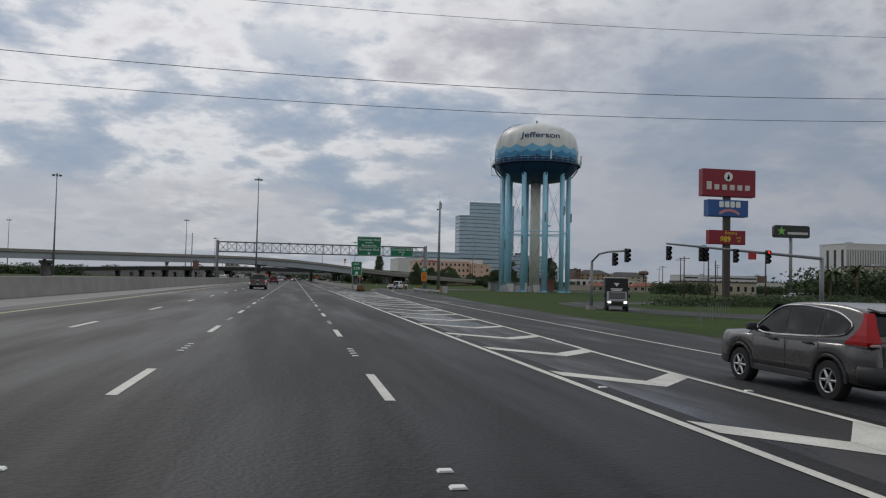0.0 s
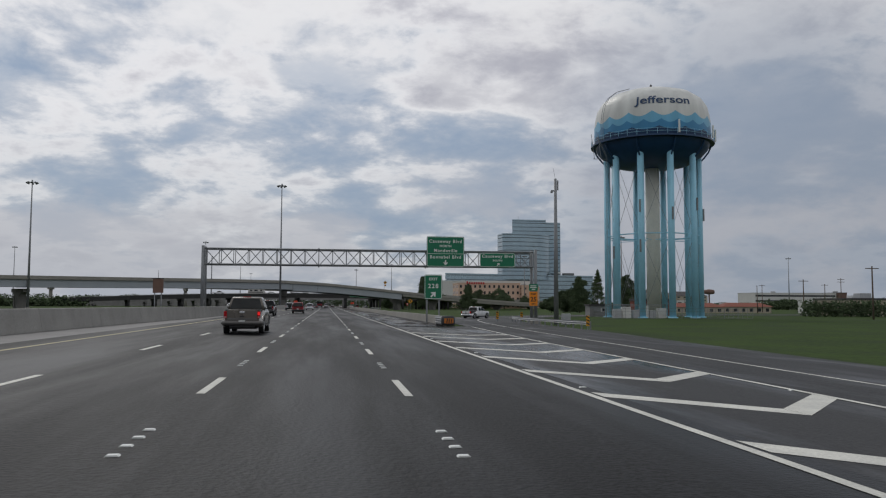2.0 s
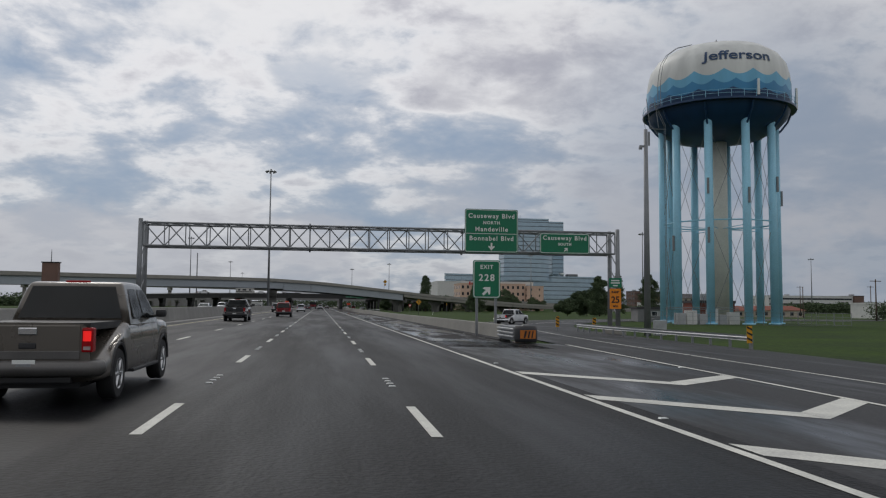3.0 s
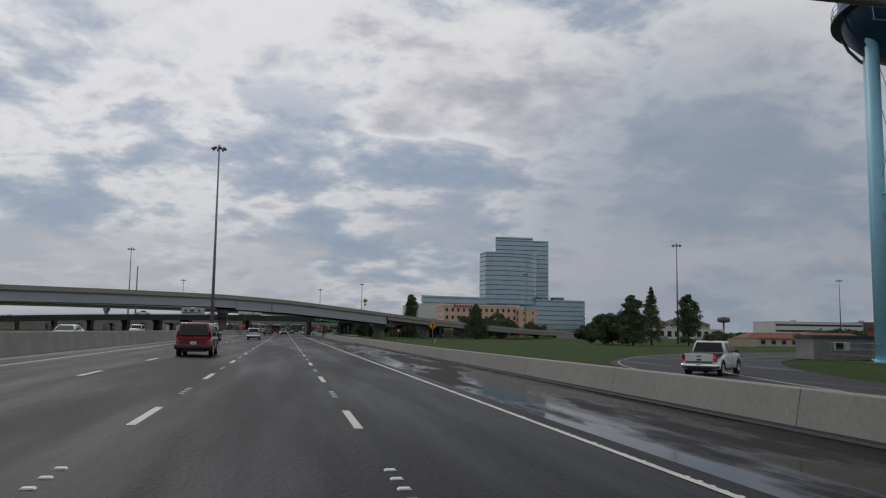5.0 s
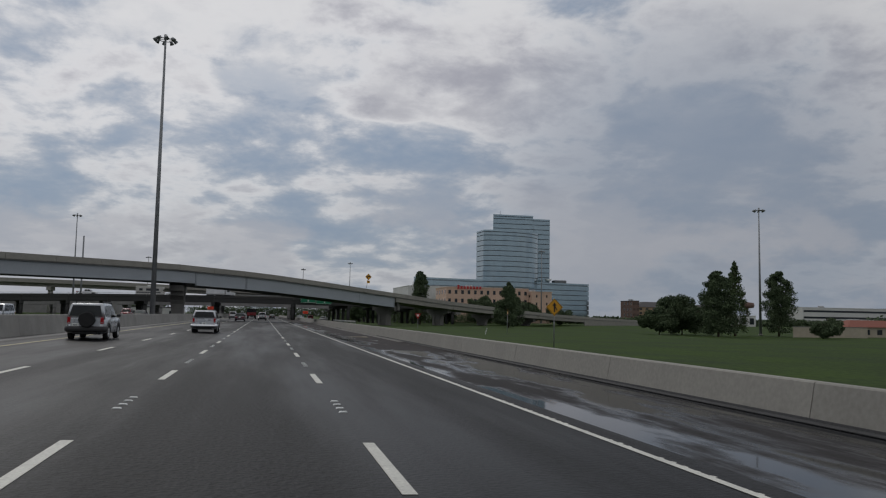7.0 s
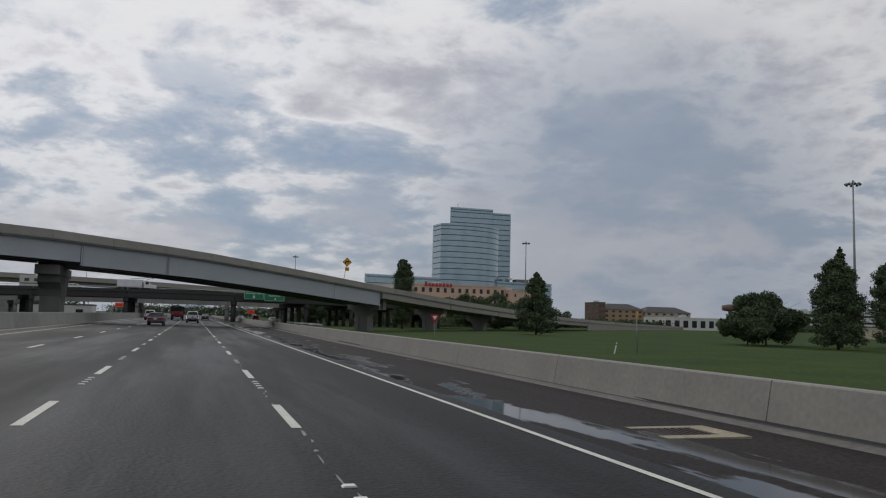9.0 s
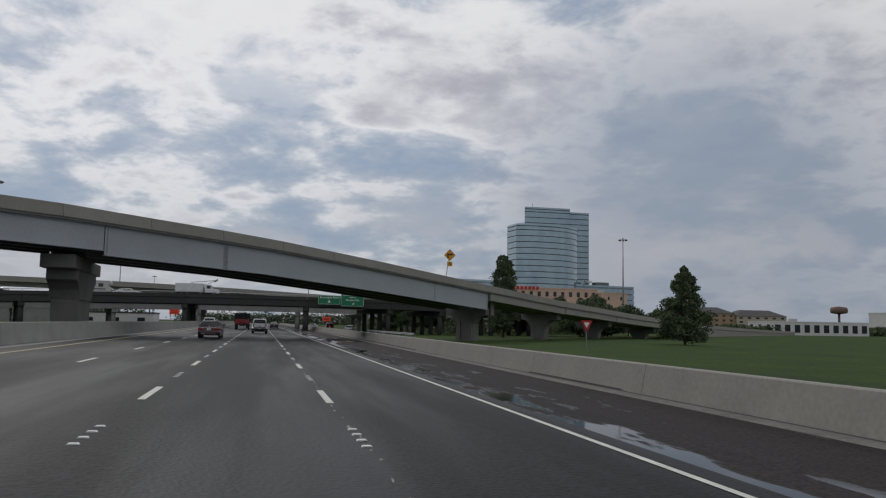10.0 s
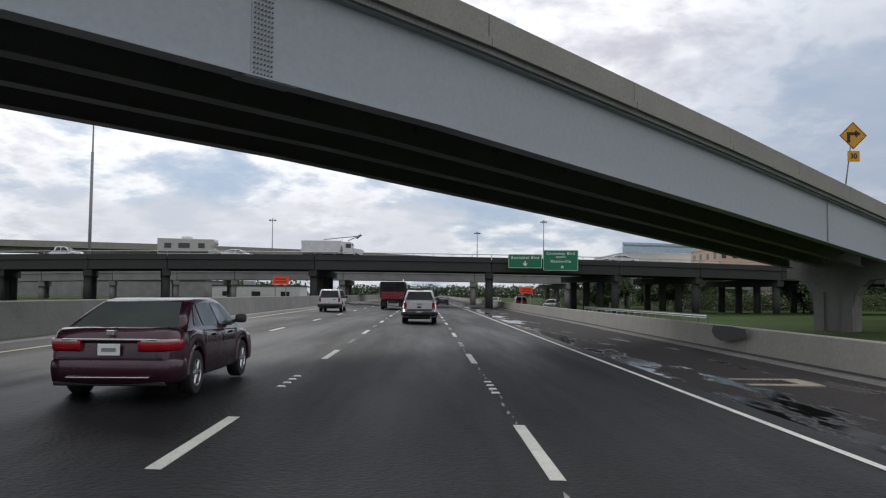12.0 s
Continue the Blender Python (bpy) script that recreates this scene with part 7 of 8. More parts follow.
def vehicle(name, x, y, rz, label, color, body, cabin, width, wheels, belt, roof, rear_pts, front_pts, side_windows, tail, tuck=0.80,
            plate=None, bumper=None, extras=(), brake=False, rails=False, mirrors=None, group="vehicles on the highway", base=None, lights=None, category="car"):
    """A road vehicle. Its nose points along +y and its tail along -y; origin on the ground under its middle."""
    v = thing(name, (x, y, gz(x) if base is None else base), label, category, group, rz=rz)
    hw = width / 2
    y0, y1 = body[0][0], max(p[0] for p in body)
    ymid, ylen = (min(p[0] for p in body) + y1) / 2, y1 - min(p[0] for p in body)

    part("body", car_body(body, hw, belt, [(wy, r + 0.075, r) for wy, r, ww in wheels], min(q[1] for q in body) + 0.02), color, v)
    # dark floor pan fills the space between the wheels
    ra = wheels[0][1]
    part("underbody", box(new_bm(), -hw * 0.66, hw * 0.66, min(p[0] for p in body) + 0.25, y1 - 0.3, 0.26, 0.62), M["black"], v)
    zb = belt

    def cab_shape(py, pz):
        return 1 - (1 - tuck) * max(0.0, (pz - zb) / (roof - zb))
    part("cabin", rounded_prism(soften(cabin, 2, 0.22), hw * 0.965, 0.07, cab_shape), color, v)

    def side(py, pz, off=0.008):
        return hw * 0.965 * cab_shape(py, pz) + off
    for win in side_windows:
        for sgn in (-1, 1):
            bm = new_bm()
            vs = [bm.verts.new((sgn * side(py, pz), py, pz)) for py, pz in soften(win, 0, 0.08)]
            bm.faces.new(vs)
            bmesh.ops.solidify(bm, geom=bm.faces[:], thickness=0.012)
            part("window", bm, M["car_glass"], v)
    for (ya, za), (yb, zb2) in (rear_pts, front_pts):
        out = -1 if ya < ymid else 1
        d = Vector((0, yb - ya, zb2 - za)).normalized()
        nrm = Vector((0, out * abs(d.z), abs(d.y))) * 0.03
        wa, wb = side(ya, za) - 0.13, side(yb, zb2) - 0.12
        bm = new_bm()
        vs = [bm.verts.new(Vector(q) + nrm) for q in ((-wa, ya, za), (wa, ya, za), (wb, yb, zb2), (-wb, yb, zb2))]
        bm.faces.new(vs)
        bmesh.ops.solidify(bm, geom=bm.faces[:], thickness=0.01)
        part("rear_window" if out < 0 else "windscreen", bm, M["car_glass"], v)
    tyre, rim = wheel_meshes(wheels[0][1], wheels[0][2])
    for wy, r, ww in wheels:
        for sgn in (-1, 1):
            w = thing_part("wheel", v)
            w.matrix_basis = pose(sgn * (hw - ww * 0.95), wy, r, 0, 0, 0 if sgn > 0 else 180)
            part("tyre", tyre, None, w)
            part("rim", rim, None, w)
            bm = new_bm()
            pr = None
            for k in range(11):
                a = math.pi * k / 10
                q = (sgn * (hw * 0.992), wy + (r + 0.085) * math.cos(a), r + (r + 0.085) * math.sin(a))
                if pr:
                    rod(bm, pr, q, 0.03, n=5)
                pr = q
            part("arch_trim", bm, M["dark_plastic"] if lights != "plain" else color, v)
    (tx, tz0, tz1, tw, ty) = tail
    for sgn in (-1, 1) if tw else ():
        a, b = sorted((sgn * tx, sgn * (tx - tw)))
        lamp = part("tail_lamp", box(new_bm(), a, b, ty - 0.02, ty + 0.16, tz0, tz1, bevel=0.025), M["tail_red"], v, "red tail lamp")
        hz = tz1 - tz0
        if tw < 0.25:
            part("reverse_lens", box(new_bm(), a + 0.03, b - 0.03, ty - 0.024, ty - 0.016, tz0 + 0.035, tz0 + hz * 0.24), M["pale_lens"], lamp)
            if brake and sgn > 0:
                part("brake_lens", box(new_bm(), a + 0.025, b - 0.025, ty - 0.026, ty - 0.016, tz0 + hz * 0.45, tz1 - 0.05), M["brake_glow"], lamp)
        else:
            part("brake_lens", box(new_bm(), a + 0.04, b - 0.04, ty - 0.024, ty - 0.016, tz0 + hz * 0.45, tz1 - 0.025), M["lamp_red"], lamp)
            c = a if sgn > 0 else b
            part("reverse_lens", box(new_bm(), min(c, c + sgn * 0.16) + 0.015, max(c, c + sgn * 0.16) - 0.015, ty - 0.025, ty - 0.015, tz0 + hz * 0.25, tz0 + hz * 0.5), M["pale_lens"], lamp)
    if mirrors:
        my, mz = mirrors
        for sgn in (-1, 1):
            bm = box(new_bm(), sgn * (hw + 0.10) - 0.10, sgn * (hw + 0.10) + 0.10, my - 0.075, my + 0.075, mz + 0.01, mz + 0.165, bevel=0.06)
            rod(bm, (sgn * (hw - 0.1), my, mz + 0.02), (sgn * (hw + 0.08), my, mz + 0.06), 0.03, n=6)
            part("mirror", bm, M["dark_plastic"], v)
    if bumper:
        bz0, bz1, by0, by1, bm_mat = bumper
        out = -by0 - ylen / 2
        rows = [(bz0, out * 0.2), (bz0 + 0.05, out * 0.85), ((bz0 + bz1) / 2, out), (bz1 - 0.04, out * 0.9), (bz1, out * 0.55)]
        part("rear_bumper", tail_wrap(tail_plan(hw, ylen / 2, by1 + ylen / 2 + 0.12), rows, 1, True), M[bm_mat], v)
        part("bumper_valance", box(new_bm(), -hw * 0.62, hw * 0.62, by0 + 0.08, by1, bz0 - 0.09, bz0 + 0.01, bevel=0.02), M["black"], v)
    if plate:
        px, pz, py = plate
        pl = part("number_plate", box(new_bm(), px - 0.155, px + 0.155, py - 0.012, py, pz - 0.08, pz + 0.08), M["sign_white"], v)
        part("plate_bars", box(new_bm(), px - 0.10, px + 0.10, py - 0.018, py - 0.013, pz - 0.028, pz + 0.022), M["galv_dull"], pl)
    for nm, bx, mat in extras:
        part(nm, box(new_bm(), *bx[:6], bevel=bx[6] if len(bx) > 6 else 0.01), M[mat] if isinstance(mat, str) else mat, v)
    if rails:
        for sgn in (-1, 1):
            bm = new_bm()
            rx = sgn * (side(0, roof) - 0.12)
            rod(bm, (rx, rails[0], roof + 0.06), (rx, rails[1], roof + 0.06), 0.025, n=6)
            for k in range(3):
                yy = rails[0] + (rails[1] - rails[0]) * k / 2
                rod(bm, (rx, yy, roof - 0.05), (rx, yy, roof + 0.06), 0.025, n=6)
            part("roof_rail", bm, M["dark_plastic"], v)
    for sgn in (-1, 1):
        part("headlamp", box(new_bm(), sgn * hw * 0.63 - 0.15, sgn * hw * 0.63 + 0.15, y1 - 0.20, y1 - 0.005, belt - 0.33, belt - 0.16, bevel=0.03), M["board_pale"], v)
    return v


def tail_plan(hw, h, reach, inner=0.0):
    """Half of the tail's outline from above: along the flank, round the corner and in towards the middle."""
    def w(y):
        return hw * (1 - 0.15 * max(0.0, (abs(y) / h - 0.80) / 0.20) ** 2.2) * 0.995
    pts = [(w(-h + reach * (1 - k / 8)), -h + reach * (1 - k / 8)) for k in range(9)]
    we = w(-h)
    for k in range(1, 7):
        x = we + (inner - we) * k / 6
        pts.append((x, -h - 0.035 * (1 - (x / we) ** 2)))
    return pts


def tail_wrap(pts, rows, sgn, both=False):
    """A shell of (height, proud) rows laid along an outline; both sides in one piece when asked."""
    line = [(x * sgn, y) for x, y in pts]
    if both:
        line = line[:-1] + [(-x, y) for x, y in line[::-1]]
    bm = new_bm()
    rings = []
    for i, (x, y) in enumerate(line):
        a, b = Vector(line[max(0, i - 1)]), Vector(line[min(len(line) - 1, i + 1)])
        d = (b - a).normalized()
        n = Vector((d.y, -d.x))
        if n.dot(Vector((x, y + 1.2))) < 0:
            n = -n
        ring = [bm.verts.new((x + n.x * o, y + n.y * o, z)) for z, o in rows]
        ring += [bm.verts.new((x - n.x * 0.06, y - n.y * 0.06, z)) for z, o in (rows[-1], rows[0])]
        rings.append(ring)
    m = len(rings[0])
    for a, b in zip(rings, rings[1:]):
        for k in range(m):
            bm.faces.new((a[k], a[(k + 1) % m], b[(k + 1) % m], b[k])).smooth = k < len(rows) - 1
    bm.faces.new(rings[0]), bm.faces.new(rings[-1][::-1])
    return bm


def suv_shape(L, ground, belt, hood, r, wb):
    """Side outline of a lower body from tail to nose with round wheel arches."""
    h = L / 2
    fa, rawb = wb / 2 + 0.05, -wb / 2 + 0.05
    return ([(-h, 0.55), (-h + 0.02, ground + 0.12), (-h + 0.12, ground)] + arch(rawb, r + 0.07, r - 0.02)[::-1] + arch(fa, r + 0.07, r - 0.02)[::-1]
            + [(h - 0.15, ground), (h - 0.02, ground + 0.15), (h, 0.62), (h - 0.05, hood - 0.12), (h - 0.25, hood), (h - 1.15, belt), (-h + 0.03, belt)])


def pickup_shape(L, ground, belt, bed, hood, r, wb):
    h = L / 2
    fa, ra = wb / 2 + 0.12, -wb / 2 + 0.12
    return ([(-h, 0.62), (-h + 0.03, ground + 0.2), (-h + 0.2, ground + 0.1)] + arch(ra, r + 0.09, r)[::-1] + arch(fa, r + 0.09, r)[::-1]
            + [(h - 0.2, ground), (h - 0.02, ground + 0.2), (h, 0.75), (h - 0.04, hood - 0.15), (h - 0.25, hood), (h - 1.35, belt), (-h + 1.9, bed), (-h, bed)])


C_TAN = paint("tan_metallic_paint", (0.125, 0.110, 0.092))
C_WHITE = paint("white_car_paint", (0.66, 0.67, 0.68), 0.0)
C_SILVER = paint("silver_metallic_paint", (0.46, 0.48, 0.50), 0.5)
C_PALE = paint("pale_silver_paint", (0.55, 0.57, 0.60), 0.4)
C_BLACK = paint("black_car_paint", (0.012, 0.012, 0.014), 0.2)
C_GREY = paint("dark_grey_metallic_paint", (0.075, 0.072, 0.072), 0.5)
C_MAROON = paint("dark_plum_paint", (0.040, 0.010, 0.020), 0.35)
C_RED = paint("dark_red_paint", (0.20, 0.012, 0.016), 0.2)


def pickup(x, y, rz, label, color, L=5.7, W=2.0, belt=1.22, bed=1.22, roof=1.90, r=0.40, wb=3.6, brake=False, bump="chrome", name="pickup_truck", **kw):
    h = L / 2
    c0 = -h + 1.95
    cabin = [(c0, belt - 0.06), (h - 1.25, belt - 0.06), (h - 2.05, roof - 0.03), (h - 2.4, roof), (c0 + 0.42, roof), (c0 + 0.22, roof - 0.05)]
    wins = [[(c0 + 0.32, belt + 0.04), (c0 + 1.05, belt + 0.04), (c0 + 1.05, roof - 0.12), (c0 + 0.48, roof - 0.12)], [(c0 + 1.13, belt + 0.04), (h - 1.55, belt + 0.04), (h - 2.08, roof - 0.12), (c0 + 1.13, roof - 0.12)]]
    ex = [("tailgate", (-W / 2 * 0.72, W / 2 * 0.72, -h - 0.015, -h + 0.05, 0.72, bed - 0.02, 0.02), color),
          ("tailgate_trim", (-W / 2 * 0.72, W / 2 * 0.72, -h - 0.022, -h, 0.70, 0.82, 0.008), "dark_silver"),
          ("tailgate_handle", (-0.13, 0.13, -h - 0.035, -h, bed - 0.17, bed - 0.06, 0.015), "chrome"),
          ("tailgate_badge", (-0.12, 0.12, -h - 0.03, -h, bed - 0.37, bed - 0.28, 0.02), "dark_plastic"),
          # black panel stands in for the shaded hollow of the open bed
          ("bed_cover", (-W / 2 * 0.84, W / 2 * 0.84, -h + 0.06, c0 - 0.02, bed - 0.1, bed + 0.012, 0.01), "black"),
          ("third_brake_lamp", (-0.2, 0.2, c0 + 0.36, c0 + 0.42, roof - 0.03, roof + 0.015, 0.005), "tail_red"),
          ("step_bar", (-W / 2 - 0.06, W / 2 + 0.06, -0.9, 1.2, 0.36, 0.42, 0.02), "dark_plastic")]
    return vehicle(name, x, y + h, rz, label, color, pickup_shape(L, 0.34, belt, bed, belt - 0.04, r, wb), cabin, W,
                   [(-wb / 2 + 0.12, r, 0.13), (wb / 2 + 0.12, r, 0.13)], belt, roof, ((c0 + 0.02, belt + 0.04), (c0 + 0.20, roof - 0.1)), ((h - 1.32, belt + 0.02), (h - 2.0, roof - 0.08)),
                   wins, (W / 2 - 0.10, 0.80, bed - 0.06, 0.16, -h), tuck=0.78, plate=(0, 0.62, -h - 0.13), bumper=(0.44, 0.68, -h - 0.12, -h + 0.1, bump), extras=ex, brake=brake,
                   mirrors=(h - 1.75, belt + 0.03), category="pickup truck", **kw)


M["dark_silver"] = material("dull_silver_trim", (0.13, 0.125, 0.12), 0.4, 0.5)


def suv(x, y, rz, label, color, L=4.45, W=1.82, belt=1.08, roof=1.74, r=0.36, wb=2.65, spare=False, name="suv", tail=None, cabin_pts=None, win_pts=None, glass_pts=None, rails=None, brake=False, slope=0.16, bump="dark_plastic", **kw):
    h = L / 2
    c0 = -h + 0.03
    cabin = [(c0, belt - 0.06), (h - 1.05, belt - 0.06), (h - 1.75, roof - 0.04), (h - 2.2, roof), (c0 + slope + 0.2, roof), (c0 + slope, roof - 0.05)]
    wins = [[(c0 + 0.22 + slope * 0.4, belt + 0.05), (c0 + 0.85, belt + 0.05), (c0 + 0.85, roof - 0.13), (c0 + 0.30 + slope, roof - 0.15)],
            [(c0 + 0.93, belt + 0.04), (c0 + 1.70, belt + 0.03), (c0 + 1.70, roof - 0.11), (c0 + 0.93, roof - 0.12)],
            [(c0 + 1.78, belt + 0.03), (h - 1.35, belt + 0.02), (h - 1.85, roof - 0.11), (c0 + 1.78, roof - 0.11)]]
    cabin, wins = cabin_pts or cabin, win_pts or wins
    ex = [("rear_hatch_trim", (-W / 2 * 0.74, W / 2 * 0.74, -h - 0.012, -h + 0.05, 0.62, belt - 0.04, 0.02), color),
          ("door_handle", (W / 2 * 0.30, W / 2 * 0.52, -h - 0.04, -h, belt - 0.14, belt - 0.08, 0.015), "dark_plastic")]
    if brake:
        ex.append(("third_brake_lamp", (-0.2, 0.2, c0 + slope - 0.03, c0 + slope + 0.05, roof - 0.06, roof - 0.02, 0.005), "brake_glow"))
    v = vehicle(name, x, y + h, rz, label, color, suv_shape(L, 0.30, belt, belt - 0.02, r, wb), cabin, W, [(-wb / 2 + 0.05, r, 0.115), (wb / 2 + 0.05, r, 0.115)], belt, roof,
                glass_pts or ((c0 - 0.004, belt + 0.06), (c0 + slope, roof - 0.12)), ((h - 1.12, belt + 0.0), (h - 1.72, roof - 0.1)), wins, tail or (W / 2 - 0.09, belt - 0.30, belt + 0.0, 0.15, -h), tuck=0.80,
                plate=(-0.45 if spare else 0, 0.72, -h - 0.02), bumper=(0.38, 0.66, -h - 0.10, -h + 0.15, bump), extras=ex, rails=rails, mirrors=(h - 1.45, belt + 0.02), brake=brake, **kw)
    if spare:
        tyre, rim = wheel_meshes(0.37, 0.12)
        s = thing_part("spare_wheel", v)
        s.matrix_basis = pose(0.08, -h - 0.13, 0.98, 0, 0, -90)
        part("tyre", tyre, None, s)
        part("cover", rod(new_bm(), (0.05, 0, 0), (0.128, 0, 0), 0.34, 0.31, n=28), M["rubber"], s, "black spare wheel cover")
    return v


def sedan(x, y, rz, label, color, L=4.86, W=1.85, belt=0.98, roof=1.46, r=0.335, wb=2.78, name="sedan_car", brake=False, bright=True, **kw):
    h = L / 2
    body = ([(-h, 0.60), (-h + 0.02, 0.38), (-h + 0.14, 0.26)] + arch(-wb / 2 - 0.05, r + 0.06, r - 0.02)[::-1] + arch(wb / 2 - 0.05, r + 0.06, r - 0.02)[::-1]
            + [(h - 0.15, 0.22), (h - 0.02, 0.35), (h, 0.55), (h - 0.1, 0.72), (h - 0.4, 0.82), (h - 1.45, belt - 0.02), (-h + 0.75, belt + 0.05), (-h + 0.30, belt + 0.055), (-h + 0.16, belt + 0.03), (-h + 0.07, belt - 0.05), (-h + 0.03, belt - 0.20)])
    cabin = [(-h + 0.42, belt), (h - 1.15, belt - 0.08), (h - 1.85, roof - 0.07), (h - 2.35, roof), (-h + 1.75, roof - 0.005), (-h + 1.28, roof - 0.06)]
    wins = [[(-h + 0.98, belt + 0.07), (-h + 1.35, belt + 0.05), (-h + 1.40, roof - 0.12), (-h + 1.33, roof - 0.13)],
            [(-h + 1.42, belt + 0.05), (-h + 2.22, belt + 0.03), (-h + 2.22, roof - 0.08), (-h + 1.48, roof - 0.10)], [(-h + 2.30, belt + 0.03), (h - 1.5, belt + 0.0), (h - 1.98, roof - 0.11), (-h + 2.30, roof - 0.08)]]
    ex = [("boot_trim", (-0.66, 0.66, -h - 0.045, -h + 0.12, belt - 0.118, belt - 0.088, 0.008), "chrome"), ("badge", (-0.055, 0.055, -h - 0.02, -h + 0.10, belt - 0.045, belt + 0.03, 0.01), "chrome"),
          ("valance", (-0.78, 0.78, -h - 0.01, -h + 0.2, 0.23, 0.30, 0.02), "black"), ("boot_gap", (-0.72, 0.72, -h - 0.02, -h + 0.1, belt - 0.365, belt - 0.355, 0.0), "black"), ("lower_trim", (-0.58, 0.58, -h - 0.072, -h + 0.0, 0.345, 0.362, 0.004), "chrome")]
    v = vehicle(name, x, y + h, rz, label, color, body, cabin, W, [(-wb / 2 - 0.05, r, 0.11), (wb / 2 - 0.05, r, 0.11)], belt, roof,
                ((-h + 0.52, belt + 0.03), (-h + 1.24, roof - 0.09)), ((h - 1.2, belt - 0.04), (h - 1.82, roof - 0.1)), wins, (W / 2 - 0.13, belt - 0.26, belt - 0.085, 0, -h + 0.05), tuck=0.74,
                plate=(0, belt - 0.24, -h - 0.035), extras=ex, mirrors=(h - 1.65, belt + 0.02), brake=brake, lights="plain", **kw)
    hw = W / 2
    part("rear_bumper", tail_wrap(tail_plan(hw, h, 0.42), [(0.25, -0.03), (0.30, 0.01), (0.45, 0.032), (0.56, 0.028), (0.605, 0.0)], 1, True), color, v)
    for sgn in (-1, 1):
        lamp = part("tail_lamp", tail_wrap(tail_plan(hw, h, 0.30, 0.40), [(belt - 0.265, 0.0), (belt - 0.235, 0.02), (belt - 0.16, 0.024), (belt - 0.105, 0.012), (belt - 0.09, -0.01)], sgn), M["lamp_red"], v, "red tail lamp wrapped round the corner")
        part("reverse_lens", tail_wrap(tail_plan(hw, h, 0.22, 0.44), [(belt - 0.150, 0.024), (belt - 0.125, 0.031), (belt - 0.095, 0.020)], sgn), M["pale_lens"], lamp)
        for y in (-0.42, 0.62):
            part("door_handle", box(new_bm(), sgn * hw - 0.03, sgn * hw + 0.022, y - 0.10, y + 0.10, belt - 0.13, belt - 0.095, bevel=0.012), color, v)
        for y in (-0.98, 0.07):
            part("door_gap", box(new_bm(), sgn * hw * 0.992 - 0.006, sgn * hw * 0.992 + 0.006, y - 0.005, y + 0.005, 0.40, belt - 0.06), M["black"], v)
    for ob in v.children:
        if ob.name.split(".")[0] in ("window", "rear_window", "windscreen"):
            ob.data.materials.clear()
            ob.data.materials.append(M["clear_glass"])
    return v


# traffic, each standing in its lane
pickup(-3.85, 87.6, 0, "tan four-door pickup truck with a lit tail lamp", C_TAN, brake=True, bump="dark_silver")
suv(-7.9, 229.8, 0, "silver boxy suv with a black spare wheel on its tailgate", C_SILVER, L=4.4, spare=True, roof=1.78, rails=(-1.5, 0.9), slope=0.10)
pickup(-6.9, 145.4, 0, "black pickup truck on the highway", C_BLACK, L=5.4, W=1.95, bump="dark_plastic")
suv(-4.2, 177.0, 0, "dark red suv on the highway", C_RED, L=4.8, W=1.9, roof=1.82, r=0.38)
suv(-3.8, 250.0, 0, "silver crossover suv on the highway", C_PALE, L=4.6, roof=1.68, bump="chrome")
pickup(0.3, 374.8, 0, "white lifted pickup truck with black bumper", C_WHITE, L=5.3, W=1.9, belt=1.26, bed=1.24, roof=1.86, r=0.42, wb=3.25, bump="dark_plastic")
suv(-6.9, 394.0, 0, "white suv in the inner lane under the overpass", C_WHITE, L=4.8, roof=1.78)
sedan(-3.75, 342.4, -1.0, "dark plum sedan with red tail lamps", C_MAROON)


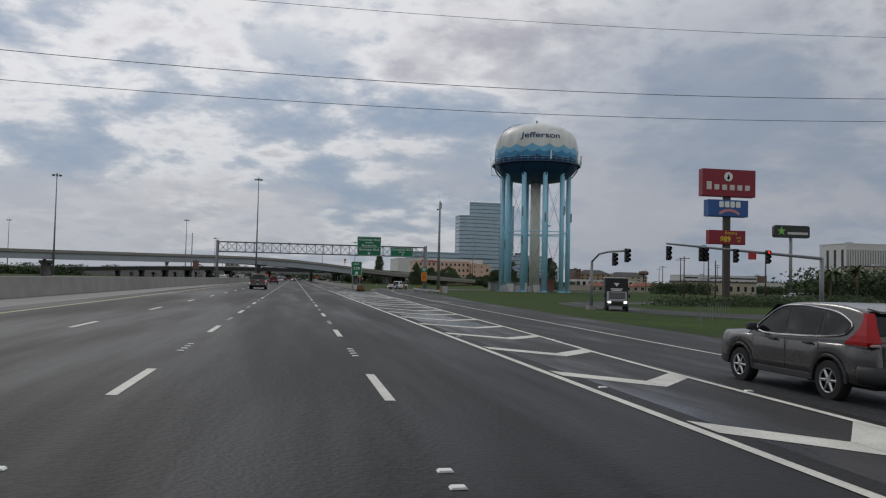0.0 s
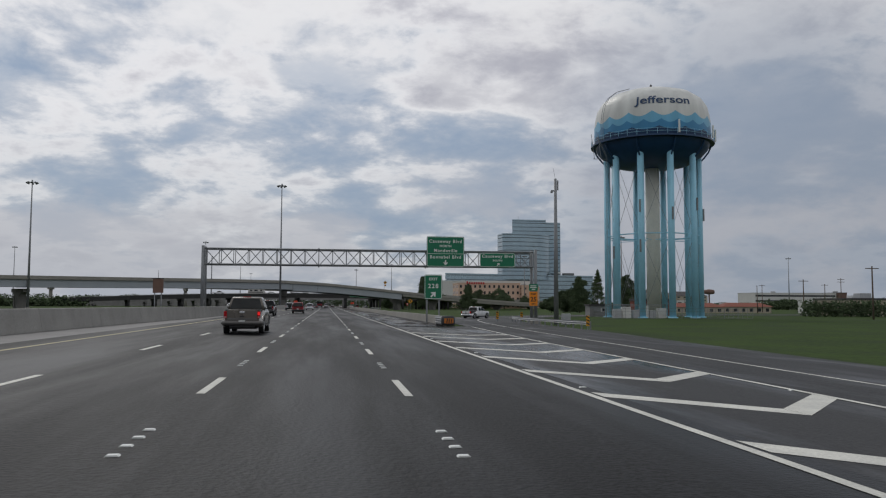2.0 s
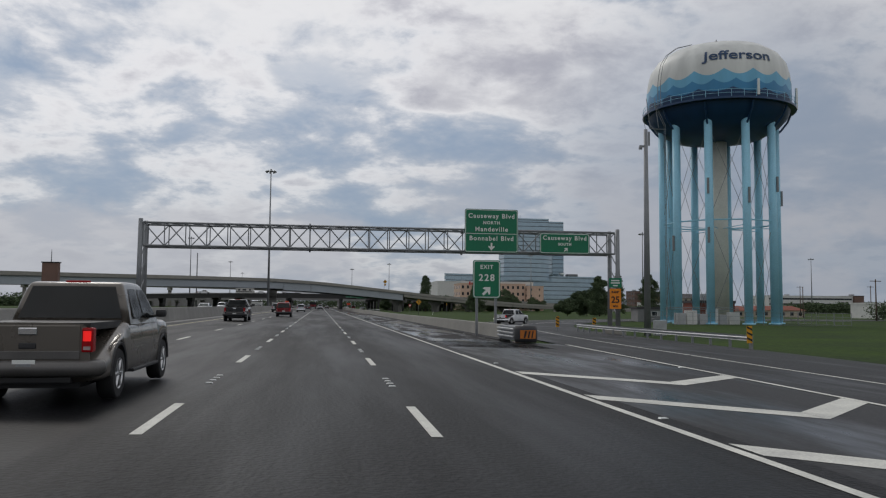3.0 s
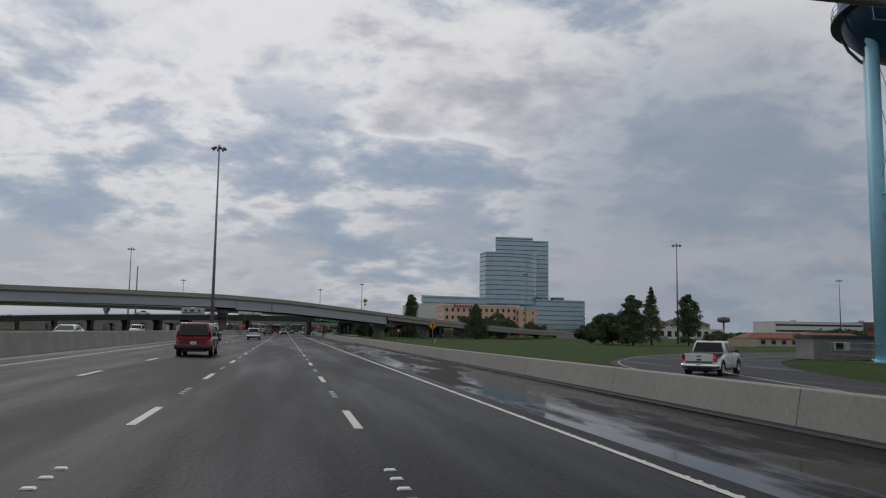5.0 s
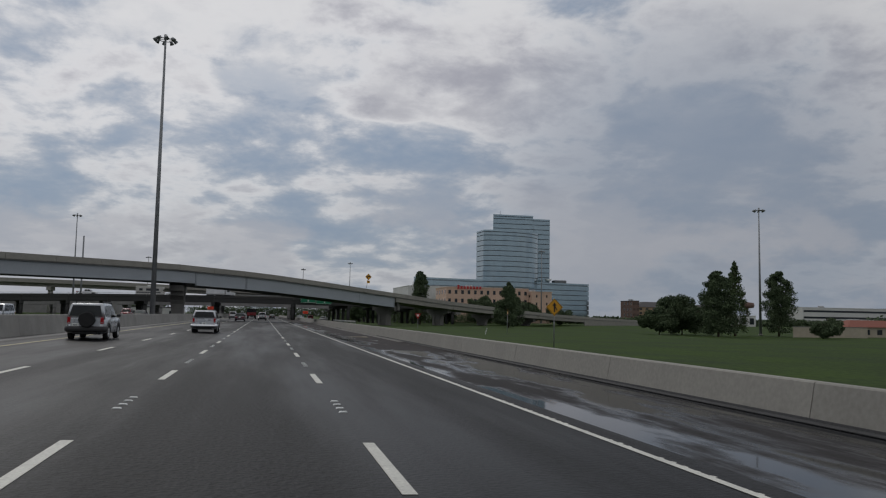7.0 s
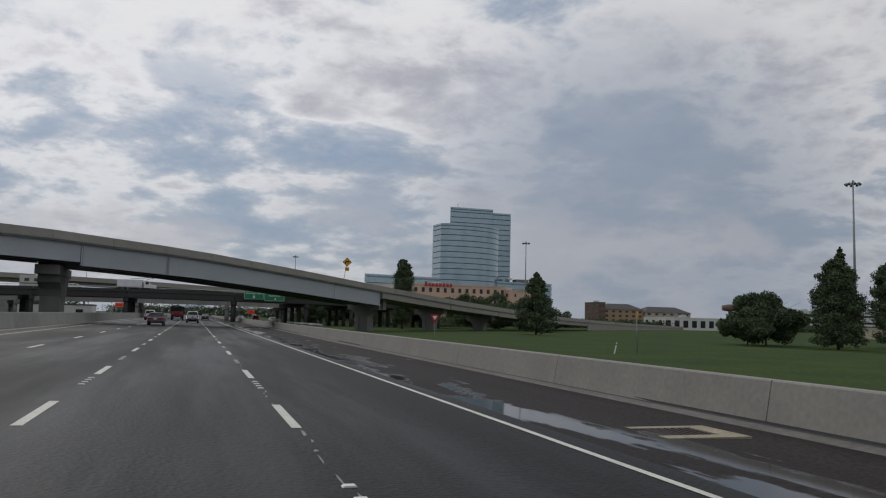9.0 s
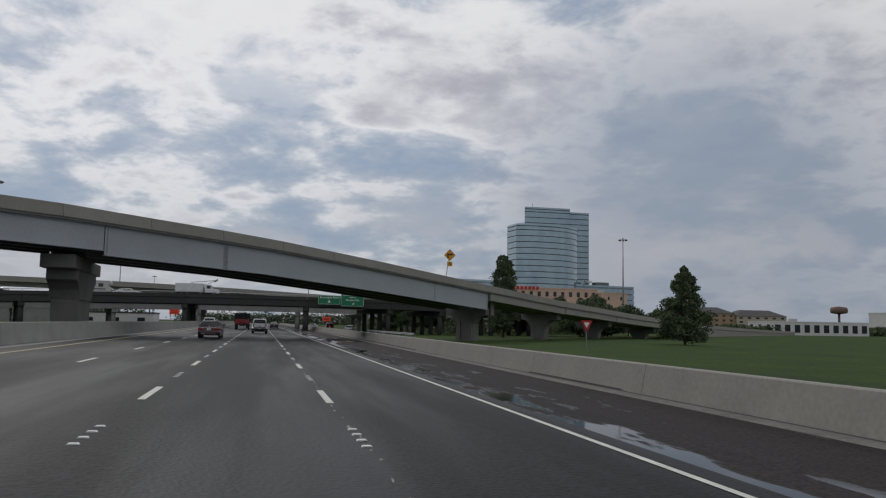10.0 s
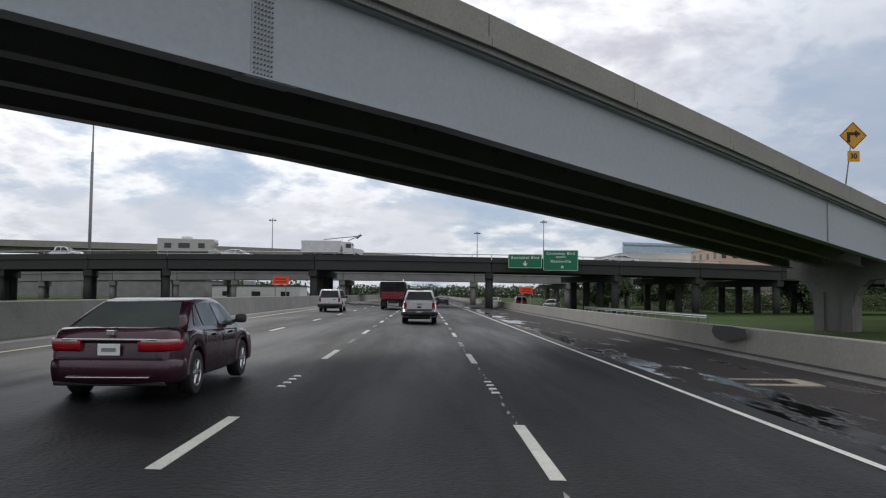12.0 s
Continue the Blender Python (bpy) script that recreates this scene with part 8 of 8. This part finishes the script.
def exit_lane_suv():
    v = suv(10.35, 0.2, 1.5, "dark grey crossover suv with chrome window line on the exit lane", C_GREY, L=4.53, belt=1.04, roof=1.665, r=0.345, wb=2.62, tail=(0.8, 0.9, 1.3, 0, -2.25),
            cabin_pts=[(-2.225, 0.96), (1.25, 0.96), (0.50, 1.50), (0.10, 1.63), (-0.6, 1.672), (-1.3, 1.65), (-1.85, 1.57), (-2.04, 1.47), (-2.16, 1.18)],
            win_pts=[[(-1.72, 1.30), (-1.50, 1.13), (-1.02, 1.11), (-1.02, 1.50), (-1.34, 1.47)], [(-0.97, 1.11), (-0.10, 1.08), (-0.10, 1.56), (-0.97, 1.50)], [(-0.04, 1.08), (0.95, 1.04), (0.42, 1.42), (0.15, 1.54), (-0.04, 1.56)]],
            glass_pts=((-2.165, 1.16), (-2.02, 1.50)))
    hw, tuck = 0.91, 0.80
    ring = soften([(-1.80, 1.31), (-1.54, 1.09), (1.02, 1.015), (0.46, 1.45), (0.14, 1.585), (-0.5, 1.60), (-1.36, 1.52)], 0, 0.2)
    for sgn in (-1, 1):
        bm = new_bm()
        pts = [(sgn * (hw * 0.965 * (1 - (1 - tuck) * (z - 1.04) / 0.625) + 0.012), y, z) for y, z in ring]
        for a, b in zip(pts, pts[1:] + pts[:1]):
            rod(bm, a, b, 0.014, n=5)
        dark = new_bm()
        dark.faces.new([dark.verts.new((sgn * (abs(px) - 0.009), py, pz)) for px, py, pz in pts])
        part("pillar_trim", dark, M["black"], v, "black trim between the side windows")
        part("window_surround", bm, M["chrome"], v, "chrome window surround")
        # tall lamp climbing the rear pillar
        rows = [(0.99, 0.89, -2.20, 0.72), (1.05, 0.90, -2.23, 0.70), (1.16, 0.885, -2.20, 0.72), (1.30, 0.84, -2.15, 0.72), (1.44, 0.785, -2.09, 0.69), (1.52, 0.755, -2.04, 0.68)]
        side_y = (-1.66, -1.70, -1.86, -1.97, -1.97, -1.93)
        bm = new_bm()
        rings = []
        for (z, xo, yb, xi), ys in zip(rows, side_y):
            rings.append([bm.verts.new((sgn * px, py, z)) for px, py in ((xo - 0.02, ys), (xo + 0.014, ys), (xo + 0.012, yb + 0.05), (xo - 0.05, yb - 0.03), (xi, yb - 0.035), (xi, yb + 0.06))])
        for a, b in zip(rings, rings[1:]):
            for k in range(6):
                bm.faces.new((a[k], a[(k + 1) % 6], b[(k + 1) % 6], b[k]))
        bm.faces.new(rings[0]), bm.faces.new(rings[-1])
        lamp = part("tail_lamp", bm, M["tail_red"], v, "tall red tail lamp")
        part("reverse_lens", box(new_bm(), min(sgn * 0.73, sgn * 0.87), max(sgn * 0.73, sgn * 0.87), -2.275, -2.1, 0.985, 1.03, bevel=0.015), M["pale_lens"], lamp)
        for y in (-0.72, 0.28):
            part("door_handle", box(new_bm(), sgn * 0.915 - 0.025, sgn * 0.915 + 0.025, y - 0.11, y + 0.11, 0.93, 0.965, bevel=0.012), M["dark_plastic"], v)
        for y in (-1.0, -0.07):
            part("door_gap", box(new_bm(), sgn * 0.907 - 0.004, sgn * 0.907 + 0.004, y - 0.005, y + 0.005, 0.45, 0.98), M["black"], v)
        part("sill_trim", box(new_bm(), sgn * 0.885 - 0.03, sgn * 0.885 + 0.03, -0.85, 0.95, 0.30, 0.42, bevel=0.02), M["dark_plastic"], v)
    part("rear_wiper", rod(new_bm(), (-0.05, -2.225, 1.14), (0.42, -2.19, 1.24), 0.012, n=5), M["black"], v)
    part("roof_spoiler", prism(new_bm(), [(-2.13, 1.52), (-1.85, 1.575), (-1.85, 1.60), (-2.12, 1.555)], -0.62, 0.62, "x"), C_GREY, v)


exit_lane_suv()
pickup(24.4, 171.5, -44, "white pickup truck on the curving exit ramp", C_WHITE, L=5.6, W=2.0, brake=True, bump="chrome", group="vehicles on the ramp")
sedan(3.4, 456.0, 0, "grey sedan beyond the overpass", C_GREY)
sedan(19.8, 449.0, 160, "white car on the side road beyond the barrier", C_WHITE, group="cars on the side road")
sedan(13.0, 470.0, 165, "white car on the side road beyond the barrier", C_WHITE, group="cars on the side road")
suv(16.0, 458.0, 0, "red suv on the side road beyond the barrier", C_RED, group="cars on the side road")


def dump_truck(x, y, rz, label, body_color, box_color, base, w=2.4, L=8.6, group="trucks"):
    t = thing("dump_truck", (x, y, base), label, "truck", group, rz=rz)
    h = L / 2
    part("chassis", box(new_bm(), -0.45, 0.45, -h, h - 0.4, 0.6, 0.95, bevel=0.02), M["black"], t)
    b = part("tipper_box", prism(new_bm(), [(-h, 1.15), (h - 3.3, 1.15), (h - 3.1, 2.75), (-h - 0.1, 2.75)], -w / 2, w / 2, "x"), box_color, t, "ribbed tipper box")
    rib = finish("rib", box(new_bm(), -w / 2 - 0.06, w / 2 + 0.06, -0.06, 0.06, 1.15, 2.7), box_color)
    for k in range(6):
        part("rib", rib, None, b).location = (0, -h + 0.3 + k * 0.95, 0)
    part("cab", rounded_prism([(h - 2.9, 0.9), (h - 1.45, 0.9), (h - 1.45, 1.75), (h - 1.75, 2.6), (h - 2.9, 2.65)], w / 2 * 0.92, 0.06), body_color, t)
    part("hood", rounded_prism([(h - 1.5, 0.8), (h - 0.05, 0.8), (h, 1.4), (h - 0.3, 1.62), (h - 1.5, 1.75)], w / 2 * 0.78, 0.08), body_color, t)
    for sgn in (-1, 1):
        part("window", box(new_bm(), sgn * w / 2 * 0.93 - 0.01, sgn * w / 2 * 0.93 + 0.01, h - 2.5, h - 1.75, 1.75, 2.35), M["car_glass"], t)
        part("tail_lamp", box(new_bm(), sgn * 0.95 - 0.12, sgn * 0.95 + 0.12, -h - 0.05, -h + 0.02, 0.95, 1.12), M["tail_red"], t)
        part("mudflap", box(new_bm(), sgn * 0.9 - 0.28, sgn * 0.9 + 0.28, -h + 0.1, -h + 0.12, 0.3, 0.95), M["rubber"], t)
    part("tailgate", box(new_bm(), -w / 2 + 0.05, w / 2 - 0.05, -h - 0.1, -h - 0.03, 1.0, 1.75, bevel=0.02), body_color, t)
    part("windscreen", box(new_bm(), -w / 2 * 0.8, w / 2 * 0.8, h - 1.7, h - 1.5, 1.8, 2.4), M["car_glass"], t)
    part("exhaust_stack", rod(new_bm(), (0.9, h - 3.0, 0.9), (0.9, h - 3.0, 3.1), 0.07, n=8), M["chrome"], t)
    tyre, rim = wheel_meshes(0.5, 0.15)
    for wy in (-h + 1.2, -h + 2.5, h - 1.0):
        for sgn in (-1, 1):
            wl = thing_part("wheel", t)
            wl.matrix_basis = pose(sgn * (w / 2 - 0.15), wy, 0.5, 0, 0, 0 if sgn > 0 else 180)
            part("tyre", tyre, None, wl)
            part("rim", rim, None, wl)
    return t


dump_truck(-2.6, 414.5, 0, "dark red truck with a black tipper box", C_RED, C_BLACK, gz(-3))
DK = 6.95 - 0.6
tr = dump_truck(-12.4, 444.0, -90, "white tipper truck crossing the overpass", C_WHITE, C_WHITE, DK - 0.1)
bm = rod(new_bm(), (-0.4, -1.5, 3.0), (0.2, 3.6, 3.5), 0.07, n=6)
rod(bm, (0.2, 2.0, 2.8), (0.2, 3.6, 3.5), 0.06, n=6)
rod(bm, (0.2, 3.2, 3.2), (0.2, 3.9, 3.7), 0.18, n=8)
part("tarp_arm", bm, M["galv_dull"], tr)


M["motorhome_shell"] = material("pale_grey_panels", (0.46, 0.45, 0.42), 0.5, vary=0.1, scale=0.8)


def motorhome():
    t = thing("motorhome", (-33.3, 446.0, DK - 0.15), "pale grey motorhome with dark stripe crossing the overpass", "motorhome", rz=-90)
    part("body", rounded_prism([(-4.2, 0.5), (3.0, 0.5), (3.9, 0.7), (4.2, 1.3), (3.3, 1.9), (3.9, 2.3), (3.8, 2.95), (-4.2, 3.1)], 1.2, 0.08), M["motorhome_shell"], t)
    for sgn in (-1, 1):
        part("stripe", box(new_bm(), sgn * 1.205 - 0.01, sgn * 1.205 + 0.01, -4.0, 3.0, 1.0, 1.35), M["dark_plastic"], t)
        for a, b in ((-3.2, -2.2), (-1.2, 0.4), (1.6, 2.5)):
            part("window", box(new_bm(), sgn * 1.205 - 0.015, sgn * 1.205 + 0.015, a, b, 1.7, 2.4), M["car_glass"], t)
    part("roof_unit", box(new_bm(), -0.5, 0.5, -1.0, 0.4, 3.05, 3.4, bevel=0.08), M["sign_white"], t)
    tyre, rim = wheel_meshes(0.4, 0.13)
    for wy in (-2.4, 2.7):
        for sgn in (-1, 1):
            wl = thing_part("wheel", t)
            wl.matrix_basis = pose(sgn * 1.05, wy, 0.4, 0, 0, 0 if sgn > 0 else 180)
            part("tyre", tyre, None, wl)
            part("rim", rim, None, wl)


motorhome()
pickup(-51.5, 443.5, -90, "white pickup truck with roof rack crossing the overpass", C_WHITE, base=DK - 0.25, group="vehicles on the overpass")
sedan(-26.0, 442.0, -90, "white car crossing the overpass", C_WHITE, base=DK - 0.1, group="vehicles on the overpass")
sedan(29.0, 443.0, -90, "white car crossing the overpass", C_WHITE, base=DK - 0.35, group="vehicles on the overpass")


M["navy_box"] = material("dark_blue_box_panels", (0.02, 0.03, 0.05), 0.5, vary=0.2)


def box_truck():
    t = thing("box_truck", (30.6, 60.5, -0.78), "delivery truck with dark box front and lit headlamps", "truck", rz=160)
    t.scale = (0.92, 0.92, 0.92)
    part("cargo_box", box(new_bm(), -1.15, 1.15, -3.9, 1.2, 0.95, 3.3, bevel=0.05), M["navy_box"], t)
    part("box_roof", box(new_bm(), -1.17, 1.17, -3.92, 1.26, 3.3, 3.38, bevel=0.02), M["sign_white"], t)
    part("box_front", box(new_bm(), -1.12, 1.12, 1.2, 1.24, 1.0, 3.2, bevel=0.01), M["black"], t, "black box front with pale emblem")
    part("emblem_shape", prism(new_bm(), [(-0.3, 2.8), (0.3, 2.8), (0.0, 2.45)], 1.245, 1.255, "y"), M["sign_white"], t)
    bm = new_bm()
    for z, w in ((2.2, 0.6), (2.05, 0.5)):
        box(bm, -w, w, 1.245, 1.255, z - 0.05, z + 0.05)
    part("writing_bars", bm, M["sign_white"], t)
    part("cab", rounded_prism([(1.25, 0.5), (3.0, 0.5), (3.1, 1.0), (2.6, 1.25), (2.2, 1.9), (1.25, 1.95)], 0.98, 0.08), M["galv_dull"], t)
    part("windscreen", prism(new_bm(), [(2.66, 1.27), (2.69, 1.27), (2.29, 1.86), (2.26, 1.86)], -0.8, 0.8, "x"), M["car_glass"], t)
    part("grille", box(new_bm(), -0.6, 0.6, 3.06, 3.12, 0.65, 0.98, bevel=0.02), M["black"], t)
    for sgn in (-1, 1):
        part("headlamp", box(new_bm(), sgn * 0.78 - 0.15, sgn * 0.78 + 0.15, 3.04, 3.13, 0.8, 0.98, bevel=0.02), M["head_glow"], t, "lit headlamp")
        part("mirror", box(new_bm(), sgn * 1.2 - 0.08, sgn * 1.2 + 0.08, 2.2, 2.3, 1.3, 1.7, bevel=0.02), M["black"], t)
    tyre, rim = wheel_meshes(0.4, 0.13)
    for wy in (-2.4, 2.3):
        for sgn in (-1, 1):
            wl = thing_part("wheel", t)
            wl.matrix_basis = pose(sgn * 0.95, wy, 0.4, 0, 0, 0 if sgn > 0 else 180)
            part("tyre", tyre, None, wl)
            part("rim", rim, None, wl)


box_truck()
# parked cars far off by the showroom
for k in range(9):
    sedan(112 + k * 6.5, 150 + (k % 3) * 3 + k * 2, 70 + 10 * (k % 3), ("white", "silver", "red", "black")[k % 4] + " parked car by the showroom", (C_WHITE, C_SILVER, C_RED, C_BLACK)[k % 4], base=-0.80, group="parked cars")

# traffic on the opposing carriageway, seen over the median barrier
sedan(-18.0, 205.0, 180, "white car on the opposing carriageway", C_WHITE, group="opposing traffic")
suv(-22.0, 262.0, 180, "silver suv on the opposing carriageway", C_SILVER, group="opposing traffic")
sedan(-18.2, 318.0, 180, "grey car on the opposing carriageway", C_GREY, group="opposing traffic")
suv(-25.5, 352.0, 180, "red suv on the opposing carriageway", C_RED, group="opposing traffic")
